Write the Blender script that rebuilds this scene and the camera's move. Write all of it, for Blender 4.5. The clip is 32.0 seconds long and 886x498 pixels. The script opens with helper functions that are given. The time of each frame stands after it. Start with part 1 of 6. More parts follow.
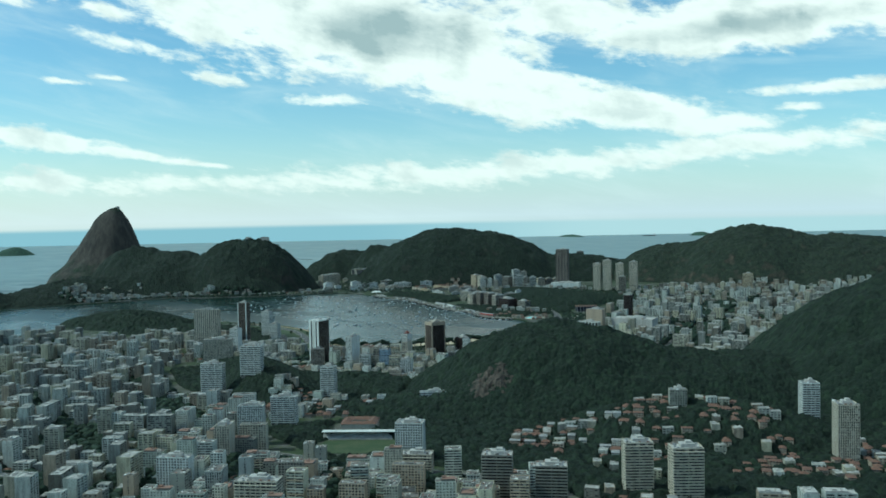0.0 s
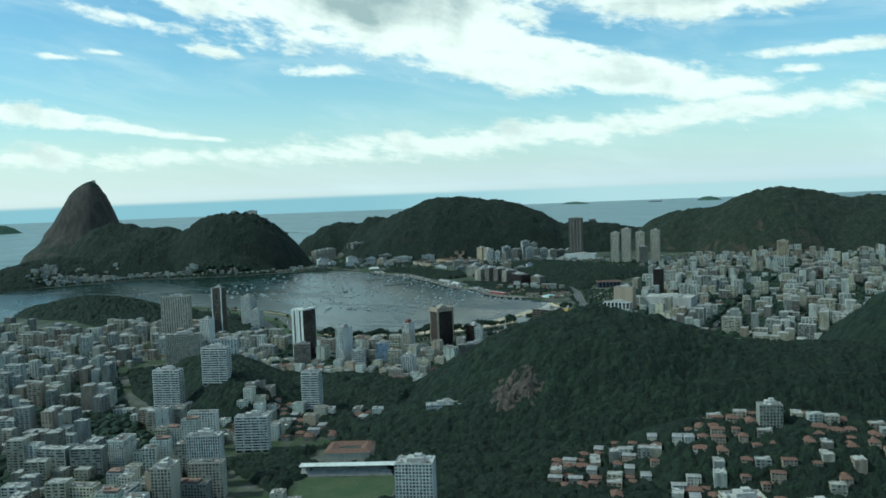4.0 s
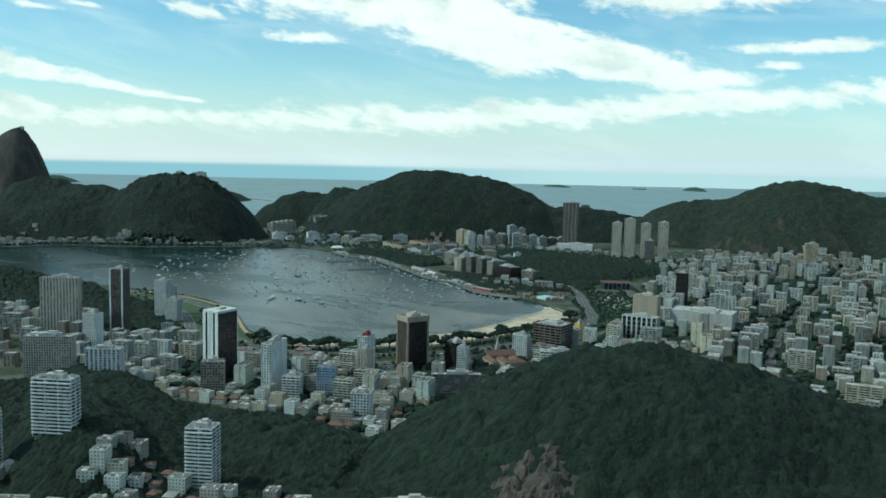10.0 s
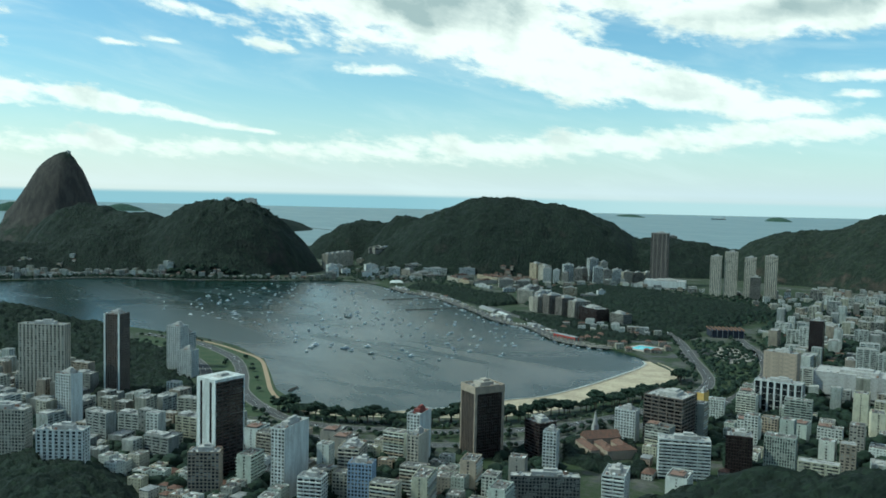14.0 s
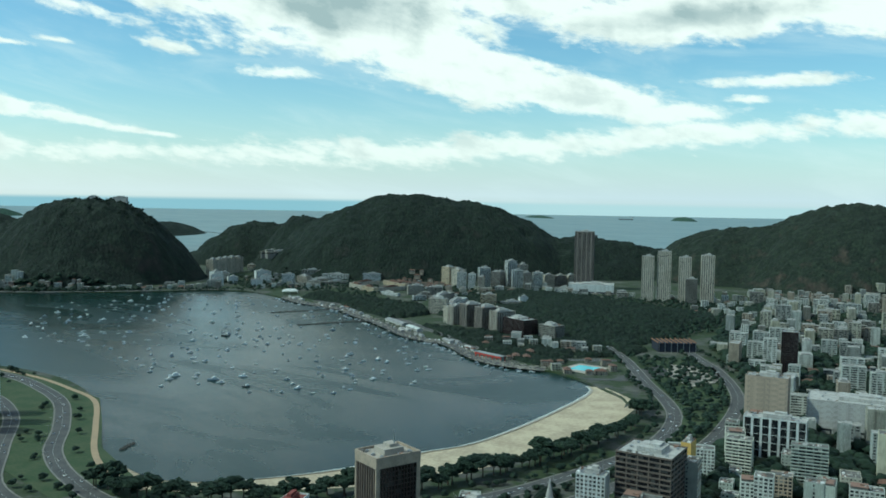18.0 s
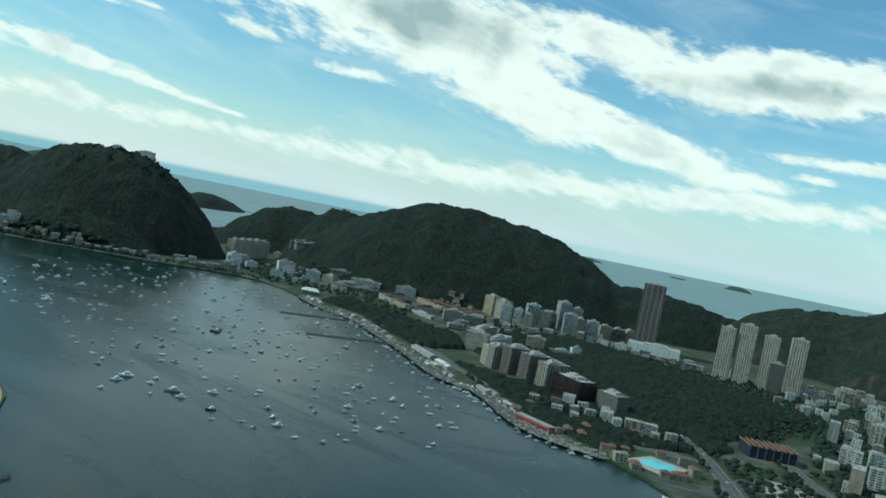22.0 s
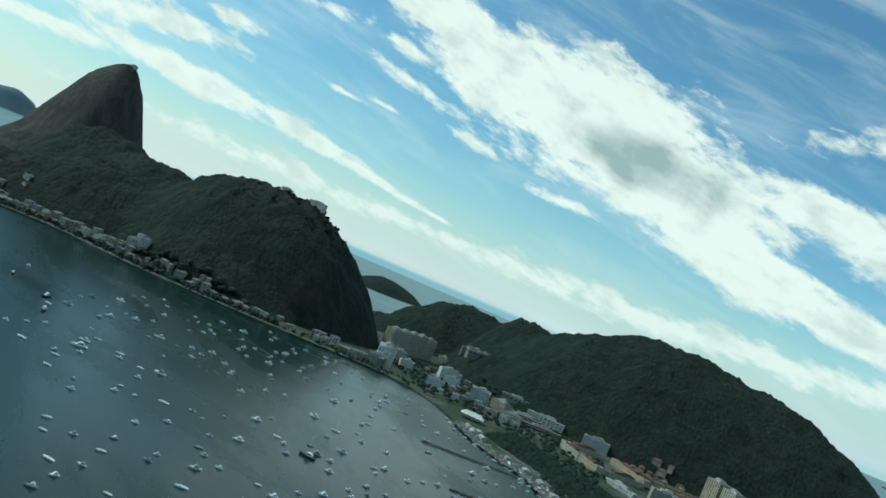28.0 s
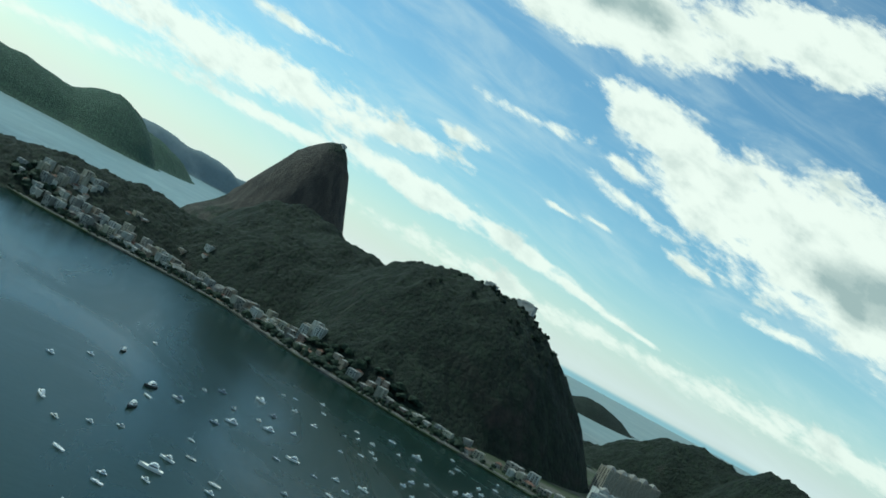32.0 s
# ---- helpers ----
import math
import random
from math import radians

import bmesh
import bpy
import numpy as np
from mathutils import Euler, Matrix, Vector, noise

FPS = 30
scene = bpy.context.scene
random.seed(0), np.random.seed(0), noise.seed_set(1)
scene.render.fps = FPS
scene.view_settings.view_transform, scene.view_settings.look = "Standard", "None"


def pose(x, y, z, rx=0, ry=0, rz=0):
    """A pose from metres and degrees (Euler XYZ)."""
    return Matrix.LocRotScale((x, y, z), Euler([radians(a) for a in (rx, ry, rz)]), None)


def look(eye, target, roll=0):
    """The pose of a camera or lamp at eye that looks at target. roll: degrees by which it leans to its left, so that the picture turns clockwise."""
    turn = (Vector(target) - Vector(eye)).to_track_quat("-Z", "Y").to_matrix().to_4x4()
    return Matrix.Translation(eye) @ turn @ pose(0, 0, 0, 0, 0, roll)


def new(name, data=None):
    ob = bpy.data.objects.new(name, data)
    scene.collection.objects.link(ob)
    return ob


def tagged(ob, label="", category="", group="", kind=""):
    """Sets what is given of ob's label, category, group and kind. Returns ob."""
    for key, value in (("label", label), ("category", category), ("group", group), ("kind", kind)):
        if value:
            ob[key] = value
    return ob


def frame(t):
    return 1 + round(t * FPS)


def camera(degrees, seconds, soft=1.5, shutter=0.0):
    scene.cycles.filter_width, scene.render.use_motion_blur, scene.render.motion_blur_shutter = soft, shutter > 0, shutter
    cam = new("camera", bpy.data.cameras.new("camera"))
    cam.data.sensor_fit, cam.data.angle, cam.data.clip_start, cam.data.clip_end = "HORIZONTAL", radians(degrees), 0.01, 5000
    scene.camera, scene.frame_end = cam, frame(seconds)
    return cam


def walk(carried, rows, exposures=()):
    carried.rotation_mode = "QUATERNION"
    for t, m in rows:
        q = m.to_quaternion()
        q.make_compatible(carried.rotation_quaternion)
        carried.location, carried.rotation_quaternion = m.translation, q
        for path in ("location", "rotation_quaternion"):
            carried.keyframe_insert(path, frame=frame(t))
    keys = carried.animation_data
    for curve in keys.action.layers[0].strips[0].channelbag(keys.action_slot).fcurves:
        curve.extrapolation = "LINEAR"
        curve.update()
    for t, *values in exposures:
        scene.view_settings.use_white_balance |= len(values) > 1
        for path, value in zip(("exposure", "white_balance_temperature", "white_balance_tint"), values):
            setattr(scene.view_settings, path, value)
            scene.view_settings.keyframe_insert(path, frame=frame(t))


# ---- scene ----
# The place is modelled at S times its true size, so that the far sea and the islands lie within the lens's reach.
# Sizes below are true metres; mesh() and spot() apply S.
S = 0.4
LENS = 53.66
cam = camera(LENS, 32.0, soft=1.7)
PATH = [
    (0.0, -632.93, 1027.24, 128.83, -142.770, -2.173, -1.126),
    (0.5, -622.84, 1015.28, 128.47, -143.032, -2.149, 0.247),
    (1.0, -612.76, 1003.32, 128.12, -143.111, -2.439, 1.262),
    (1.5, -602.71, 991.34, 127.77, -143.015, -2.827, 1.183),
    (2.0, -592.73, 979.33, 127.45, -142.788, -3.164, 0.426),
    (2.5, -582.84, 967.29, 127.17, -142.463, -3.613, -0.805),
    (3.0, -573.05, 955.23, 126.90, -142.371, -4.055, -1.983),
    (3.5, -563.36, 943.18, 126.63, -142.536, -4.214, -2.434),
    (5.5, -526.26, 895.59, 125.26, -143.894, -3.946, -0.639),
    (6.0, -516.90, 883.87, 124.80, -144.081, -4.108, -0.590),
    (6.5, -507.52, 872.16, 124.32, -144.293, -4.473, -0.755),
    (7.0, -498.15, 860.41, 123.78, -144.537, -4.952, -0.735),
    (7.5, -488.79, 848.58, 123.21, -144.677, -5.139, 0.149),
    (8.0, -479.47, 836.69, 122.61, -144.427, -5.148, 1.188),
    (8.5, -470.24, 824.74, 121.98, -144.192, -5.279, 1.784),
    (9.0, -461.08, 812.70, 121.33, -144.182, -5.098, 1.152),
    (9.5, -451.81, 800.60, 120.75, -144.369, -5.348, 0.759),
    (10.0, -442.33, 788.38, 120.25, -144.484, -5.743, 1.307),
    (10.5, -432.59, 775.99, 119.76, -144.540, -6.018, 2.312),
    (11.0, -422.62, 763.41, 119.15, -144.264, -6.243, 2.632),
    (11.5, -412.49, 750.66, 118.47, -143.243, -6.140, 1.601),
    (12.0, -402.28, 737.91, 117.69, -141.973, -5.627, 0.811),
    (12.5, -392.22, 725.31, 116.80, -141.025, -4.977, 1.429),
    (13.0, -382.46, 712.82, 115.83, -140.311, -4.466, 2.345),
    (13.5, -372.96, 700.49, 114.88, -139.976, -4.220, 1.794),
    (14.0, -363.65, 688.32, 113.86, -140.043, -3.881, 1.289),
    (14.5, -354.41, 676.30, 112.76, -140.718, -3.608, 1.390),
    (16.5, -318.39, 627.59, 108.51, -144.236, -3.216, -0.541),
    (17.0, -309.10, 614.94, 107.21, -145.235, -3.186, 0.610),
    (17.5, -299.73, 602.27, 105.96, -145.752, -3.300, 0.508),
    (18.0, -290.26, 589.75, 104.75, -146.096, -3.546, 0.974),
    (18.5, -280.81, 577.41, 103.54, -146.468, -3.726, 2.468),
    (19.0, -271.44, 565.27, 102.36, -146.567, -3.677, 3.640),
    (19.5, -262.20, 553.28, 101.22, -146.352, -3.244, 4.696),
    (20.0, -253.10, 541.35, 100.10, -146.025, -2.824, 6.154),
    (20.5, -243.95, 529.34, 99.06, -145.616, -2.530, 8.724),
    (21.0, -234.61, 517.20, 98.09, -144.971, -2.394, 10.461),
    (21.5, -224.95, 505.09, 97.21, -144.171, -2.456, 10.820),
    (22.0, -214.90, 493.04, 96.40, -143.235, -2.466, 11.298),
    (22.5, -204.47, 480.97, 95.52, -142.329, -2.065, 12.551),
    (23.0, -193.79, 468.92, 94.49, -141.416, -1.416, 14.054),
    (23.5, -182.97, 456.81, 93.30, -140.339, -0.674, 15.249),
    (24.0, -172.00, 444.53, 92.01, -139.183, -0.061, 15.985),
    (24.5, -160.71, 432.10, 90.75, -138.043, 0.413, 17.057),
    (25.0, -148.99, 419.60, 89.58, -136.835, 0.914, 18.719),
    (25.5, -136.62, 406.90, 88.19, -135.827, 1.109, 19.295),
    (27.5, -79.72, 356.56, 80.10, -130.878, 1.746, 22.750),
    (28.0, -65.55, 345.68, 78.86, -129.491, 1.700, 23.218),
    (28.5, -51.29, 335.05, 77.81, -127.965, 1.520, 23.544),
    (29.0, -36.95, 324.87, 76.86, -126.472, 1.420, 23.974),
    (29.5, -22.52, 315.22, 75.94, -124.889, 1.411, 25.175),
    (30.0, -7.98, 306.08, 75.13, -123.165, 1.465, 26.973),
    (30.5, 6.27, 297.76, 74.50, -121.204, 1.589, 28.720),
    (31.0, 20.39, 289.83, 73.90, -118.879, 1.820, 29.132),
    (31.5, 33.99, 282.32, 73.55, -116.412, 2.276, 28.916),
    (32.0, 47.55, 275.04, 73.29, -114.127, 2.557, 28.392),
]


def flight(x, y, z, yaw, pitch, roll):
    return pose(x, y, z, 0, 0, yaw) @ pose(0, 0, 0, 90 + pitch) @ pose(0, 0, 0, 0, 0, roll)


walk(cam, [(t, flight(*p)) for t, *p in PATH], [(0, -0.08, 5450, -21), (8, -0.03, 5560, -20), (14, 0.0, 5640, -19), (19, -0.1, 5560, -20), (25, -0.18, 5540, -22), (28, -0.22, 5540, -22), (32, -0.17, 5760, -20)])

# ---- light ----
SUN_AZ, SUN_EL = 42.0, 45.0
sun = new("sun", bpy.data.lights.new("sun", "SUN"))
sun.data.energy, sun.data.angle, sun.data.color = 3.0, radians(0.8), (1.0, 0.94, 0.86)
sun_way = Vector((math.cos(radians(SUN_AZ)) * math.cos(radians(SUN_EL)), math.sin(radians(SUN_AZ)) * math.cos(radians(SUN_EL)), math.sin(radians(SUN_EL))))
sun.matrix_world = look(sun_way * 2500, (0, 0, 0))


class Nodes:
    """Short hand for building a node tree."""

    def __init__(self, tree):
        self.t = tree
        tree.nodes.clear()

    def add(self, kind):
        return self.t.nodes.new(kind)

    def put(self, sock, v):
        if isinstance(v, bpy.types.NodeSocket):
            self.t.links.new(v, sock)
        else:
            sock.default_value = v

    def math(self, op, a, b=0.0, c=0.0, clamp=False):
        n = self.t.nodes.new("ShaderNodeMath")
        n.operation, n.use_clamp = op, clamp
        for i, v in enumerate((a, b, c)):
            self.put(n.inputs[i], v)
        return n.outputs[0]

    def mix(self, f, a, b, how="MIX"):
        n = self.t.nodes.new("ShaderNodeMix")
        n.data_type, n.blend_type = "RGBA", how
        self.put(n.inputs[0], f)
        self.put(n.inputs[6], a)
        self.put(n.inputs[7], b)
        return n.outputs[2]

    def noise(self, vec, scale, detail=4.0, rough=0.55, distort=0.0):
        n = self.t.nodes.new("ShaderNodeTexNoise")
        if vec is not None:
            self.put(n.inputs["Vector"], vec)
        n.inputs["Scale"].default_value, n.inputs["Detail"].default_value = scale, detail
        n.inputs["Roughness"].default_value, n.inputs["Distortion"].default_value = rough, distort
        return n.outputs[0]

    def step(self, v, lo, hi):
        n = self.t.nodes.new("ShaderNodeMapRange")
        n.interpolation_type = "SMOOTHSTEP"
        self.put(n.inputs[0], v)
        self.put(n.inputs[1], lo)
        self.put(n.inputs[2], hi)
        return n.outputs[0]

    def xyz(self, v):
        n = self.t.nodes.new("ShaderNodeSeparateXYZ")
        self.put(n.inputs[0], v)
        return n.outputs

    def vec(self, x, y, z):
        n = self.t.nodes.new("ShaderNodeCombineXYZ")
        for i, v in enumerate((x, y, z)):
            self.put(n.inputs[i], v)
        return n.outputs[0]


def rgb(r, g, b):
    return (r, g, b, 1.0)


# Sky: blue air, banks of cumulus and stratus given by bearing and height in degrees, and the far sea under the horizon.
world = bpy.data.worlds.new("world")
scene.world = world
world.use_nodes = True
N = Nodes(world.node_tree)
sky = N.add("ShaderNodeTexSky")
sky.sky_type, sky.sun_disc = "NISHITA", False
sky.sun_elevation, sky.sun_rotation = radians(SUN_EL), radians(90 - SUN_AZ)
sky.air_density, sky.dust_density, sky.ozone_density = 1.0, 0.6, 1.6
way = N.t.nodes.new("ShaderNodeTexCoord").outputs["Generated"]
dx, dy, dz = N.xyz(way)
bearing = N.math("MULTIPLY", N.math("ARCTAN2", dy, dx), 57.29578)
height = N.math("MULTIPLY", N.math("ARCSINE", dz), 57.29578)
CLOUDS = [  # bearing, height, half width, half height, degrees of lean, weight
    (-45, 13.2, 9, 3.9, 4, 1.45), (-38, 13.4, 5.5, 2.5, 14, 1.45), (-33.5, 15.6, 5.5, 1.8, 14, 1.45), (-52, 10.6, 8, 3.0, 11, 1.45), (-58, 7.9, 7, 1.9, 12, 1.45), (-65, 6.4, 6.5, 1.25, 8, 1.45), (-70.5, 5.4, 4.5, 0.8, 0, 0.95),
    (-61, 12.4, 7, 1.4, 4, 1.0), (-72, 11.5, 10, 1.9, -2, 1.45), (-84, 11.6, 8, 1.8, -3, 1.45), (-27, 21.0, 9, 2.4, -6, 1.45), (-39, 24.0, 7, 2.0, -4, 1.45),
    (-7, 6.9, 12, 1.6, -4, 0.95), (-18, 7.6, 4.5, 0.8, -6, 0.95), (-11, 4.6, 7, 0.5, -3, 0.8), (-21, 5.3, 8, 0.85, 2, 1.0), (-28.5, 4.9, 5, 0.62, 7, 1.0), (-33, 4.25, 3.5, 0.34, 9, 0.9), (-37, 3.6, 3.4, 0.2, 7, 0.8),
    (-45.4, 7.6, 2.7, 0.4, 2, 0.75), (-38.6, 8.8, 1.6, 0.35, 10, 0.7), (-29.8, 8.4, 1.4, 0.2, 4, 0.6), (-32.2, 8.7, 1.0, 0.17, 4, 0.6), (-25.5, 12.8, 4, 0.4, -3, 0.5), (-31.5, 12.7, 3.2, 0.5, 6, 0.5), (-22, 9.6, 1.8, 0.45, 0, 0.6),
    (-9, 10.5, 3.4, 0.4, 0, 0.55), (-33.5, 10.7, 3.8, 0.5, 12, 0.55), (-65, 17.9, 6, 1.0, -16, 0.5), (-77, 7.2, 4, 0.42, 0, 0.75), (-74.6, 6.1, 2, 0.32, 0, 0.7),
    (-30, 2.4, 14, 0.7, 0, 0.6), (-50, 2.6, 11, 0.95, -1, 0.75), (-60, 3.1, 9, 0.9, -2, 0.8), (-72, 4.0, 10, 0.8, -3, 0.8), (-86, 4.6, 9, 1.0, 0, 0.8), (4, 3.0, 9, 0.6, -10, 0.6)]


def blob(a0, e0, ra, re, lean):
    """Distance from the middle of a leaning oval of the sky, 1 at its edge."""
    ca, sa = math.cos(radians(lean)), math.sin(radians(lean))
    da, de = N.math("SUBTRACT", bearing, a0), N.math("SUBTRACT", height, e0)
    u = N.math("MULTIPLY_ADD", da, ca / ra, N.math("MULTIPLY", de, sa / ra))
    v = N.math("MULTIPLY_ADD", da, -sa / re, N.math("MULTIPLY", de, ca / re))
    return N.math("SQRT", N.math("MULTIPLY_ADD", u, u, N.math("MULTIPLY", v, v)))


mass = None
for a0, e0, ra, re, lean, heavy in CLOUDS:
    one = N.math("MULTIPLY", N.math("SUBTRACT", 1.2, blob(a0, e0, ra, re, lean)), heavy)
    mass = one if mass is None else N.math("SMOOTH_MAX", mass, one, 0.2)
lean_y = N.math("MULTIPLY_ADD", bearing, -0.16, height)
puff = N.noise(N.vec(N.math("MULTIPLY", bearing, 0.55), N.math("MULTIPLY", lean_y, 1.0), 0.0), 0.55, 10.0, 0.58, 0.1)
wisp = N.noise(N.vec(N.math("MULTIPLY", bearing, 0.6), N.math("MULTIPLY", lean_y, 1.7), 3.0), 1.1, 8.0, 0.62, 0.3)
ragged = N.math("ADD", N.math("MULTIPLY", N.math("SUBTRACT", puff, 0.5), 2.0), N.math("MULTIPLY", N.math("SUBTRACT", wisp, 0.5), 1.2))
high = N.step(height, 26.0, 42.0)
other = N.math("MULTIPLY_ADD", N.noise(way, 2.2, 8.0, 0.6, 0.3), 6.0, -2.8)
mass = N.math("MULTIPLY_ADD", N.math("SUBTRACT", other, mass), high, mass)
cover = N.step(N.math("ADD", mass, ragged), 0.0, 0.62)
haze = N.math("POWER", N.math("SUBTRACT", 1.0, N.math("MINIMUM", N.math("MULTIPLY", N.math("ABSOLUTE", dz), 5.2), 1.0)), 3.0)
air = N.mix(1.0, sky.outputs[0], rgb(1.17, 1.31, 1.37), "MULTIPLY")
sunward = N.step(N.math("ABSOLUTE", N.math("SUBTRACT", bearing, SUN_AZ)), 130.0, 42.0)
air = N.mix(N.math("MULTIPLY", haze, 0.8), air, N.mix(sunward, rgb(8.2, 8.3, 9.4), rgb(10.6, 9.7, 9.8)))
# Thin veils of high cloud over the blue.
veil = N.noise(N.vec(N.math("MULTIPLY", bearing, 0.09), N.math("MULTIPLY", lean_y, 0.42), 7.0), 1.0, 7.0, 0.6, 0.6)
air = N.mix(N.math("MULTIPLY", N.step(veil, 0.4, 0.8), 0.4), air, rgb(9.6, 9.4, 9.6))
# Grey undersides where the banks are deepest.
deep = None
for a0, e0, ra, re, lean in ((-49.3, 11.9, 6.4, 2.0, 6), (-27, 21.6, 6, 1.3, -6), (-72, 11.2, 7, 0.9, -2)):
    one = N.math("SUBTRACT", 1.25, blob(a0, e0, ra, re, lean))
    deep = one if deep is None else N.math("SMOOTH_MAX", deep, one, 0.2)
fold = N.noise(N.vec(N.math("MULTIPLY", bearing, 0.55), N.math("MULTIPLY_ADD", lean_y, 1.0, 0.5), 0.0), 0.55, 9.0, 0.58, 0.1)
shade = N.math("ADD", N.math("MULTIPLY", N.step(N.math("MULTIPLY_ADD", N.math("SUBTRACT", puff, 0.5), 1.6, deep), 0.1, 1.1), 0.85), N.math("MULTIPLY", N.step(fold, 0.46, 0.72), 0.42))
white = N.mix(N.math("MINIMUM", shade, 1.0), rgb(12.0, 10.7, 10.2), rgb(5.0, 5.3, 5.4))
air = N.mix(N.math("MULTIPLY", cover, N.math("SUBTRACT", 0.96, N.math("MULTIPLY", haze, 0.35))), air, white)
sea_far = N.mix(N.step(bearing, -64.0, -46.0), rgb(6.2, 7.2, 7.7), rgb(3.8, 5.5, 6.5))
air = N.mix(N.step(height, -0.62, -0.3), sea_far, air)
back = N.add("ShaderNodeBackground")
back.inputs[1].default_value = 0.1
N.t.links.new(air, back.inputs[0])
N.t.links.new(back.outputs[0], N.add("ShaderNodeOutputWorld").inputs[0])

# ---- materials ----
def material(name, rough=0.8, metal=0.0, spec=0.5):
    m = bpy.data.materials.new(name)
    m.use_nodes = True
    n = Nodes(m.node_tree)
    b = n.add("ShaderNodeBsdfPrincipled")
    b.inputs["Roughness"].default_value, b.inputs["Metallic"].default_value = rough, metal
    b.inputs["Specular IOR Level"].default_value = spec
    n.t.links.new(b.outputs[0], n.add("ShaderNodeOutputMaterial").inputs[0])
    return m, n, b


def bumped(n, b, level, strength, dist):
    k = n.add("ShaderNodeBump")
    k.inputs["Strength"].default_value, k.inputs["Distance"].default_value = strength, dist * S
    n.put(k.inputs["Height"], level)
    n.t.links.new(k.outputs[0], b.inputs["Normal"])


def place_of(n):
    return n.add("ShaderNodeNewGeometry").outputs["Position"]


def worn(name, c1, c2, size, rough=0.85, metal=0.0, grain=0.15, spec=0.4, local=True, runs=1.0):
    """A weathered paint, stone or metal: two tones in patches of that size (metres), drawn out downwards by runs, finer grain over them."""
    m, n, b = material(name, rough, metal, spec)
    p = n.add("ShaderNodeTexCoord").outputs["Object"] if local else place_of(n)
    if runs != 1.0:
        x, y, z = n.xyz(p)
        p = n.vec(x, y, n.math("MULTIPLY", z, 1.0 / runs))
    big, fine = n.noise(p, 1.0 / (size * S), 5.0, 0.6), n.noise(p, 9.0 / (size * S), 4.0, 0.6)
    f = n.step(n.math("MULTIPLY_ADD", n.math("SUBTRACT", fine, 0.5), 0.8, big), 0.32, 0.7)
    n.put(b.inputs["Base Color"], n.mix(f, rgb(*c1), rgb(*c2)))
    bumped(n, b, fine, grain, 0.3)
    return m


def painted_walls(name, tones, dirt):
    """Wall paint that differs from building to building, with rain streaks and soot."""
    m, n, b = material(name, 0.82, 0.0, 0.35)
    rnd = n.add("ShaderNodeObjectInfo").outputs["Random"]
    ramp = n.add("ShaderNodeValToRGB")
    ramp.color_ramp.interpolation = "CONSTANT"
    while len(ramp.color_ramp.elements) < len(tones):
        ramp.color_ramp.elements.new(0.5)
    for i, (e, c) in enumerate(zip(ramp.color_ramp.elements, tones)):
        e.position, e.color = i / len(tones), rgb(*c)
    n.put(ramp.inputs[0], rnd)
    p = n.add("ShaderNodeTexCoord").outputs["Object"]
    x, y, z = n.xyz(p)
    streak = n.noise(n.vec(n.math("MULTIPLY", x, 3.0), n.math("MULTIPLY", y, 3.0), n.math("MULTIPLY", z, 0.25)), 0.5 / S, 5.0, 0.65)
    patch = n.noise(p, 0.09 / S, 4.0, 0.6)
    f = n.math("MULTIPLY", n.step(n.math("ADD", n.math("MULTIPLY", streak, 0.6), n.math("MULTIPLY", patch, 0.5)), 0.42, 0.8), dirt)
    n.put(b.inputs["Base Color"], n.mix(f, ramp.outputs[0], rgb(0.13, 0.125, 0.115)))
    bumped(n, b, streak, 0.15, 0.2)
    return m


def window_glass(name, tone, rough=0.12, blinds=0.7):
    m, n, b = material(name, rough, 0.0, 0.5)
    p = n.add("ShaderNodeTexCoord").outputs["Object"]
    x, y, z = n.xyz(p)
    cell = n.add("ShaderNodeTexWhiteNoise")
    flo = n.vec(n.math("FLOOR", n.math("MULTIPLY", x, 0.3 / S)), n.math("FLOOR", n.math("MULTIPLY", y, 0.3 / S)), n.math("FLOOR", n.math("MULTIPLY", z, 0.32 / S)))
    n.put(cell.inputs["Vector"], flo)
    blind = n.math("GREATER_THAN", cell.outputs[0], 0.72)
    n.put(b.inputs["Base Color"], n.mix(n.math("MULTIPLY", blind, blinds), rgb(*tone), rgb(0.34, 0.33, 0.30)))
    bumped(n, b, n.noise(p, 0.8 / S, 2.0), 0.08, 0.1)
    return m


def greenery(name, dark, light, size):
    m, n, b = material(name, 0.75, 0.0, 0.25)
    p = place_of(n)
    isle = n.add("ShaderNodeNewGeometry").outputs["Random Per Island"]
    f = n.math("ADD", n.math("MULTIPLY", n.noise(p, 1.0 / (size * S), 4.0), 0.55), n.math("MULTIPLY", isle, 0.3))
    f = n.math("MULTIPLY_ADD", n.noise(p, 0.012 / S, 3.0), 0.5, n.math("SUBTRACT", f, 0.25))
    n.put(b.inputs["Base Color"], n.mix(n.step(f, 0.25, 0.85), rgb(*dark), rgb(*light)))
    bumped(n, b, n.noise(p, 1.2 / S, 4.0, 0.7), 0.9, 1.2)
    return m


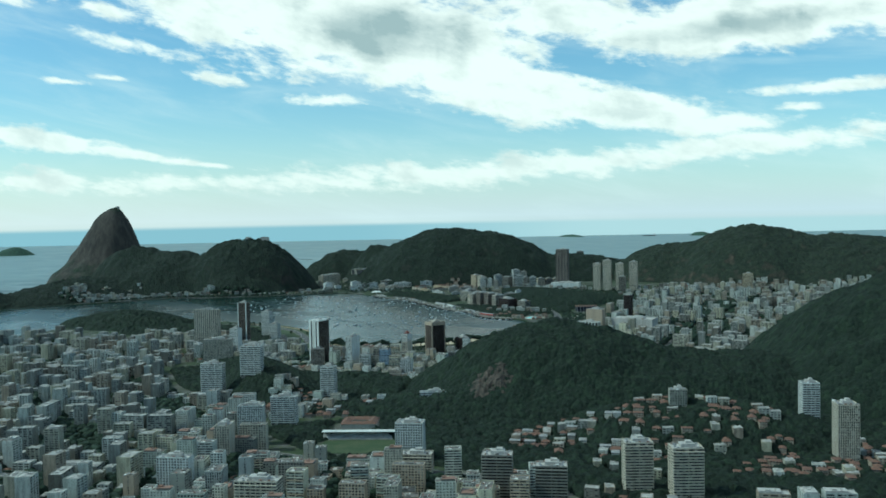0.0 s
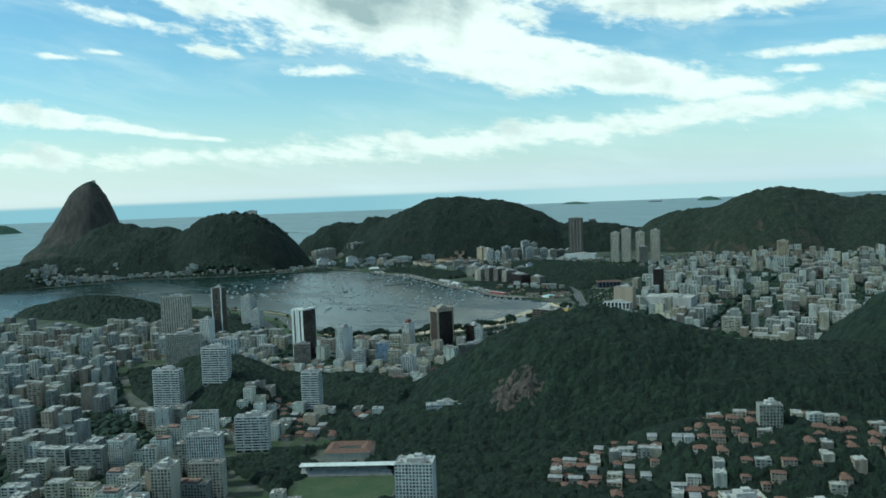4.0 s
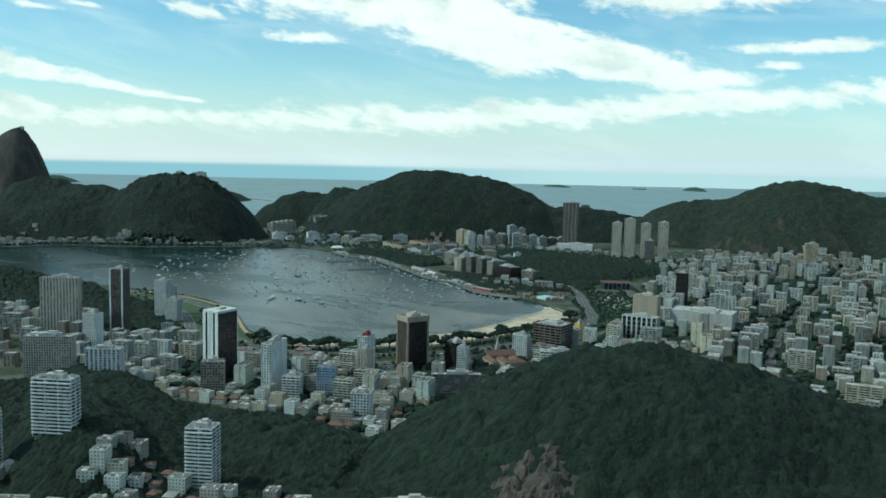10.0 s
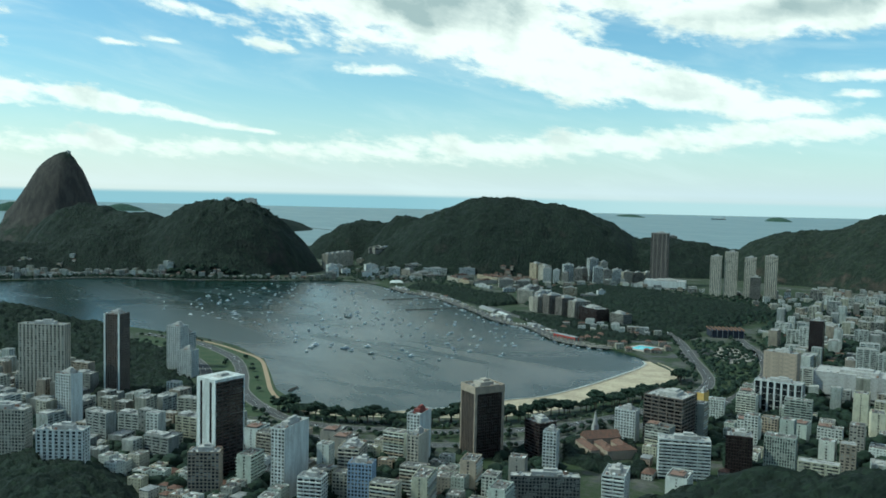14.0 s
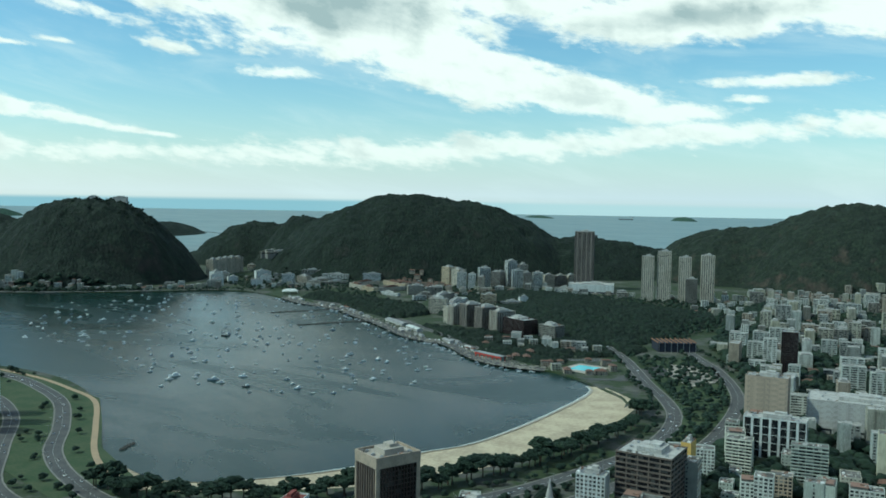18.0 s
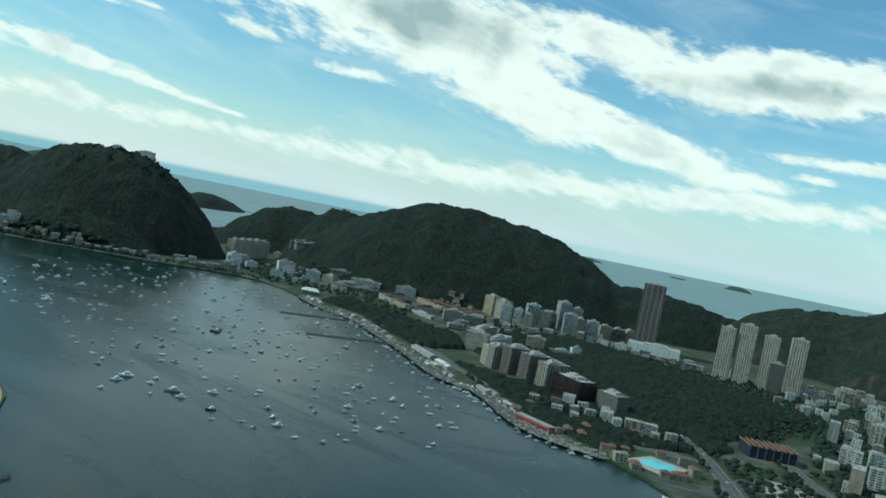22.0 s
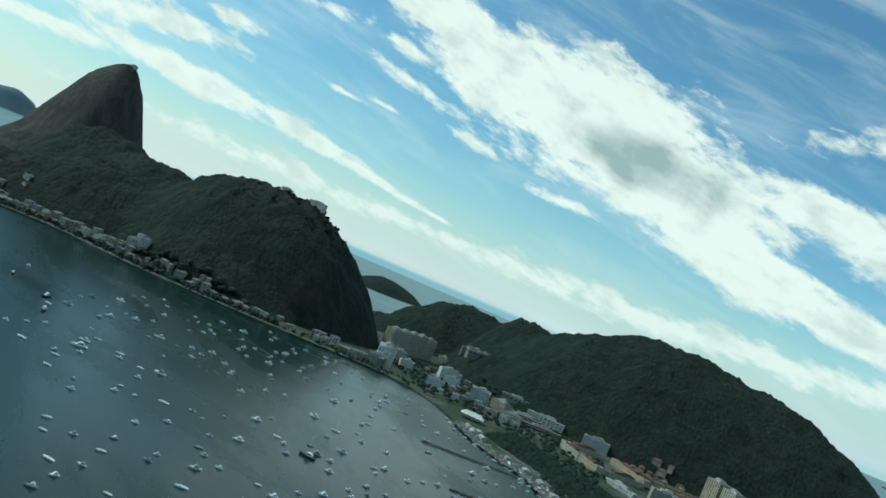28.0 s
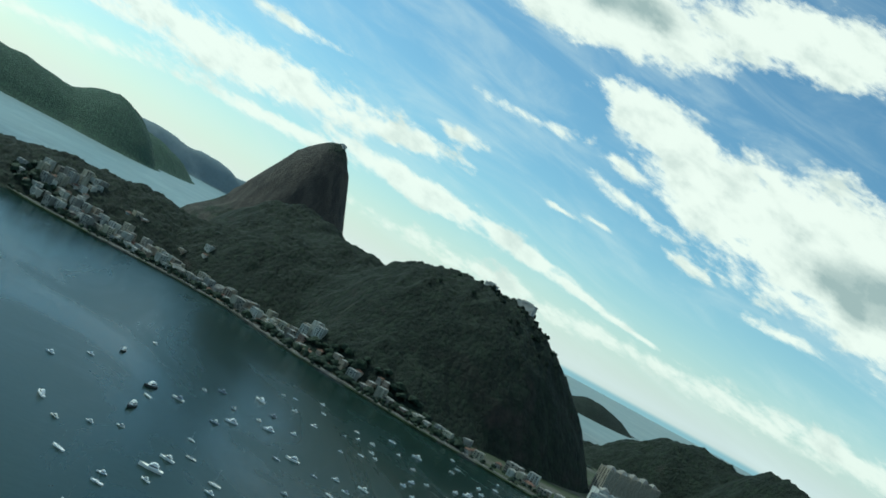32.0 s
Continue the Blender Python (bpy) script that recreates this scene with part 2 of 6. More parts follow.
def hill_skin(name, rock_a, rock_b, leaf, steep_lo, steep_hi):
    """Forest floor and, where the slope is steep, bare streaked granite."""
    m, n, b = material(name, 0.9, 0.0, 0.25)
    p = place_of(n)
    x, y, z = n.xyz(p)
    up = n.xyz(n.add("ShaderNodeNewGeometry").outputs["Normal"])[2]
    streak = n.noise(n.vec(x, y, n.math("MULTIPLY", z, 0.22)), 0.055 / S, 7.0, 0.68, 0.5)
    fine = n.noise(n.vec(x, y, n.math("MULTIPLY", z, 0.5)), 0.3 / S, 6.0, 0.7)
    stone = n.mix(n.step(streak, 0.35, 0.66), rgb(*rock_a), rgb(*rock_b))
    stone = n.mix(n.math("MULTIPLY", n.step(fine, 0.45, 0.75), 0.55), stone, rgb(0.035, 0.04, 0.032))
    patch = n.noise(p, 0.016 / S, 5.0, 0.65)
    f = n.step(n.math("MULTIPLY_ADD", n.math("SUBTRACT", patch, 0.5), 0.9, up), steep_lo, steep_hi)
    wood = n.mix(n.step(n.noise(p, 0.08 / S, 6.0, 0.7), 0.35, 0.7), rgb(*leaf), rgb(leaf[0] * 1.7, leaf[1] * 1.6, leaf[2] * 1.5))
    crown = n.add("ShaderNodeTexVoronoi")
    n.put(crown.inputs["Vector"], n.vec(x, y, n.math("MULTIPLY", z, 0.5)))
    crown.inputs["Scale"].default_value = 0.125 / S
    tone = n.xyz(crown.outputs["Color"])[0]
    wood = n.mix(n.step(tone, 0.45, 1.0), wood, rgb(leaf[0] * 2.1, leaf[1] * 2.0, leaf[2] * 1.7))
    n.put(b.inputs["Base Color"], n.mix(f, stone, wood))
    tuft = n.add("ShaderNodeTexVoronoi")
    n.put(tuft.inputs["Vector"], p)
    tuft.inputs["Scale"].default_value = 0.32 / S
    leafy = n.math("ADD", n.math("MULTIPLY", crown.outputs["Distance"], -1.0), n.math("MULTIPLY", tuft.outputs["Distance"], -0.4))
    rocky = n.math("ADD", n.noise(p, 0.16 / S, 7.0, 0.72), n.math("MULTIPLY", fine, 0.5))
    bumped(n, b, n.math("ADD", n.math("MULTIPLY", leafy, n.math("MULTIPLY", f, 0.8)), n.math("MULTIPLY", rocky, 0.7)), 1.0, 5.0)
    return m


CONCRETE = worn("weathered_concrete", (0.42, 0.41, 0.385), (0.27, 0.262, 0.245), 7)
TIN = worn("tin_roofing", (0.3, 0.3, 0.295), (0.15, 0.145, 0.135), 5, 0.5)
m, n, b = material("roof_clutter", 0.75, 0.0, 0.4)
isle = n.add("ShaderNodeNewGeometry").outputs["Random Per Island"]
ramp = n.add("ShaderNodeValToRGB")
ramp.color_ramp.interpolation = "CONSTANT"
ROOF_TONES = [(0.34, 0.33, 0.30), (0.70, 0.69, 0.65), (0.13, 0.125, 0.115), (0.5, 0.49, 0.46), (0.22, 0.13, 0.095), (0.78, 0.77, 0.74), (0.2, 0.2, 0.19), (0.42, 0.40, 0.36)]
while len(ramp.color_ramp.elements) < len(ROOF_TONES):
    ramp.color_ramp.elements.new(0.5)
for i, (e, c) in enumerate(zip(ramp.color_ramp.elements, ROOF_TONES)):
    e.position, e.color = i / len(ROOF_TONES), rgb(*c)
n.put(ramp.inputs[0], isle)
soot = n.noise(n.add("ShaderNodeTexCoord").outputs["Object"], 0.4 / S, 5.0, 0.65)
n.put(b.inputs["Base Color"], n.mix(n.math("MULTIPLY", n.step(soot, 0.42, 0.72), 0.6), ramp.outputs[0], rgb(0.1, 0.095, 0.085)))
bumped(n, b, soot, 0.2, 0.2)
ROOFING = m
TILE = worn("clay_tile", (0.15, 0.078, 0.054), (0.085, 0.055, 0.043), 3)
WALLS = painted_walls("painted_render", [(0.539, 0.546, 0.469), (0.625, 0.642, 0.587), (0.431, 0.409, 0.328), (0.496, 0.478, 0.352), (0.356, 0.392, 0.341), (0.592, 0.592, 0.493), (0.269, 0.273, 0.235), (0.647, 0.676, 0.622), (0.431, 0.352, 0.259), (0.410, 0.432, 0.405), (0.561, 0.580, 0.527), (0.464, 0.511, 0.446), (0.323, 0.296, 0.246), (0.604, 0.569, 0.422)], 0.7)
HOUSE_WALLS = painted_walls("house_render", [(0.44, 0.42, 0.36), (0.27, 0.19, 0.15), (0.52, 0.5, 0.44), (0.36, 0.3, 0.22), (0.25, 0.24, 0.21), (0.54, 0.5, 0.4), (0.33, 0.25, 0.19), (0.42, 0.43, 0.39)], 0.7)
BLOCK_TONES = [worn("block_paint", (c[0] * 0.72, c[1] * 0.735, c[2] * 0.72), (c[0] * 0.38, c[1] * 0.385, c[2] * 0.37), 4, runs=6.0) for c in ((0.665, 0.680, 0.629), (0.532, 0.510, 0.423), (0.342, 0.350, 0.330), (0.589, 0.560, 0.433), (0.741, 0.750, 0.702), (0.285, 0.270, 0.237), (0.475, 0.400, 0.319), (0.570, 0.600, 0.567), (0.418, 0.430, 0.413))]
WHITE = worn("white_paint", (0.583, 0.606, 0.585), (0.376, 0.383, 0.360), 4, runs=6.0)
CREAM = worn("cream_paint", (0.46, 0.425, 0.345), (0.325, 0.3, 0.245), 4, runs=6.0)
DULL = worn("grey_green_paint", (0.27, 0.275, 0.235), (0.17, 0.17, 0.15), 4, runs=6.0)
BROWN = worn("brown_cladding", (0.15, 0.118, 0.095), (0.095, 0.078, 0.066), 8, 0.6)
BEIGE = worn("beige_stone", (0.36, 0.29, 0.22), (0.24, 0.2, 0.155), 8)
BLACK = worn("black_cladding", (0.022, 0.014, 0.014), (0.035, 0.02, 0.018), 8, 0.35)
GREYBROWN = worn("grey_brown_cladding", (0.215, 0.19, 0.165), (0.14, 0.125, 0.112), 6, runs=6.0)
SHABBY = worn("shabby_render", (0.33, 0.31, 0.26), (0.17, 0.15, 0.125), 2.5, runs=6.0)
OCHRE = worn("faded_ochre_wash", (0.42, 0.35, 0.235), (0.31, 0.265, 0.19), 5, runs=5.0)
EARTH = worn("orange_earth", (0.36, 0.17, 0.075), (0.24, 0.12, 0.06), 9, local=False)
GREYWALL = worn("grey_render", (0.2, 0.195, 0.17), (0.15, 0.145, 0.13), 12)
BLUE = worn("blue_paint", (0.3, 0.38, 0.48), (0.2, 0.27, 0.36), 4, runs=6.0)
YELLOW = worn("ochre_paint", (0.62, 0.42, 0.13), (0.5, 0.33, 0.1), 8)
DARKRED = worn("dark_red_paint", (0.2, 0.05, 0.04), (0.13, 0.04, 0.035), 5)
NETTING = worn("blue_netting", (0.02, 0.026, 0.042), (0.014, 0.016, 0.024), 4)
RUST = worn("rusted_steel", (0.26, 0.14, 0.075), (0.15, 0.08, 0.05), 4)
REDPAINT = worn("red_paint", (0.5, 0.07, 0.05), (0.32, 0.05, 0.04), 5)
GLASS = window_glass("window_glass", (0.028, 0.034, 0.038))
DARKGLASS = window_glass("smoked_glass", (0.012, 0.014, 0.016), 0.08, 0.12)
SAND = worn("beach_sand", (0.45, 0.38, 0.265), (0.31, 0.255, 0.18), 30, 0.95, local=False)
WETSAND = worn("wet_sand", (0.3, 0.255, 0.185), (0.24, 0.205, 0.15), 12, 0.35, local=False)
FOAM = worn("sea_foam", (0.62, 0.63, 0.6), (0.3, 0.33, 0.31), 3, 0.6, local=False)
ASPHALT = worn("asphalt", (0.055, 0.055, 0.056), (0.085, 0.083, 0.08), 14, 0.9, local=False)
PAVING = worn("pale_paving", (0.36, 0.32, 0.27), (0.27, 0.25, 0.22), 10, local=False)
PATHCLAY = worn("clay_path", (0.33, 0.24, 0.15), (0.27, 0.2, 0.13), 10, local=False)
GRASS = worn("mown_grass", (0.03, 0.054, 0.02), (0.055, 0.07, 0.032), 25, 0.95, local=False)
STONE = worn("rubble_stone", (0.1, 0.092, 0.08), (0.055, 0.052, 0.046), 4, local=False)
LEAF2 = greenery("street_tree_leaves", (0.012, 0.025, 0.015), (0.03, 0.052, 0.029), 9)
BARK = worn("bark", (0.1, 0.075, 0.055), (0.06, 0.045, 0.035), 1.5)
HULL = painted_walls("boat_paint", [(0.8, 0.8, 0.78), (0.75, 0.76, 0.77), (0.82, 0.8, 0.75), (0.82, 0.83, 0.84), (0.84, 0.84, 0.84), (0.3, 0.33, 0.38)], 0.06)
DARKHULL = worn("dark_hull_paint", (0.025, 0.03, 0.035), (0.05, 0.05, 0.05), 3, 0.4)
STEEL = worn("galvanised_steel", (0.42, 0.43, 0.44), (0.3, 0.31, 0.32), 2, 0.45, 0.8)
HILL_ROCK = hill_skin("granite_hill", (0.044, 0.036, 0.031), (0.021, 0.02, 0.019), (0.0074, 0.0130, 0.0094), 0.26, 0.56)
DOME_ROCK = hill_skin("granite_dome", (0.066, 0.058, 0.051), (0.034, 0.032, 0.03), (0.012, 0.02, 0.014), 0.55, 0.8)
HILL_WOOD = hill_skin("wooded_hill", (0.08, 0.06, 0.046), (0.045, 0.036, 0.03), (0.012, 0.0185, 0.0132), 0.42, 0.7)
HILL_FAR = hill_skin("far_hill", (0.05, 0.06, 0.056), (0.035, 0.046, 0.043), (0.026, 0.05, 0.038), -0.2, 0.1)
# Distance haze painted as a bluish grey base colour, for the farthest range.
HILL_HAZE = worn("haze_tinted_range", (0.13, 0.175, 0.2), (0.11, 0.15, 0.17), 400, local=False)
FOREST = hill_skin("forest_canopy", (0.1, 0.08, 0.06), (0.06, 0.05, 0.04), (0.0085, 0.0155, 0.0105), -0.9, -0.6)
KERB = worn("kerb_stone", (0.2, 0.19, 0.17), (0.13, 0.125, 0.115), 6, local=False)
SCAR = worn("quarried_rock", (0.075, 0.056, 0.045), (0.025, 0.026, 0.021), 5, local=False, grain=0.5)

m, n, b = material("city_ground", 0.92, 0.0, 0.3)
p = place_of(n)
big, fine = n.noise(p, 0.012 / S, 6.0, 0.65), n.noise(p, 0.11 / S, 6.0, 0.7)
tone = n.mix(n.step(fine, 0.36, 0.68), rgb(0.06, 0.06, 0.058), rgb(0.15, 0.14, 0.125))
n.put(b.inputs["Base Color"], n.mix(n.step(n.math("MULTIPLY_ADD", fine, 0.5, big), 0.6, 0.8), tone, rgb(0.03, 0.045, 0.018)))
bumped(n, b, fine, 0.5, 1.5)
SOIL = m

m, n, b = material("bay_water", 0.09, 0.0, 0.5)
p = place_of(n)
x, y, z = n.xyz(p)
chop = n.noise(n.vec(x, n.math("MULTIPLY", y, 0.6), 0.0), 0.12 / S, 6.0, 0.62)
ripple = n.noise(p, 0.5 / S, 4.0, 0.6)
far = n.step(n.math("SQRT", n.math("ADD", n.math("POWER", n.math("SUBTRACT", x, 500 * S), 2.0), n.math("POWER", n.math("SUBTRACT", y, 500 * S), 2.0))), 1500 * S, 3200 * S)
gust = n.noise(n.vec(n.math("MULTIPLY", x, 0.55), y, 2.0), 0.0045 / S, 6.0, 0.62, 0.9)
gust = n.math("MULTIPLY_ADD", n.math("SUBTRACT", 0.5, gust), n.math("MULTIPLY", far, 0.8), gust)
# Out on the open sea, haze and silvery glitter are put into the base colour.
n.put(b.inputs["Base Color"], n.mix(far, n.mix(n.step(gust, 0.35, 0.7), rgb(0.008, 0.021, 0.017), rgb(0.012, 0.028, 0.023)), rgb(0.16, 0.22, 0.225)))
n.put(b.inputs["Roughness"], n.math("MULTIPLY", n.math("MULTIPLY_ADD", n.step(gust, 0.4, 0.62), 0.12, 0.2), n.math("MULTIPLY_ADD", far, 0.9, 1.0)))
b.inputs["IOR"].default_value = 1.33
bumped(n, b, n.math("MULTIPLY", n.math("ADD", n.math("MULTIPLY", chop, 0.7), n.math("MULTIPLY", ripple, 0.3)), n.math("SUBTRACT", 1.0, far)), 0.085, 2.0)
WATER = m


# ---- mesh helpers ----
def mesh(name, V, F, mat, smooth=False):
    me = bpy.data.meshes.new(name)
    me.from_pydata([(x * S, y * S, z * S) for x, y, z in V], [], F)
    for k in mat if isinstance(mat, (list, tuple)) else (mat,):
        me.materials.append(k)
    if smooth:
        me.polygons.foreach_set("use_smooth", [True] * len(me.polygons))
    me.update()
    return me


def spot(x, y, z=0.0, turn=0.0, big=1.0):
    return pose(x * S, y * S, z * S, 0, 0, turn) @ Matrix.Scale(big, 4)


def part(name, me, parent, label=""):
    ob = new(name, me)
    ob.parent = parent
    return tagged(ob, label) if label else ob


def empty(name, m):
    ob = new(name)
    ob.matrix_basis = m
    return ob


def box(V, F, x0, x1, y0, y1, z0, z1, skip=""):
    k = len(V)
    V += [(x0, y0, z0), (x1, y0, z0), (x1, y1, z0), (x0, y1, z0), (x0, y0, z1), (x1, y0, z1), (x1, y1, z1), (x0, y1, z1)]
    sides = {"d": (0, 3, 2, 1), "u": (4, 5, 6, 7), "s": (0, 1, 5, 4), "e": (1, 2, 6, 5), "n": (2, 3, 7, 6), "w": (3, 0, 4, 7)}
    F += [tuple(k + i for i in f) for c, f in sides.items() if c not in skip]


def ring(V, F, r0, r1, z0, z1, sides=10, cx=0.0, cy=0.0, cap=True):
    k = len(V)
    for r, z in ((r0, z0), (r1, z1)):
        V += [(cx + r * math.cos(2 * math.pi * i / sides), cy + r * math.sin(2 * math.pi * i / sides), z) for i in range(sides)]
    F += [(k + i, k + (i + 1) % sides, k + sides + (i + 1) % sides, k + sides + i) for i in range(sides)]
    if cap:
        F.append(tuple(range(k + sides, k + 2 * sides)))


def inside(x, y, poly):
    hit = False
    for (ax, ay), (bx, by) in zip(poly, poly[1:] + poly[:1]):
        if (ay > y) != (by > y) and x < (bx - ax) * (y - ay) / (by - ay) + ax:
            hit = not hit
    return hit


def near_line(x, y, line):
    best = 1e9
    for (ax, ay), (bx, by) in zip(line, line[1:]):
        ux, uy = bx - ax, by - ay
        t = min(1, max(0, ((x - ax) * ux + (y - ay) * uy) / (ux * ux + uy * uy)))
        best = min(best, math.hypot(x - ax - t * ux, y - ay - t * uy))
    return best


def spline(pts, n=6):
    """A smooth line through the points."""
    q = [pts[0], *pts, pts[-1]]
    out = []
    for a, b_, c, d in zip(q, q[1:], q[2:], q[3:]):
        for i in range(n):
            t = i / n
            out.append(tuple(0.5 * (2 * b_[k] + (c[k] - a[k]) * t + (2 * a[k] - 5 * b_[k] + 4 * c[k] - d[k]) * t * t + (3 * b_[k] - a[k] - 3 * c[k] + d[k]) * t ** 3) for k in (0, 1)))
    return out + [tuple(pts[-1])]


def ribbon(line, half, z, thick=0.3, shift=0.0):
    """A strip along a line: top and both edges."""
    V, F = [], []
    for i, (x, y) in enumerate(line):
        ax, ay = line[max(i - 1, 0)]
        bx, by = line[min(i + 1, len(line) - 1)]
        l = math.hypot(bx - ax, by - ay) or 1
        nx, ny = -(by - ay) / l, (bx - ax) / l
        for s, zz in ((-half, z - thick), (-half, z), (half, z), (half, z - thick)):
            V.append((x + nx * (s + shift), y + ny * (s + shift), zz))
    for i in range(len(line) - 1):
        k = 4 * i
        for j in range(3):
            F.append((k + j, k + j + 4, k + j + 5, k + j + 1))
    return V, F


# ---- ground, sea, hills ----
SEA_WALL = [(1030, -95), (1095, -16), (1152, 58), (1210, 135), (1280, 208), (1365, 285), (1470, 345), (1540, 435), (1570, 525), (1600, 605), (1640, 685), (1720, 755)]


def inland(line, off):
    """A line moved to its right by so many metres."""
    out = []
    for i, (x, y) in enumerate(line):
        ax, ay = line[max(i - 1, 0)]
        bx, by = line[min(i + 1, len(line) - 1)]
        l = math.hypot(bx - ax, by - ay)
        out.append((x + (by - ay) / l * off, y - (bx - ax) / l * off))
    return out


COAST = spline([(1500, 5200), (1150, 3400), (930, 2300), (860, 1700), (900, 1300), (980, 1080), (900, 900), (700, 820), (540, 790), (412, 775), (272, 805), (123, 890), (60, 930), (-10, 972), (-95, 985),
                (-168, 936), (-222, 888), (-266, 836), (-296, 757), (-320, 655), (-325, 540), (-310, 436), (-250, 378), (-212, 345), (-140, 312), (-68, 315), (7, 295), (126, 212), (215, 190), (359, 98), (480, 30), (575, -22),
                (696, -45), (822, -95), (930, -125), *SEA_WALL], 4)
COAST += [(1900, 1120), (2100, 1150), (2180, 900), (2380, 520), (2640, 300), (2640, -60), (2350, -230), (2000, -270), (1760, -330), (1640, -400), (1640, -560), (1760, -620),
          (1960, -752), (1985, -800), (1900, -850), (1730, -880), (1450, -1250), (800, -1750), (0, -2050), (-1500, -2500), (-6000, -3200), (-7000, 2000), (-6000, 6000)]
me = bpy.data.meshes.new("ground")
bm = bmesh.new()
top = [bm.verts.new((x * S, y * S, 2.6 * S)) for x, y in COAST]
low = [bm.verts.new((x * S, y * S, -6 * S)) for x, y in COAST]
cap = bm.faces.new(top)
for i in range(len(COAST)):
    j = (i + 1) % len(COAST)
    bm.faces.new((top[i], top[j], low[j], low[i]))
bmesh.ops.recalc_face_normals(bm, faces=bm.faces)
bmesh.ops.triangulate(bm, faces=[f for f in bm.faces if len(f.verts) > 4])
bm.to_mesh(me)
me.materials.append(SOIL)
tagged(new("ground", me), "grey and green city ground behind a stone sea wall", "ground", kind="structure")

V, F = [], []
for r in (0, 1500, 4000, 8000, 13000, 20000):
    V += [(r * math.cos(a * math.pi / 24), r * math.sin(a * math.pi / 24), 0.0) for a in range(48)] if r else [(0, 0, 0)]
F += [(0, 1 + a, 1 + (a + 1) % 48) for a in range(48)]
for k in range(4):
    F += [(1 + 48 * k + a, 1 + 48 * (k + 1) + a, 1 + 48 * (k + 1) + (a + 1) % 48, 1 + 48 * k + (a + 1) % 48) for a in range(48)]
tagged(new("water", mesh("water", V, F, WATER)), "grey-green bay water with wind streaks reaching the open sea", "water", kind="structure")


def lump(x, y, cx, cy, a, b_, way, h, q, p):
    c, s = math.cos(radians(way)), math.sin(radians(way))
    u, v = ((x - cx) * c + (y - cy) * s) / a, (-(x - cx) * s + (y - cy) * c) / b_
    r = math.hypot(u, v)
    return h * (1 - r ** q) ** p if r < 1 else -(r - 1) * 60


# centre, half length, half width, bearing of the length, height, shape
HILLS = {
    "urca_hill": [(1533, -60, 324, 262, 53, 227, 2.3, 1.0), (1420, 60, 210, 150, 53, 95, 2.0, 1.0), (1850, 90, 360, 280, 10, 172, 2.0, 1.0), (1940, 470, 520, 250, 102, 74, 2.0, 1.0), (1760, 250, 300, 170, 40, 105, 2.0, 1.0), (1900, 1010, 230, 150, 80, 62, 2.0, 1.0), (2080, 150, 260, 230, 20, 195, 2.0, 1.0)],
    "long_hill": [(1030, -880, 490, 340, 37, 254, 1.8, 1.0), (1592, -817, 302, 185, 37, 144, 2.0, 1.0), (1375, -785, 180, 150, 37, 170, 2.0, 1.0), (1790, -745, 190, 95, 28, 40, 2.0, 1.0), (800, -1025, 340, 280, 36, 215, 2.0, 1.0), (520, -1240, 320, 230, 36, 116, 2.0, 1.0), (240, -1440, 420, 200, 30, 84, 2.0, 1.0)],
    "green_hill": [(-275, -1490, 430, 420, 15, 245, 2.0, 1.0), (-640, -1610, 520, 420, 15, 197, 2.0, 1.0), (70, -1420, 320, 280, 15, 160, 2.0, 1.0), (-1150, -1720, 560, 420, 15, 178, 2.0, 1.0)],
    "near_hill": [(-804, 1213, 289, 199, 27, 125, 1.9, 1.1), (-1027, 1103, 595, 162, 44, 76, 2.0, 1.0), (-1120, 1370, 210, 115, 25, 46, 2.0, 1.0)],
    "back_hill": [(-1330, 830, 360, 300, 30, 205, 1.8, 1.0), (-1620, 640, 500, 420, 30, 290, 1.8, 1.0)],
    "wood_mound": [(-345, 1500, 130, 75, 155, 52, 2.0, 1.0), (-215, 1392, 290, 80, 155, 26, 2.0, 1.0), (-480, 1350, 160, 70, 175, 16, 2.0, 1.0)],
    "point_hill": [(850, 1010, 230, 140, 15, 36, 2.0, 1.0)],
    "fort_hill": [(40, -230, 290, 210, 115, 19, 2.6, 1.0), (220, -440, 260, 120, 160, 13, 2.4, 1.0), (-80, -330, 150, 130, 100, 11, 2.2, 1.0)],
}
ALL = [l for ls in HILLS.values() for l in ls]


def swell(x, y, lumps):
    """Height over the ground of lumps grown into one another."""
    hs = [lump(x, y, *l) for l in lumps]
    best = max(hs)
    if best <= 0:
        return best
    return best * sum((h / best) ** 5 for h in hs if h > 0) ** 0.2


def rise(x, y):
    return max(0.0, max(lump(x, y, *l) for l in ALL)) + 2.6


def rough_at(x, y, h):
    k = min(1.0, max(0.0, h / 60.0))
    v = Vector((x, y, 0))
    return k * (noise.noise(v / 140) * 12 + noise.noise(v / 55) * 9 - abs(noise.noise(v / 46)) * 12 - abs(noise.noise(v / 21)) * 4.5 + noise.noise(v / 12) * 1.6 + 3.5)


def canopy(x, y, lumps, cell, size, steep, tall):
    """Height of tree crowns over the slope: bulging cells where trees can stand, bare rock where it is too steep."""
    g = math.hypot(swell(x + 6, y, lumps) - swell(x - 6, y, lumps), swell(x, y + 6, lumps) - swell(x, y - 6, lumps)) / 12
    v = Vector((x, y, 0))
    bare = noise.noise(v / 75) * 0.7 + noise.noise(v / 28) * 0.35
    k = min(1.0, max(0.0, (steep - g - bare) * 3))
    if k <= 0:
        return 0.0
    near = noise.voronoi(v / size)[0][0]
    return k * tall * (max(0.0, 1.0 - 1.5 * near * near) + 0.6 * noise.noise(v / (size * 0.5)) + 0.5 * noise.noise(v / 30))


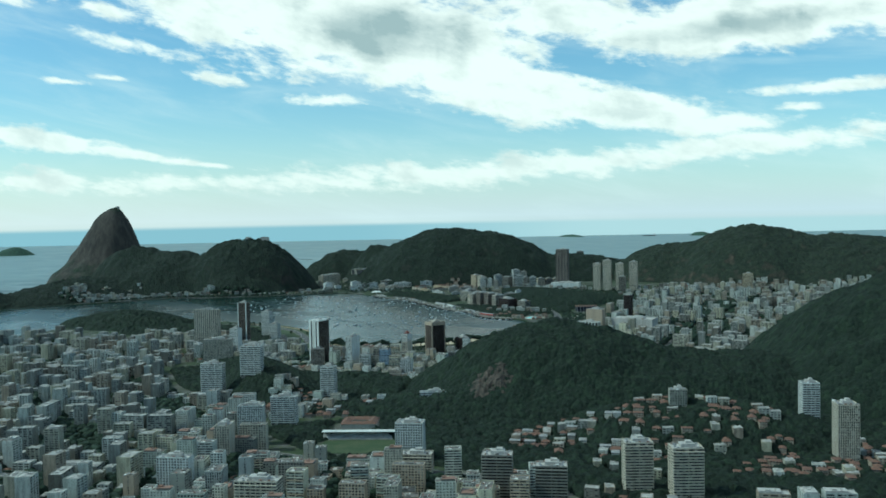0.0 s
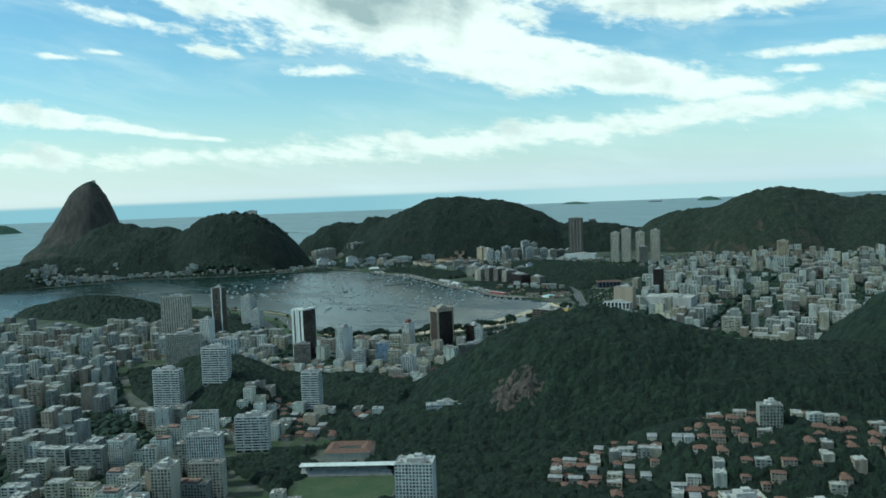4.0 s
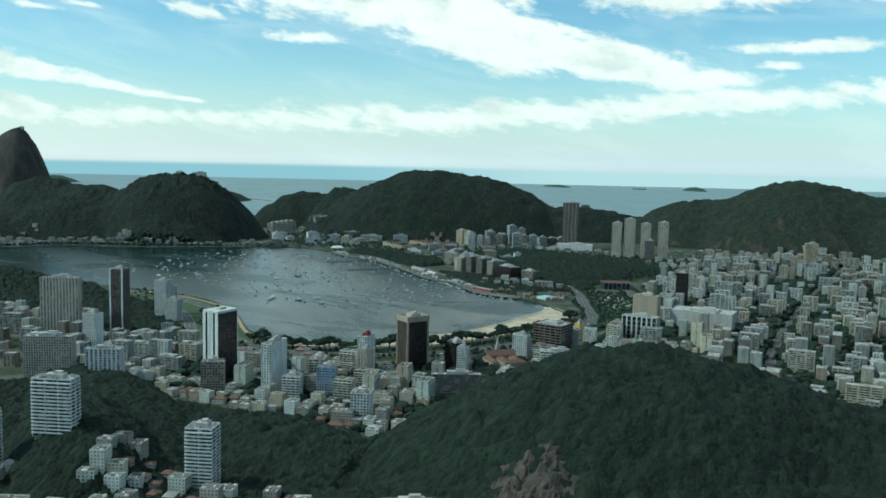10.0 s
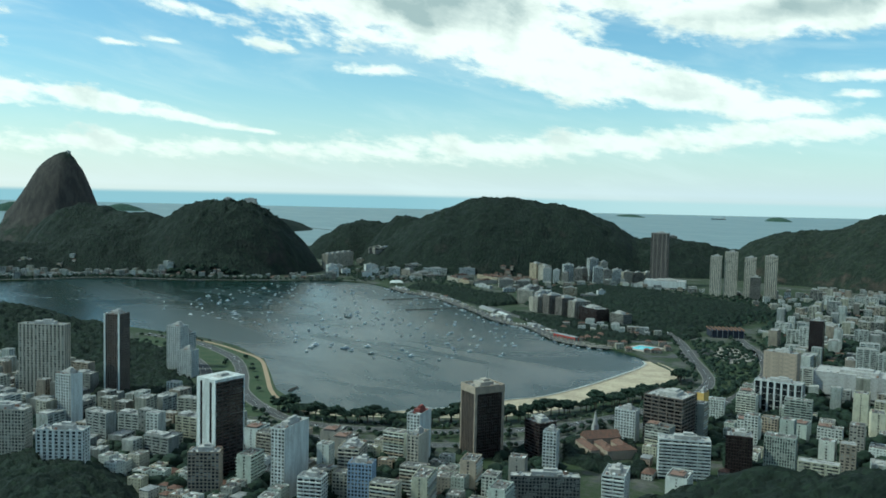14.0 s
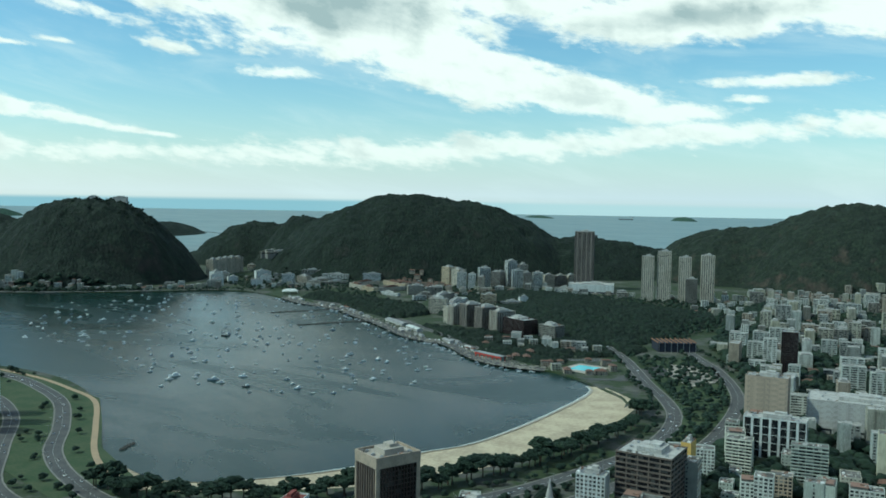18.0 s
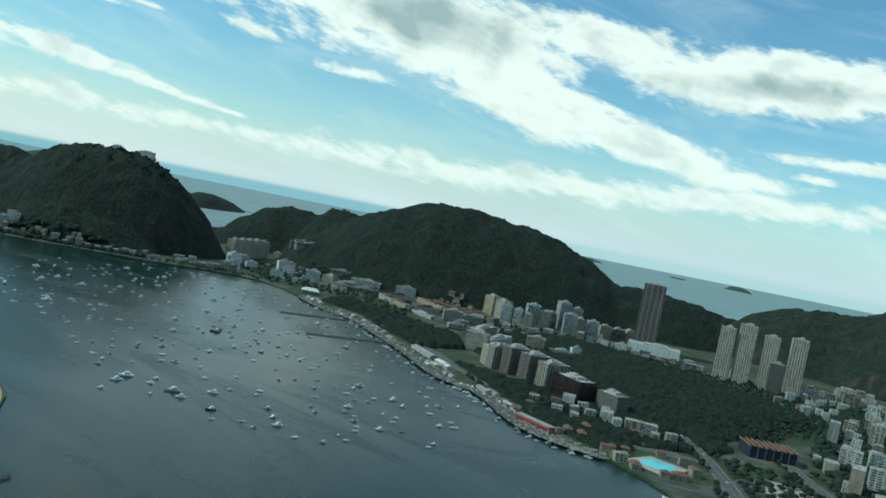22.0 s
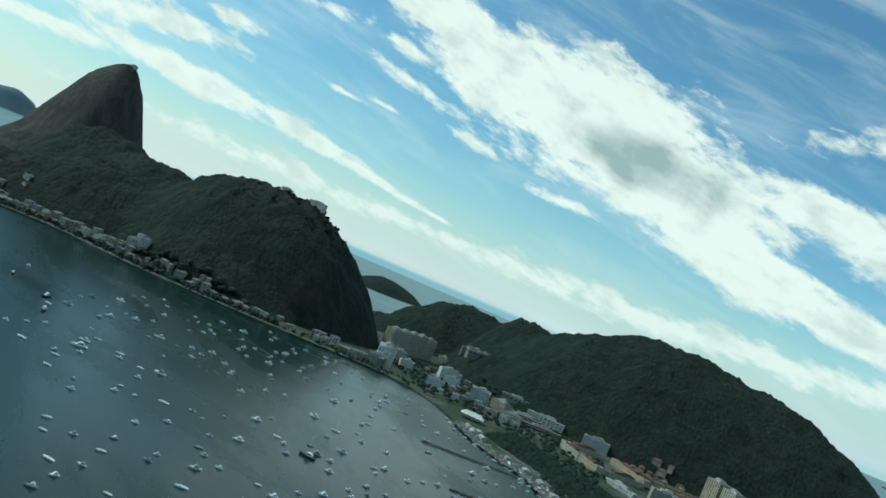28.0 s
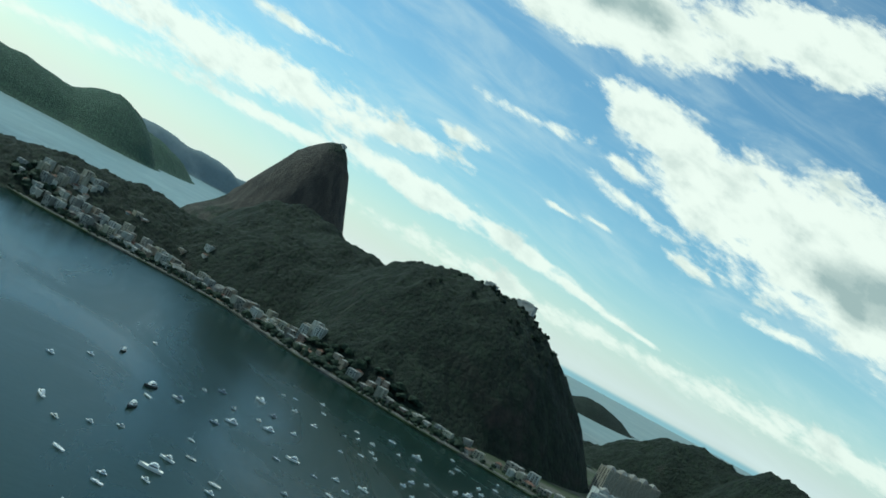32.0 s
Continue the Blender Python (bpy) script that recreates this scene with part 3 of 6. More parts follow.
def hill(name, lumps, cell, mat, label, leafy=None):
    x0, x1 = min(l[0] - max(l[2], l[3]) for l in lumps) - cell, max(l[0] + max(l[2], l[3]) for l in lumps) + cell
    y0, y1 = min(l[1] - max(l[2], l[3]) for l in lumps) - cell, max(l[1] + max(l[2], l[3]) for l in lumps) + cell
    nx, ny = int((x1 - x0) / cell) + 1, int((y1 - y0) / cell) + 1
    V, F, at = [], [], {}
    for j in range(ny):
        for i in range(nx):
            x, y = x0 + i * cell, y0 + j * cell
            h = swell(x, y, lumps)
            if h > -25:
                at[i, j] = len(V)
                V.append((x, y, 2.6 + h + rough_at(x, y, h) + (canopy(x, y, lumps, cell, *leafy) if leafy and h > 3 else 0.0)))
    for (i, j), k in at.items():
        q = [at.get(c) for c in ((i, j), (i + 1, j), (i + 1, j + 1), (i, j + 1))]
        if None not in q:
            F.append(tuple(q))
    return tagged(new(name, mesh(name, V, F, mat, True)), label, "hill", kind="structure")


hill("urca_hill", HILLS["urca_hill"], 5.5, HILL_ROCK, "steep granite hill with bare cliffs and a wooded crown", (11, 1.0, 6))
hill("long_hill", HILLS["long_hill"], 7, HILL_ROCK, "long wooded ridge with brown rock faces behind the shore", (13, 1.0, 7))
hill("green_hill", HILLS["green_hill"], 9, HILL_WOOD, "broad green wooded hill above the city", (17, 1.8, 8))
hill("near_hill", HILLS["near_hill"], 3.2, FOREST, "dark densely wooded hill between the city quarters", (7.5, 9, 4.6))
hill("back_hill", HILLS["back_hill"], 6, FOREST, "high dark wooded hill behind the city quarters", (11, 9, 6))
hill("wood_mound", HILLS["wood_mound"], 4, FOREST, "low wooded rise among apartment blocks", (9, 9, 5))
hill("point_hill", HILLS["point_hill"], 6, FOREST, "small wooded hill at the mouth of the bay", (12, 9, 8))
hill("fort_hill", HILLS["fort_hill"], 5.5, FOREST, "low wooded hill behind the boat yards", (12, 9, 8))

# The great dome: rounded, leaning, steep on its south-west side.
LEVELS = [(-4, 345, 270), (25, 318, 235), (70, 288, 195), (120, 236, 150), (160, 212, 120), (200, 182, 108), (250, 150, 92), (300, 117, 72), (330, 102, 58), (350, 83, 44), (368, 61, 34), (382, 40, 23), (391, 22, 13), (395, 6, 5)]
V, F, sides = [], [], 72
for z, far, close in LEVELS:
    for i in range(sides):
        a = 2 * math.pi * i / sides
        k = ((1 + math.cos(a - radians(24))) / 2) ** 5
        r = close + (far * 1.12 - close) * k
        x, y = 2319 + r * math.cos(a), 96 + r * math.sin(a)
        v = Vector((x / 60, y / 60, z / 90))
        r *= 1 + 0.09 * noise.noise(v) + 0.04 * noise.noise(v * 3)
        V.append((2319 + r * math.cos(a), 96 + r * math.sin(a), z + 2 * noise.noise(v * 4)))
for k in range(len(LEVELS) - 1):
    F += [(k * sides + i, k * sides + (i + 1) % sides, (k + 1) * sides + (i + 1) % sides, (k + 1) * sides + i) for i in range(sides)]
F.append(tuple(range((len(LEVELS) - 1) * sides, len(LEVELS) * sides)))
tagged(new("granite_dome", mesh("granite_dome", V, F, DOME_ROCK, True)), "tall bare granite dome rising from the sea", "mountain", kind="structure")

# Far shore across the sound, islands.
FAR = {"far_range": [(6250, 1150, 900, 520, 95, 250, 2, 1), (6350, 480, 420, 600, 95, 315, 2, 1), (7300, 130, 1000, 420, 160, 190, 2, 1), (8400, -150, 500, 300, 160, 110, 2, 1), (6300, 2200, 900, 600, 95, 300, 2, 1)],
       "farther_range": [(10700, -150, 900, 450, 95, 330, 2, 1), (10800, -900, 700, 300, 95, 300, 2, 1), (10900, -1500, 420, 200, 95, 250, 2, 1)],
       "headland_island": [(3560, -1960, 330, 170, 115, 66, 2, 1)], "outer_island": [(7350, -1924, 190, 120, 60, 80, 2, 1)], "sea_island": [(2660, -8610, 170, 90, 165, 48, 2, 1)],
       "left_island": [(7300, -2990, 230, 130, 60, 62, 2, 1)], "long_isle": [(4300, -8100, 300, 90, 150, 26, 2, 1)]}
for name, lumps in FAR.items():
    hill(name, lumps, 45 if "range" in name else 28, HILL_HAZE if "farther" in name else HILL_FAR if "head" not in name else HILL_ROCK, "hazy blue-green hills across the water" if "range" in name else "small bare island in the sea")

# ---- beach, roads, parks ----
def sheet(name, outer, z, mat, label, category, thick=1.2, cell=None):
    me = bpy.data.meshes.new(name)
    bm = bmesh.new()
    up = [bm.verts.new((x * S, y * S, z * S)) for x, y in outer]
    dn = [bm.verts.new((x * S, y * S, (z - thick) * S)) for x, y in outer]
    bm.faces.new(up)
    for i in range(len(outer)):
        j = (i + 1) % len(outer)
        bm.faces.new((up[i], up[j], dn[j], dn[i]))
    bmesh.ops.recalc_face_normals(bm, faces=bm.faces)
    bmesh.ops.triangulate(bm, faces=[f for f in bm.faces if len(f.verts) > 4])
    bm.to_mesh(me)
    me.materials.append(mat)
    return tagged(new(name, me), label, category, kind="structure")


WATERLINE = spline([(36, 945), (-38, 968), (-96, 966), (-148, 918), (-193, 846), (-221, 760), (-247, 695), (-254, 573), (-246, 412), (-225, 365)])
BACKLINE = spline([(-10, 985), (-102, 997), (-178, 945), (-233, 894), (-278, 840), (-308, 758), (-333, 655), (-338, 538), (-322, 432), (-256, 372)])
V, F = [], []
for (ax, ay), (bx, by) in zip(WATERLINE, BACKLINE):
    for k in range(7):
        t = k / 6
        sx, sy = ax + (bx - ax) * t * 1.0, ay + (by - ay) * t
        if k == 0:
            sx, sy = sx + (ax - bx) * 0.22, sy + (ay - by) * 0.22
        V.append((sx, sy, -1.2 if k == 0 else 0.5 + 2.5 * t + 0.35 * noise.noise(Vector((sx / 14, sy / 14, 0)))))
for i in range(len(WATERLINE) - 1):
    F += [(i * 7 + k, i * 7 + k + 1, i * 7 + k + 8, i * 7 + k + 7) for k in range(6)]
tagged(new("beach", mesh("beach", V, F, SAND, True)), "curved pale sand beach along the bay", "beach", kind="structure")

V, F = [], []
for i, ((ax, ay), (bx, by)) in enumerate(zip(WATERLINE, BACKLINE)):
    l = math.hypot(bx - ax, by - ay)
    for k in range(4):
        o = -1.6 + k * (2.2 + 0.5 * noise.noise(Vector((ax / 25, ay / 25, k))))
        V.append((ax + (bx - ax) * o / l, ay + (by - ay) * o / l, (-0.1, 0.25, 0.62, 0.8)[k] + 2.5 * max(0, o) / l))
for i in range(len(WATERLINE) - 1):
    F += [(i * 4 + k, i * 4 + k + 1, i * 4 + k + 5, i * 4 + k + 4) for k in range(3)]
tagged(new("wet_sand", mesh("wet_sand", V, F, WETSAND, True)), "darker wet sand along the water's edge", "beach", kind="structure")
V, F = [], []
for i, ((ax, ay), (bx, by)) in enumerate(zip(WATERLINE, BACKLINE)):
    l = math.hypot(bx - ax, by - ay)
    for o, z in ((-2.6 + 1.2 * noise.noise(Vector((ax / 18, ay / 18, 2))), 0.06), (-1.2, 0.12), (0.3 + 0.5 * noise.noise(Vector((ax / 12, ay / 12, 6))), 0.34)):
        V.append((ax + (bx - ax) * o / l, ay + (by - ay) * o / l, z))
for i in range(len(WATERLINE) - 1):
    F += [(i * 3 + k, i * 3 + k + 1, i * 3 + k + 4, i * 3 + k + 3) for k in range(2)]
tagged(new("surf_line", mesh("surf_line", V, F, FOAM, True)), "thin white line of surf along the beach", "surf", kind="structure")

ROADS = [("road", spline([(-120, 60), (-195, 155), (-284, 298), (-349, 396), (-385, 470), (-403, 560), (-402, 640), (-380, 740), (-348, 840), (-290, 925), (-215, 990), (-120, 1035), (-30, 1022), (60, 985), (140, 925), (240, 862), (330, 832), (430, 815), (560, 830)]), 8),
         ("road", spline([(-200, -60), (-277, 56), (-352, 171), (-418, 321), (-446, 480), (-450, 620), (-428, 740), (-392, 860), (-330, 960), (-240, 1035), (-130, 1080), (0, 1075), (110, 1010), (230, 930), (360, 890), (520, 905)]), 7.5),
         ("road", spline([(-560, -900), (-620, -300), (-680, 200), (-740, 560), (-820, 800)]), 6),
         ("road", spline([(700, -95), (600, -80), (480, -30), (330, 40), (180, 130), (60, 210), (-80, 230), (-190, 170)]), 6),
         ("road", spline([(950, -165), *inland(SEA_WALL, 17)]), 5),
         ("road", spline([(-1500, 1700), (-1150, 1680), (-900, 1720), (-600, 1780), (-300, 1750), (100, 1650), (500, 1560)]), 6),
         ("road", spline([(-1000, 1900), (-700, 1900), (-350, 1980), (0, 2050), (400, 2100)]), 6)]
for name, line, half in ROADS:
    V, F = ribbon(line, half, 2.95, 0.5)
    road = tagged(new(name, mesh(name, V, F, ASPHALT)), "grey asphalt road with white lane lines and pale kerbs", "road", kind="structure")
    for s in (-1, 1):
        V, F = ribbon(line, 0.8, 3.1, 0.6, s * (half + 0.8))
        part("kerb", mesh("kerb", V, F, KERB), road)
    V, F = [], []
    for i in range(0, len(line) - 1):
        (ax, ay), (bx, by) = line[i], line[i + 1]
        for t in (0.1, 0.6):
            V2, F2 = ribbon([(ax + (bx - ax) * t, ay + (by - ay) * t), (ax + (bx - ax) * (t + 0.25), ay + (by - ay) * (t + 0.25))], 0.14, 2.99, 0.02)
            F += [tuple(k + len(V) for k in f) for f in F2]
            V += V2
    tagged(part("lane_marking", mesh("lane_marking", V, F, WHITE), road), kind="stuff")
SHOREPATH = spline([(-100, 1000), (-23, 985), (37, 955), (115, 900), (216, 832), (296, 812), (394, 798), (520, 802)])
V, F = ribbon(SHOREPATH, 3.2, 3.05, 0.5)
tagged(new("shore_path", mesh("shore_path", V, F, PATHCLAY)), "brown clay footpath along the grassy shore", "path", kind="structure")
sheet("lawn", [(-70, 985), (40, 945), (125, 885), (220, 822), (300, 803), (400, 788), (540, 800), (520, 880), (330, 900), (180, 960), (60, 1040), (-60, 1060)], 2.8, GRASS, "mown green lawn between the shore roads", "lawn", 0.4)
sheet("lawn", [(-215, 130), (-300, 90), (-360, 200), (-425, 330), (-440, 520), (-420, 560), (-395, 470), (-360, 400), (-290, 290)], 2.8, GRASS, "patchy green park between two roads", "lawn", 0.4)
sheet("sports_field", [(1536, 384), (1490, 318), (1528, 292), (1576, 356)], 2.9, PATHCLAY, "bare pale sports ground by the shore road", "sports field", 0.4)

# Park pool by the boat yards.
sheet("pool_deck", [(-142, 288), (-152, 232), (-202, 236), (-200, 300)], 3.2, PAVING, "pale paved deck round a swimming pool", "terrace", 0.8)
POOLBLUE = worn("pool_blue", (0.05, 0.42, 0.48), (0.08, 0.5, 0.55), 12, 0.15)
V, F = [], []
box(V, F, -192, -156, 244, 282, 2.9, 3.35)
tagged(new("swimming_pool", mesh("swimming_pool", V, F, POOLBLUE)), "turquoise swimming pool in a pale deck", "pool")

# Breakwaters of heaped stone.
def breakwater(a, b_):
    V, F = [], []
    n = int(math.hypot(b_[0] - a[0], b_[1] - a[1]) / 2.2)
    rng = random.Random(7)
    for i in range(n):
        t = i / n
        for s in (-2.5, 0, 2.5):
            x, y = a[0] + (b_[0] - a[0]) * t + rng.uniform(-1, 1), a[1] + (b_[1] - a[1]) * t + s + rng.uniform(-1, 1)
            r = rng.uniform(1.6, 2.7)
            k = len(V)
            V += [(x + r * dx_ * rng.uniform(0.6, 1), y + r * dy_ * rng.uniform(0.6, 1), 0.4 + r * dz_) for dx_, dy_, dz_ in ((1, 0, 0), (-1, 0, 0), (0, 1, 0), (0, -1, 0), (0, 0, 0.9), (0, 0, -1))]
            F += [(k + i_, k + j_, k + l_) for i_, j_, l_ in ((0, 2, 4), (2, 1, 4), (1, 3, 4), (3, 0, 4), (2, 0, 5), (1, 2, 5), (3, 1, 5), (0, 3, 5))]
    tagged(new("breakwater", mesh("breakwater", V, F, STONE)), "low breakwater of dark heaped stones", "breakwater", kind="stuff")


breakwater((634, 114), (566, -18))
breakwater((467, 207), (398, 70))
breakwater((24, 932), (34, 912))
breakwater((3350, -2230), (3900, -2380))

# ---- buildings ----
RNG = random.Random(11)


STYLES = {  # pier spacing, pier width, height of the band under the windows, depth of the balconies, blank end walls
    "ribbon": (9.0, 0.8, 1.3, 0.3, True), "grid": (3.3, 1.1, 1.05, 0.0, False), "vertical": (2.6, 0.9, 0.6, 0.0, False), "blind": (3.6, 1.3, 1.15, 0.0, True), "balcony": (6.0, 0.7, 1.0, 1.4, True), "plain": (3.4, 1.9, 1.6, 0.0, False),
    "terrace": (14.0, 0.7, 1.2, 1.6, True), "blank": (30.0, 1.0, 0.0, 0.0, False), "bays": (9.0, 2.4, 0.4, 0.0, False), "fins": (5.2, 2.5, 0.9, 0.0, False)}


def shell(w, d, floors, style, fh=3.1, balconies=True, parapet=1.0):
    """One skin of wall with recessed window openings, blank ends or projecting balconies by style, and the glass core behind it."""
    h = floors * fh
    gv, gf = [], []
    box(gv, gf, -w / 2 + 0.42, w / 2 - 0.42, -d / 2 + 0.42, d / 2 - 0.42, -5, h - 0.2, "d")
    gap, wide, span, out, ends = STYLES[style]
    V, F, at = [], [], {}

    def vert(p):
        k = (round(p[0], 2), round(p[1], 2), round(p[2], 2))
        if k not in at:
            at[k] = len(V)
            V.append(p)
        return at[k]

    rows = [(-6.0, 0.75, "base")]
    for k in range(floors):
        rows += [(k * fh + span - 0.35 if k else 0.75, (k + 1) * fh - 0.35, "window"), ((k + 1) * fh - 0.35, (k + 1) * fh + span - 0.35 if k < floors - 1 else h + parapet, "band" if k < floors - 1 else "base")]
    for side in range(4):
        length, along = (w, d) if side % 2 == 0 else (d, w)
        c, s_ = (1, 0, -1, 0)[side], (0, 1, 0, -1)[side]

        def at_(u, z, o):
            return vert((u * c + (along / 2 + o) * s_, u * s_ - (along / 2 + o) * c, z))

        if ends and side % 2:
            cols = [(-length / 2, -0.8, 0), (-0.8, 0.8, 1), (0.8, length / 2, 0)]
        else:
            n = max(1, round(length / gap))
            cols = []
            for i in range(n):
                a, b_ = -length / 2 + length * i / n, -length / 2 + length * (i + 1) / n
                cols += [(a, a + wide / 2, 0), (a + wide / 2, b_ - wide / 2, 1), (b_ - wide / 2, b_, 0)]
        for z0, z1, kind in rows:
            for u0, u1, hole in cols:
                if kind == "window" and hole:
                    for (ua, za), (ub, zb) in (((u0, z0), (u1, z0)), ((u1, z0), (u1, z1)), ((u1, z1), (u0, z1)), ((u0, z1), (u0, z0))):
                        F.append((at_(ua, za, 0), at_(ub, zb, 0), at_(ub, zb, -0.4), at_(ua, za, -0.4)))
                elif kind == "band" and out and balconies and side % 2 == 0:
                    F.append((at_(u0, z0, out), at_(u1, z0, out), at_(u1, z1, out), at_(u0, z1, out)))
                    F.append((at_(u0, z1, out), at_(u1, z1, out), at_(u1, z1, 0), at_(u0, z1, 0)))
                    F.append((at_(u0, z0, 0), at_(u1, z0, 0), at_(u1, z0, out), at_(u0, z0, out)))
                    for u in (u0, u1):
                        if abs(abs(u) - length / 2) < 0.01:
                            F.append((at_(u, z0, 0), at_(u, z0, out), at_(u, z1, out), at_(u, z1, 0)))
                else:
                    F.append((at_(u0, z0, 0), at_(u1, z0, 0), at_(u1, z1, 0), at_(u0, z1, 0)))
        if parapet:
            for u0, u1, _ in cols:
                e0, e1 = max(u0, -length / 2 + 0.4), min(u1, length / 2 - 0.4)
                F.append((at_(u0, h + parapet, 0), at_(u1, h + parapet, 0), at_(e1, h + parapet, -0.4), at_(e0, h + parapet, -0.4)))
                F.append((at_(e0, h + parapet, -0.4), at_(e1, h + parapet, -0.4), at_(e1, h - 0.3, -0.4), at_(e0, h - 0.3, -0.4)))
    BV, BF = [], []
    if out:
        for y0, y1 in ((-d / 2 - out, -d / 2 + 0.02), (d / 2 - 0.02, d / 2 + out)):
            BV.append([])
            BF.append([])
            box(BV[-1], BF[-1], -w / 2 + 0.3, w / 2 - 0.3, y0, y1, -0.35, span - 0.35)
    return (V, F), (gv, gf), h, list(zip(BV, BF))


def rooftop(w, d, h, rng):
    """Roof slab, and what stands on it: penthouse, lift house, tanks, awnings and small clutter."""
    slab, V, F = ([], []), [], []
    box(*slab, -w / 2 + 0.4, w / 2 - 0.4, -d / 2 + 0.4, d / 2 - 0.4, h - 0.4, h + 0.05, "d")
    zp = h
    if rng.random() < 0.4:
        rw, rd = w * rng.uniform(0.4, 0.7), d * rng.uniform(0.6, 0.8)
        ox, zp = rng.choice((-1, 1)) * (w - rw) * 0.42, h + rng.uniform(2.3, 2.9)
        box(V, F, ox - rw / 2, ox + rw / 2, -rd / 2, rd / 2, h, zp, "d")
        box(V, F, ox - rw / 2 - 0.4, ox + rw / 2 + 0.4, -rd / 2 - 0.4, rd / 2 + 0.4, zp, zp + 0.2)
    bx, by = rng.uniform(-0.25, 0.25) * w, rng.uniform(-0.22, 0.22) * d
    box(V, F, bx - 2.4, bx + 2.4, by - 1.8, by + 1.8, h, zp + rng.uniform(1.2, 2.2), "d")
    for _ in range(2):
        x, y = rng.uniform(-0.3, 0.3) * w, rng.uniform(-0.3, 0.3) * d
        ring(V, F, 0.8, 0.8, h, zp + rng.uniform(0.9, 1.5), 8, x, y, False)
        k = len(V)
        F += [(k - 8, k - 7, k - 6, k - 5), (k - 8, k - 5, k - 4, k - 1), (k - 4, k - 3, k - 2, k - 1)]
    for _ in range(12):
        x, y, sx, sy = rng.uniform(-0.42, 0.42) * w, rng.uniform(-0.42, 0.42) * d, rng.uniform(0.5, 2.6), rng.uniform(0.5, 1.3)
        box(V, F, x - sx, x + sx, y - sy, y + sy, h, h + rng.uniform(0.3, 1.5), "d")
    return slab, (V, F)


KINDS = []


NAMES = {"ribbon": ("band_block", "pale apartment block with long bands of windows"), "grid": ("apartment_building", "painted apartment block with a grid of windows"), "vertical": ("tower_block", "tower block with upright ribs between windows"),
         "blind": ("gable_block", "apartment block with blank painted end walls"), "balcony": ("balcony_block", "apartment block with a balcony on every floor"), "plain": ("old_block", "older plain walled block with small windows")}


def plain_shell(w, d, floors, fh=3.1):
    """The same kind of block, seen from far: floor bands and corner piers round a glass core."""
    h = floors * fh
    gv, gf, V, F = [], [], [], []
    box(gv, gf, -w / 2 + 0.5, w / 2 - 0.5, -d / 2 + 0.5, d / 2 - 0.5, -5, h - 0.2, "du")
    for k in range(floors + 1):
        z0, z1 = k * fh - 0.4, k * fh + (1.0 if k < floors else 0.9)
        if k == 0:
            z0 = -6
        i0 = len(V)
        for e, z in ((0.5, z0), (0.0, z0), (0.0, z1), (0.5, z1)):
            V += [(-w / 2 + e, -d / 2 + e, z), (w / 2 - e, -d / 2 + e, z), (w / 2 - e, d / 2 - e, z), (-w / 2 + e, d / 2 - e, z)]
        for r in range(3):
            F += [(i0 + 4 * r + q, i0 + 4 * r + (q + 1) % 4, i0 + 4 * r + 4 + (q + 1) % 4, i0 + 4 * r + 4 + q) for q in range(4)]
    for i in range(4):
        x = -w / 2 + w * i / 3
        box(V, F, max(x - 1.1, -w / 2), min(x + 1.1, w / 2), -d / 2 + 0.02, d / 2 - 0.02, 0, h, "duew" if 0 < i < 3 else "du")
    return (V, F), (gv, gf)


def apartment_kind(w, d, floors, style):
    wall, glass, h, tiers = shell(w, d, floors, style)
    bare = shell(w, d, floors, style, balconies=False)[0] if tiers else wall
    name, label = NAMES[style]
    slab, plant = rooftop(w, d, h, RNG)
    top = (slab[0] + plant[0], slab[1] + [tuple(i + len(slab[0]) for i in f) for f in plant[1]])
    KINDS.append((name, label, mesh("walls", *wall, WALLS), mesh("glazing", *glass, GLASS), mesh("roof", *slab, ROOFING), w, d, h, floors, plain_shell(w, d, floors), top, mesh("walls", *bare, WALLS), [mesh("balcony", *t, WALLS) for t in tiers], mesh("roof_plant", *plant, ROOFING)))


for w, d, fl, st in ((18, 14, 8, "grid"), (24, 15, 10, "balcony"), (15, 15, 12, "blind"), (28, 15, 12, "grid"), (20, 17, 14, "ribbon"), (32, 14, 11, "balcony"), (16, 13, 6, "plain"), (24, 17, 5, "plain"), (18, 16, 16, "grid"),
                     (22, 19, 18, "vertical"), (36, 15, 12, "blind"), (14, 12, 4, "plain"), (28, 19, 9, "ribbon"), (18, 17, 20, "balcony"), (32, 16, 7, "grid"), (13, 13, 10, "blind"), (21, 14, 13, "plain"), (24, 16, 15, "balcony"), (15, 11, 3, "plain"), (42, 15, 10, "grid"), (30, 18, 13, "vertical"), (26, 16, 8, "blind")):
    apartment_kind(w, d, fl, st)


def put_block(kind, x, y, turn, single=False):
    ob = new(kind[0], kind[11] if single else kind[2])
    ob.matrix_basis = spot(x, y, rise(x, y) - 0.1, turn)
    tagged(ob, kind[1], "building", "city blocks")
    part("glazing", kind[3], ob)
    part("roof", kind[4], ob, "grey flat roof behind a low parapet")
    tagged(part("roof_plant", kind[13], ob, "tanks, lift house and clutter on the roof"), kind="stuff")
    if single:
        for k in range(1, kind[8]):
            for tier in kind[12]:
                part("balcony", tier, ob).location = (0, 0, k * 3.1 * S)


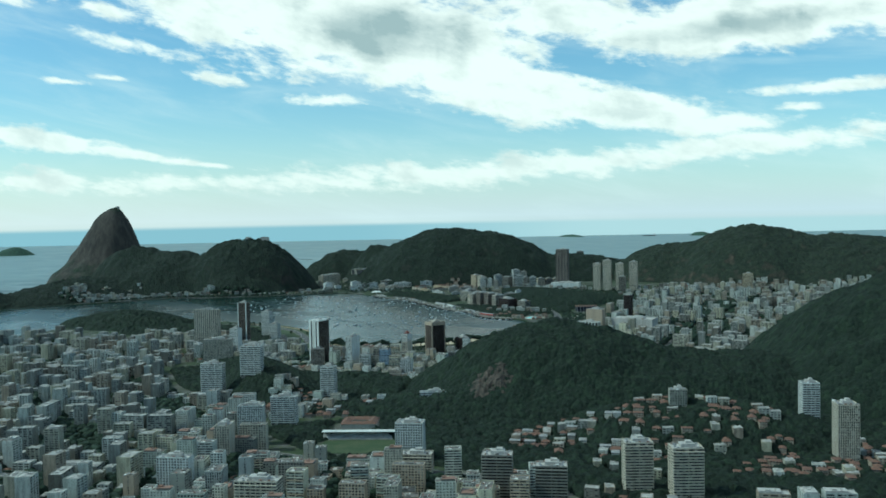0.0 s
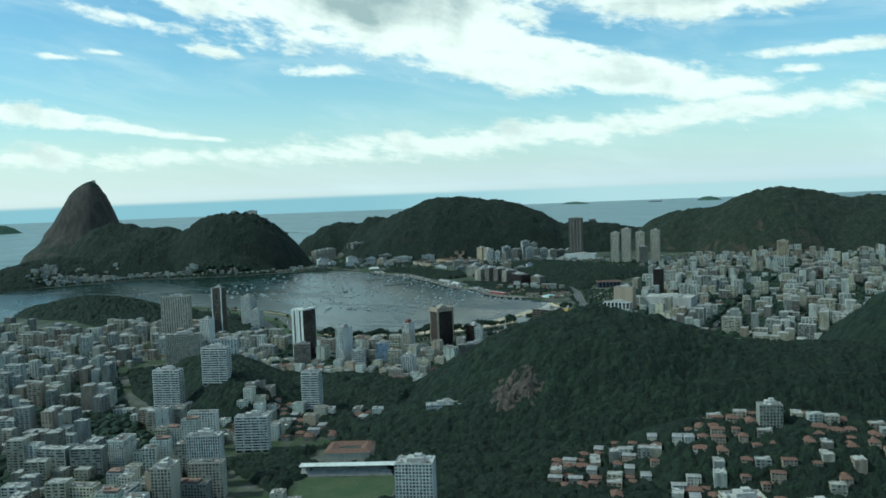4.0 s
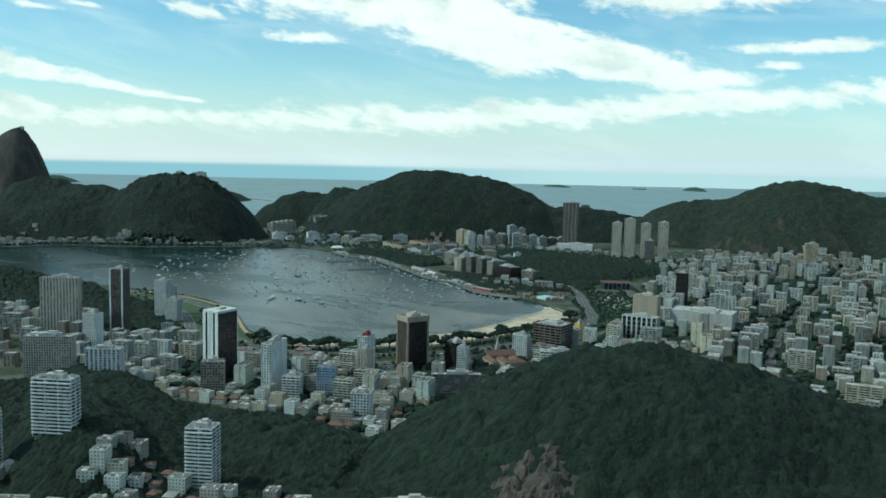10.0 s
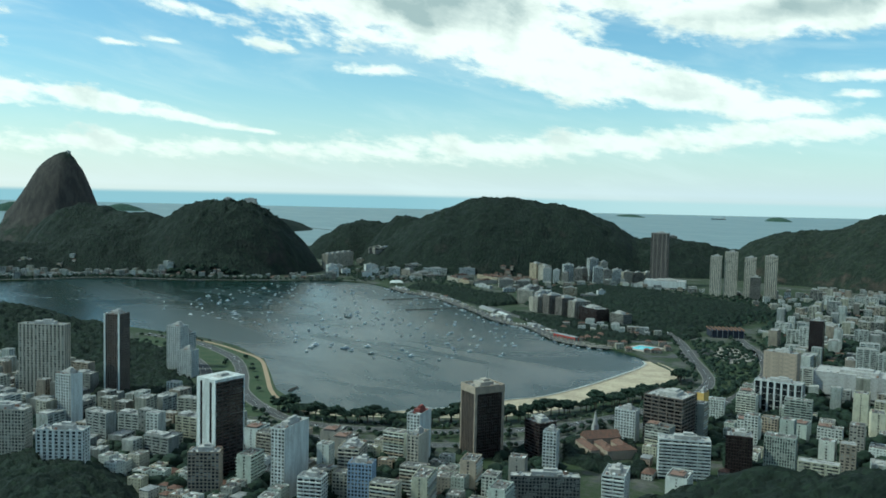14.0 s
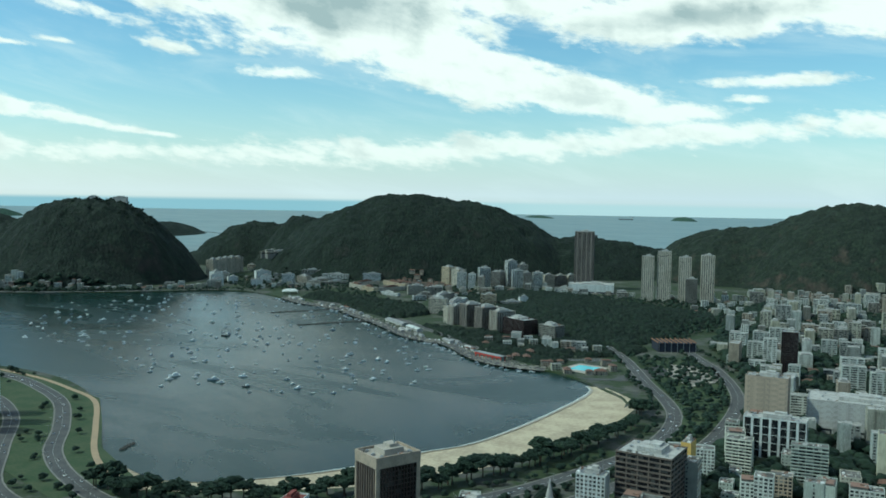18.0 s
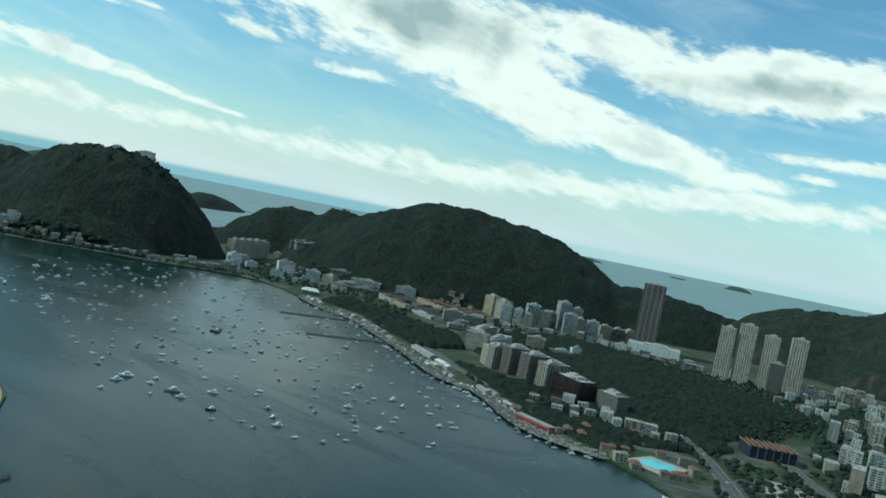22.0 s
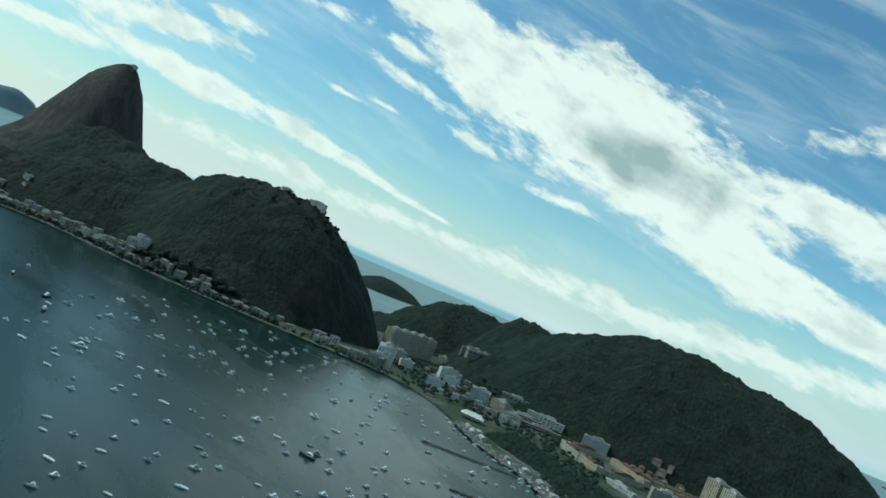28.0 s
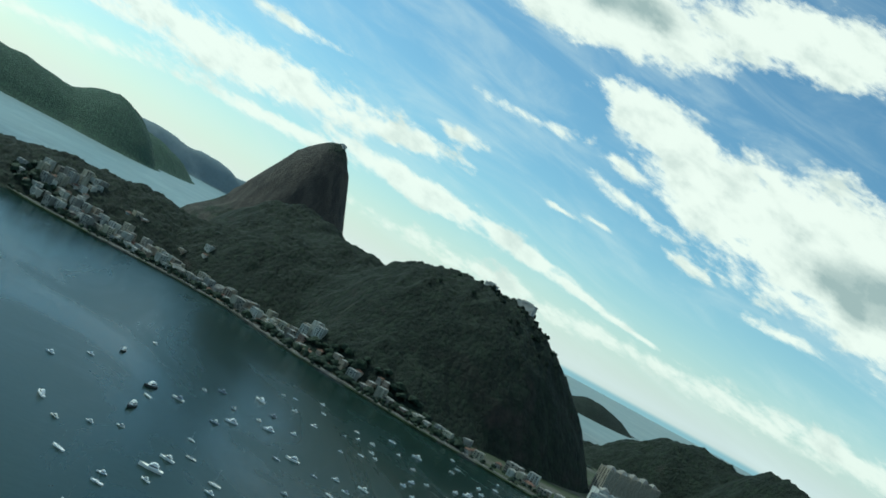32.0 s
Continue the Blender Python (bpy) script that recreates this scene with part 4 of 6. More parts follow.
def joined(name, pieces, mat, label):
    """Many far pieces in one mesh: (V, F), x, y, z, turn."""
    Vs, Fs, k = [], [], 0
    for (V, F), x, y, z, turn in pieces:
        v = np.array(V)
        c, s_ = math.cos(radians(turn)), math.sin(radians(turn))
        Vs.append(np.stack([x + v[:, 0] * c - v[:, 1] * s_, y + v[:, 0] * s_ + v[:, 1] * c, z + v[:, 2]], 1) * S)
        Fs.append(np.array(F, dtype=np.int32) + k)
        k += len(V)
    V, F = np.concatenate(Vs), np.concatenate(Fs)
    me = bpy.data.meshes.new(name)
    me.vertices.add(len(V))
    me.vertices.foreach_set("co", V.ravel())
    me.loops.add(4 * len(F))
    me.loops.foreach_set("vertex_index", F.ravel())
    me.polygons.add(len(F))
    me.polygons.foreach_set("loop_start", np.arange(0, 4 * len(F), 4, dtype=np.int32))
    me.polygons.foreach_set("use_smooth", [False] * len(F))
    me.update(calc_edges=True)
    me.materials.append(mat)
    return tagged(new(name, me), label, "buildings", kind="stuff")


# Small houses with tiled hip roofs.
HOUSES = []
for w, d, hh, rh, roof_mat in ((11, 9, 6, 2.6, TILE), (14, 10, 9, 1.2, TIN), (9, 8, 6, 1.6, TILE), (18, 11, 7, 3.2, TILE)):
    (V, F), (gv, gf), hh, _ = shell(w, d, round(hh / 3), "plain", 3.0, parapet=0.0)
    rv = [(-w / 2 - 0.6, -d / 2 - 0.6, hh), (w / 2 + 0.6, -d / 2 - 0.6, hh), (w / 2 + 0.6, d / 2 + 0.6, hh), (-w / 2 - 0.6, d / 2 + 0.6, hh), (-w / 2 + d / 2, 0, hh + rh), (w / 2 - d / 2, 0, hh + rh)]
    rf = [(0, 1, 5, 4), (1, 2, 5), (2, 3, 4, 5), (3, 0, 4), (3, 2, 1, 0)]
    HOUSES.append((mesh("house_walls", V, F, HOUSE_WALLS), mesh("house_windows", gv, gf, GLASS), mesh("house_roof", rv, rf, roof_mat), w, d, ((V, F), (gv, gf), (rv, rf))))


def put_house(k, x, y, turn):
    wall, glass, roof, w, d, _ = HOUSES[k]
    ob = new("house", wall)
    ob.matrix_basis = spot(x, y, rise(x, y) - 0.1, turn)
    tagged(ob, "small rendered house with a low hip roof", "house", "hillside houses")
    part("glazing", glass, ob)
    part("roof", roof, ob)


TAKEN = {}


def free(x, y, r):
    cx, cy = int(x // 60), int(y // 60)
    for i in (-1, 0, 1):
        for j in (-1, 0, 1):
            for px, py, pr in TAKEN.get((cx + i, cy + j), ()):
                if (px - x) ** 2 + (py - y) ** 2 < (pr + r) ** 2:
                    return False
    return True


def take(x, y, r):
    TAKEN.setdefault((int(x // 60), int(y // 60)), []).append((x, y, r))


def landmark(name, x, y, top, w, d, turn, style, wall_mat, glass_mat, label, fh=3.3, base=2.6, roof_mat=None):
    """A building of its own: frame of piers, one band or balcony tier for each floor, glazing, roof and roof plant as parts."""
    base = max(2.6, rise(x, y) - 1.5) if base > 2.6 else base
    floors = max(2, round((top - base) / fh))
    h = floors * fh
    root = empty(name, spot(x, y, base, turn))
    tagged(root, label, "building")
    gap, wide, span, out, _ = STYLES[style]
    span = span or fh - 0.02
    V, F = [], []
    for length, along, flip in ((w, d, False), (d, w, True)):
        n_ = max(2, round(length / gap))
        for i in range(n_ + 1):
            c = -length / 2 + length * i / n_
            a, b_ = max(c - wide / 2, -length / 2 + 0.02), min(c + wide / 2, length / 2 - 0.02)
            for e in (-along / 2, along / 2 - 0.5):
                q = (e, e + 0.5, a, b_) if flip else (a, b_, e, e + 0.5)
                box(V, F, *q, -1, h, "du")
    if style in ("blind", "plain"):
        for e in (-w / 2 - 0.04, w / 2 - 0.5):
            box(V, F, e, e + 0.54, -d / 2, d / 2, -1, h + 1, "d")
    part("frame", mesh(name + "_frame", V, F, wall_mat), root)
    V, F = [], []
    box(V, F, -w / 2 + 0.1, w / 2 - 0.1, -d / 2 + 0.1, d / 2 - 0.1, -16 if base > 3 else -3, 0.2, "d")
    part("plinth", mesh(name + "_plinth", V, F, GREYWALL), root)
    V, F = [], []
    for s_, e in ((-1, out), (1, out)):
        y0, y1 = (-d / 2 - e, -d / 2 + 0.47) if s_ < 0 else (d / 2 - 0.47, d / 2 + e)
        box(V, F, -w / 2 + 0.03, w / 2 - 0.03, y0 + 0.03, y1 - 0.03, -0.35, span - 0.35)
    for x0, x1 in ((-w / 2 + 0.03, -w / 2 + 0.47), (w / 2 - 0.47, w / 2 - 0.03)):
        box(V, F, x0, x1, -d / 2 + 0.5, d / 2 - 0.5, -0.35, span - 0.35)
    tier = mesh(name + "_tier", V, F, wall_mat)
    for k in range(1, floors):
        ob = part("balcony_tier" if style in ("balcony", "terrace") else "floor_band", tier, root)
        ob.location = (0, 0, k * fh * S)
    V, F = [], []
    box(V, F, -w / 2 + 0.45, w / 2 - 0.45, -d / 2 + 0.45, d / 2 - 0.45, -5, h - 0.2, "d")
    part("glazing", mesh(name + "_glazing", V, F, glass_mat), root)
    V, F = [], []
    box(V, F, -w / 2 + 0.5, w / 2 - 0.5, -d / 2 + 0.5, d / 2 - 0.5, h - 0.4, h + 0.05, "d")
    roof = part("roof", mesh(name + "_roof", V, F, roof_mat or CONCRETE), root)
    V, F = [], []
    box(V, F, -w / 2, w / 2, -d / 2, -d / 2 + 0.4, h - 0.35, h + 1.1)
    box(V, F, -w / 2, w / 2, d / 2 - 0.4, d / 2, h - 0.35, h + 1.1)
    box(V, F, -w / 2, -w / 2 + 0.4, -d / 2 + 0.4, d / 2 - 0.4, h - 0.35, h + 1.1)
    box(V, F, w / 2 - 0.4, w / 2, -d / 2 + 0.4, d / 2 - 0.4, h - 0.35, h + 1.1)
    part("parapet", mesh(name + "_parapet", V, F, wall_mat), root)
    V, F = [], []
    box(V, F, -w * 0.25, w * 0.2, -d * 0.25, d * 0.25, h, h + 4.2, "d")
    box(V, F, -w * 0.18, w * 0.02, -d * 0.18, d * 0.12, h + 4, h + 6.4, "d")
    part("lift_house", mesh(name + "_lift_house", V, F, roof_mat or CONCRETE), roof)
    V, F = [], []
    rr = random.Random(int(x * 7 + y))
    for _ in range(10):
        px, py = rr.uniform(-0.44, 0.44) * w, rr.choice((-1, 1)) * rr.uniform(0.29, 0.43) * d
        sx, sy = rr.uniform(0.5, 2.2), rr.uniform(0.5, 1.4)
        box(V, F, px - sx, px + sx, py - sy, py + sy, h, h + rr.uniform(0.5, 2.6), "d")
    tagged(part("roof_clutter", mesh(name + "_clutter", V, F, ROOFING), roof), kind="stuff")
    V, F = [], []
    box(V, F, -1.3, 1.3, -0.9, 0.9, -0.1, 1.3)
    box(V, F, -0.9, 0.5, -0.6, 0.6, 1.3, 1.7)
    unit = mesh("roof_unit", V, F, STEEL)
    for px, py in ((0.34, -0.3), (0.36, 0.05), (0.3, 0.34), (-0.1, 0.36), (-0.36, 0.3), (-0.38, -0.3))[:6 if w > 20 else 4]:
        ob = part("roof_unit", unit, roof)
        ob.location = (px * w * S, py * d * S, (h + 0.1) * S)
    take(x, y, 0.5 * math.hypot(w, d) * 0.85)
    return root, h


root, h = landmark("office_tower", -353, 986, 78, 36, 28, 70, "vertical", BLACK, DARKGLASS, "dark glass office tower with brown stone ribs and a cluttered roof", roof_mat=PAVING)
V, F = [], []
for q in ((-18.5, 18.5, -14.5, -13.5), (-18.5, 18.5, 13.5, 14.5), (-18.5, -17.5, -13.5, 13.5), (17.5, 18.5, -13.5, 13.5)):
    box(V, F, *q, h - 6, h + 1.8)
part("top_band", mesh("top_band", V, F, BEIGE), root, "brown stone band round the roof")
V, F = [], []
for k in range(4):
    ring(V, F, 0.7 - 0.13 * k, 0.6 - 0.13 * k, h + 4 * k, h + 4 * k + 4, 8, -4, 2)
part("antenna", mesh("antenna", V, F, STEEL), root, "steel aerial mast")
for x0 in (-18.4, 15.4):
    for y0 in (-14.4, 12.9):
        V, F = [], []
        box(V, F, x0, x0 + 3, y0, y0 + 1.5, 0, h - 6, "d")
        part("corner_pier", mesh("corner_pier", V, F, BEIGE), root, "broad brown stone corner pier")
for k in range(8):
    V, F = [], []
    box(V, F, 17.9, 18.7, -11.6 + k * 3.2, -10.4 + k * 3.2, 0, h - 6, "d")
    part("rib", mesh("rib", V, F, BROWN), root, "brown stone rib")
take(-378, 1018, 24)
take(-335, 1022, 20)
take(-400, 985, 16)
landmark("office_block", -404, 950, 42, 22, 26, 70, "ribbon", BLACK, DARKGLASS, "low dark glass annexe beside the office tower")
root, h = landmark("striped_tower", -214, 1219, 97, 26, 34, 4, "ribbon", BLACK, DARKGLASS, "slim tower with dark glass and broad white stripes", 3.4)
for x in (-11.0, -2.6, 2.6, 11.0):
    for y in (-17.6, 17.0):
        V, F = [], []
        box(V, F, x - 2.5, x + 2.5, y, y + 0.9, 0, h + 1.2, "d")
        part("stripe", mesh("stripe", V, F, WHITE), root, "broad white painted stripe")
V, F = [], []
box(V, F, -13.4, 13.4, -17.8, 17.8, h + 1.2, h + 4.0)
part("crown", mesh("tower_crown", V, F, WHITE), root, "white roof storey")
root, h = landmark("slim_tower", 159, 1115, 112, 24, 22, 25, "vertical", BROWN, DARKGLASS, "very tall slim brown tower with pale corner ribs")
for x in (-10.6, 10.6):
    V, F = [], []
    box(V, F, x - 1.3, x + 1.3, 11.0, 11.6, 0, h + 1.1, "d")
    part("rib", mesh("tower_rib", V, F, WHITE), root, "broad pale rib")
landmark("twin_slab", 215, 1185, 98, 62, 16, 36, "fins", CREAM, GLASS, "wide grey apartment slab with two raised roof blocks")
landmark("point_block", 231, 976, 72, 24, 20, 20, "grid", WHITE, GLASS, "white apartment tower by the shore park")
landmark("point_block", 255, 945, 55, 22, 18, 20, "balcony", WHITE, GLASS, "white apartment tower by the shore park")
landmark("point_block", 190, 985, 42, 24, 18, 20, "grid", WHITE, GLASS, "white apartment tower by the shore park")
landmark("stepped_tower", -329, 1060, 60, 14, 30, 18, "blind", WHITE, GLASS, "pale tower with blank ends and a red roof box", roof_mat=DARKRED)
landmark("stepped_tower", -350, 1085, 46, 12, 26, 18, "blind", CREAM, GLASS, "cream tower with blank ends beside a taller one")
landmark("double_slab", -300, 1205, 68, 14, 44, 20, "blind", WHITE, GLASS, "long slab with white blank ends")
landmark("blue_block", -368, 1180, 42, 22, 16, 30, "grid", BLUE, GLASS, "blue and white apartment block")
landmark("cream_block", -325, 1150, 42, 20, 30, 30, "balcony", CREAM, GLASS, "cream apartment block with balcony bands")
landmark("banded_block", -350, 1222, 34, 22, 16, 30, "balcony", WHITE, GLASS, "white block with red balcony bands")
landmark("flat_roof_block", -462, 1222, 34, 22, 26, 30, "blind", WHITE, GLASS, "white block with a cluttered flat roof at the wood's edge")
landmark("brown_grid_block", -251, 1262, 46, 28, 16, 42, "grid", BEIGE, GLASS, "brown block with a close grid of windows")
landmark("slim_block", 38, 1242, 68, 22, 18, 20, "blind", WHITE, GLASS, "slim pale tower with blank walls")
landmark("wide_block", -36, 1352, 62, 62, 16, 38, "grid", CREAM, GLASS, "wide grey slab with a dense window grid")
landmark("wide_block", -128, 1332, 54, 44, 16, 38, "fins", WHITE, GLASS, "wide pale slab with balconies")
landmark("ribbed_block", -477, 794, 58, 46, 42, 2, "ribbon", BROWN, DARKGLASS, "wide brown office block with deep horizontal ledges", 4.2)
landmark("school_block", -490, 1072, 31, 62, 13, 38, "grid", GREYWALL, GLASS, "long grey institutional block with chequered windows")
landmark("ramp_block", -536, 1026, 36, 20, 34, 20, "terrace", WHITE, GLASS, "white block with stepped balconies")
landmark("narrow_block", -440, 985, 44, 14, 14, 20, "grid", WHITE, GLASS, "narrow white and blue tower")
landmark("pair_block", -440, 826, 40, 24, 16, 10, "blind", WHITE, GLASS, "white block with a cream blank wall")
landmark("curved_block", -545, 905, 42, 50, 18, 30, "terrace", WHITE, GLASS, "pale block with white balcony stripes")
landmark("dark_block", -580, 850, 42, 26, 22, 20, "vertical", BLACK, DARKGLASS, "dark glass block with pale edges")
landmark("plain_tower", -1047, 1772, 58, 34, 22, 30, "terrace", GREYWALL, DARKGLASS, "dark grey apartment tower with lit roof edge")
landmark("plain_tower", -1112, 1766, 56, 34, 22, 30, "terrace", GREYWALL, DARKGLASS, "dark grey apartment tower with lit roof edge")
landmark("valley_tower", -1158, 1652, 62, 32, 22, 36, "terrace", CREAM, GLASS, "cream tower with long balcony bands in the valley")
landmark("valley_tower", -1212, 1644, 62, 34, 24, 36, "terrace", CREAM, GLASS, "cream tower with long balcony bands in the valley")
landmark("slope_tower", -1243, 1262, 72, 24, 22, 30, "balcony", WHITE, GLASS, "pale tower on the wooded slope", base=24)
landmark("slope_tower", -1320, 1388, 74, 26, 26, 30, "vertical", CREAM, GLASS, "broad pale tower on the wooded slope", base=10)
landmark("clinic_block", -1102, 1397, 72, 24, 16, 30, "blind", DULL, GLASS, "pale green and white block above the houses", base=45)
landmark("ochre_block", -483, 719, 46, 9, 16, 2, "blank", YELLOW, GLASS, "narrow block with a blank ochre wall", 5.0)
landmark("arched_hall", -221, 1185, 16, 34, 26, 22, "blank", WHITE, GLASS, "low white hall with a broad pale roof", 6.0, roof_mat=WHITE)
landmark("long_house", -705, 1446, 14, 46, 14, 40, "grid", WHITE, GLASS, "long low white house in the wood", base=4)
landmark("field_tower", -862, 1698, 54, 36, 24, 30, "grid", WHITE, GLASS, "white tower with a grid of windows beside the pitch")
landmark("field_tower", -902, 1735, 30, 40, 20, 30, "balcony", CREAM, GLASS, "cream block with balconies beside the pitch")
landmark("city_slab", -615, 1752, 58, 36, 16, 36, "vertical", WHITE, GLASS, "tall pale slab with upright ribs")
landmark("city_slab", -640, 1820, 48, 20, 30, 36, "blind", CREAM, GLASS, "cream slab with a blank end wall")
landmark("corner_block", -872, 1962, 50, 46, 22, 30, "balcony", CREAM, GLASS, "broad cream block with rounded balcony rows")
landmark("city_slab", -700, 1942, 42, 40, 16, 30, "blind", WHITE, GLASS, "white slab with blank ends")
landmark("blank_block", -485, 450, 60, 46, 22, 5, "blank", BEIGE, GLASS, "brown-grey block with a vast blank wall", 6.0)
landmark("shopping_hall", -575, 400, 40, 110, 55, 8, "blank", CONCRETE, GLASS, "broad pale windowless shopping hall", 6.0)
landmark("arcade_block", -520, 560, 46, 60, 20, 8, "bays", WHITE, DARKGLASS, "white block with tall dark window bays", 8.0)
landmark("maroon_tower", -447, 168, 76, 22, 24, 10, "vertical", BLACK, DARKGLASS, "dark maroon office tower")
root, h = landmark("great_tower", 320, -798, 165, 52, 52, 22, "vertical", GREYBROWN, DARKGLASS, "very tall brown office tower with pale upright stripes")
for s in (-1, 1):
    for c in (-19, -6.3, 6.3, 19):
        for q in ((c - 1.5, c + 1.5, s * 26 - 0.6, s * 26 + 0.6), (s * 26 - 0.6, s * 26 + 0.6, c - 1.5, c + 1.5)):
            V, F = [], []
            box(V, F, *q, 0, h + 1.2, "d")
            part("rib", mesh("rib", V, F, GREYBROWN), root, "grey-brown concrete rib")
landmark("shopping_hall", 262, -722, 28, 120, 60, 22, "blank", WHITE, GLASS, "long white shopping hall at the foot of a tower", 6.0)
landmark("hotel_tower", 618, -1512, 120, 36, 20, 30, "grid", GREYWALL, DARKGLASS, "grey hotel tower behind the ridge")
for x, y, top, w in ((76, -650, 114, 30), (40, -668, 129, 34), (-8, -684, 116, 30), (-60, -700, 121, 32)):
    landmark("high_rise", x, y, top, w, 30, 20, "fins", CREAM, GLASS, "tall pale apartment tower in a row of four")
landmark("high_rise", -40, -640, 66, 28, 22, 20, "vertical", GREYWALL, DARKGLASS, "grey tower in front of paler ones")
landmark("ochre_tower", -486, -798, 78, 36, 24, 20, "grid", OCHRE, GLASS, "sunlit ochre apartment tower below the green hill")
landmark("hill_slab", -366, 1538, 95, 38, 16, 30, "terrace", WHITE, GLASS, "white slab on slender columns with a grid of balconies", base=38)
landmark("hill_slab", -320, 1588, 68, 39, 16, 30, "terrace", WHITE, GLASS, "white slab with a grid of balconies", base=10)
landmark("hill_slab", -496, 1477, 62, 25, 20, 30, "terrace", WHITE, GLASS, "white slab with balconies among trees", base=12)
landmark("bay_block", -560, 1640, 44, 40, 16, 35, "ribbon", WHITE, GLASS, "white block with balcony bands at the wood's edge")


def fronted(name, p_, q, deep, top, style, wall_mat, glass_mat, label, fh=3.3, roof_mat=None):
    """A building given by the two ends of the front that faces the bay."""
    l = math.hypot(q[0] - p_[0], q[1] - p_[1])
    ux, uy = (q[0] - p_[0]) / l, (q[1] - p_[1]) / l
    nx, ny = (uy, -ux) if uy * 0.6 + ux * 0.8 > 0 else (-uy, ux)
    x, y = (p_[0] + q[0]) / 2 + nx * deep / 2, (p_[1] + q[1]) / 2 + ny * deep / 2
    return landmark(name, x, y, top, l, deep, math.degrees(math.atan2(uy, ux)) % 180, style, wall_mat, glass_mat, label, fh, 3.0, roof_mat)


# Office slabs behind the yacht yards, the broad U-shaped block beside them, darker offices.
for p_, q, top, style, mat in (((262, 0), (240, 14), 36, "grid", CREAM), ((240, 16), (222, 24), 38, "fins", SHABBY), ((214, 14), (188, 27), 44, "vertical", GREYBROWN), ((168, 32), (142, 45), 46, "vertical", GREYBROWN), ((127, 44), (102, 56), 43, "fins", SHABBY)):
    fronted("shore_block", p_, q, 42, top, style, mat, DARKGLASS, "grey and white office slab in a row behind the yacht yards")
fronted("dark_office", (86, 62), (30, 84), 34, 36, "grid", BLACK, DARKGLASS, "low dark glass office block behind the yacht yards")
fronted("dark_office", (12, 60), (-26, 70), 26, 28, "grid", GREYWALL, DARKGLASS, "low dark glass office block behind the yacht yards")
fronted("courtyard_block", (356, -84), (318, -98), 20, 35, "grid", CREAM, GLASS, "greenish cream wing of a broad block behind the yacht yards")
fronted("courtyard_block", (314, -102), (346, -226), 18, 27, "terrace", WHITE, GLASS, "long pale wing of a broad block behind the yacht yards")
fronted("courtyard_block", (376, -140), (398, -250), 18, 31, "grid", SHABBY, GLASS, "weathered rear wing of a broad block behind the yacht yards")
fronted("ochre_wing", (338, -272), (308, -292), 18, 29, "grid", OCHRE, GLASS, "faded ochre block with rows of windows behind pale offices")
fronted("low_annexe", (300, -300), (262, -330), 20, 14, "plain", SHABBY, GLASS, "low weathered annexe with a flat roof among trees")
fronted("white_gable", (274, -345), (262, -364), 10, 22, "blank", WHITE, GLASS, "small block with one blank white wall among trees", 5.0)

# Apartment slabs along the foot of the ridge.
for p_, q, deep, top, style, mat in (
        ((672, -600), (640, -592), 30, 57, "fins", OCHRE), ((632, -590), (600, -580), 26, 53, "fins", CREAM), ((574, -530), (552, -542), 24, 49, "vertical", WHITE), ((548, -545), (530, -554), 24, 46, "vertical", WHITE),
        ((524, -556), (506, -566), 22, 40, "plain", SHABBY), ((546, -604), (524, -626), 24, 58, "balcony", WHITE), ((520, -622), (498, -634), 20, 50, "grid", SHABBY), ((538, -680), (520, -718), 20, 43, "grid", SHABBY),
        ((512, -700), (494, -724), 22, 74, "balcony", WHITE), ((486, -724), (470, -744), 20, 66, "grid", CREAM), ((480, -672), (456, -690), 20, 52, "balcony", WHITE), ((452, -688), (438, -708), 20, 47, "grid", SHABBY),
        ((434, -712), (414, -728), 20, 45, "balcony", WHITE), ((428, -770), (410, -796), 18, 36, "grid", CREAM), ((408, -804), (392, -836), 18, 33, "balcony", SHABBY), ((388, -842), (378, -872), 18, 31, "grid", CREAM)):
    fronted("foot_block", p_, q, deep, top, style, mat, GLASS, {"fins": "sunlit ochre and cream slab at the foot of the ridge", "plain": "shabby lower block at the foot of the ridge"}.get(style, "tall pale apartment block at the foot of the ridge"))
fronted("clinic", (597, -336), (566, -364), 26, 25, "plain", SHABBY, GLASS, "weathered grey institutional block among trees")
fronted("clinic", (562, -370), (528, -392), 24, 23, "grid", GREYWALL, GLASS, "grey institutional block beside another")
fronted("long_low_block", (516, -248), (495, -272), 14, 13, "ribbon", WHITE, DARKGLASS, "low white block with dark window bands", 3.6)
fronted("long_low_block", (660, -300), (596, -290), 10, 9, "grid", WHITE, GLASS, "long low white wing among trees", 3.6)

# University grounds: long low wings, a cream courtyard palace, white slabs near the cove.
fronted("palace_wing", (826, -374), (760, -346), 14, 15, "plain", CREAM, GLASS, "cream wing of an old courtyard palace", 6.0, TILE)
fronted("palace_wing", (756, -344), (696, -319), 14, 15, "plain", OCHRE, GLASS, "ochre wing of an old courtyard palace", 6.0, TILE)
fronted("palace_wing", (694, -330), (668, -424), 13, 13, "plain", CREAM, GLASS, "cream side wing of an old courtyard palace", 5.0, TILE)
fronted("palace_wing", (838, -400), (812, -492), 13, 14, "plain", CREAM, GLASS, "cream side wing of an old courtyard palace", 5.0, TILE)
fronted("palace_wing", (806, -500), (690, -448), 12, 15, "plain", OCHRE, GLASS, "long ochre rear wing of an old courtyard palace", 6.0, TILE)
fronted("low_slab", (912, -540), (872, -574), 16, 23, "grid", WHITE, GLASS, "white block with close rows of windows behind a palace")
fronted("low_slab", (1102, -480), (1056, -520), 14, 24, "ribbon", CREAM, DARKGLASS, "long pale college slab below the wooded ridge")
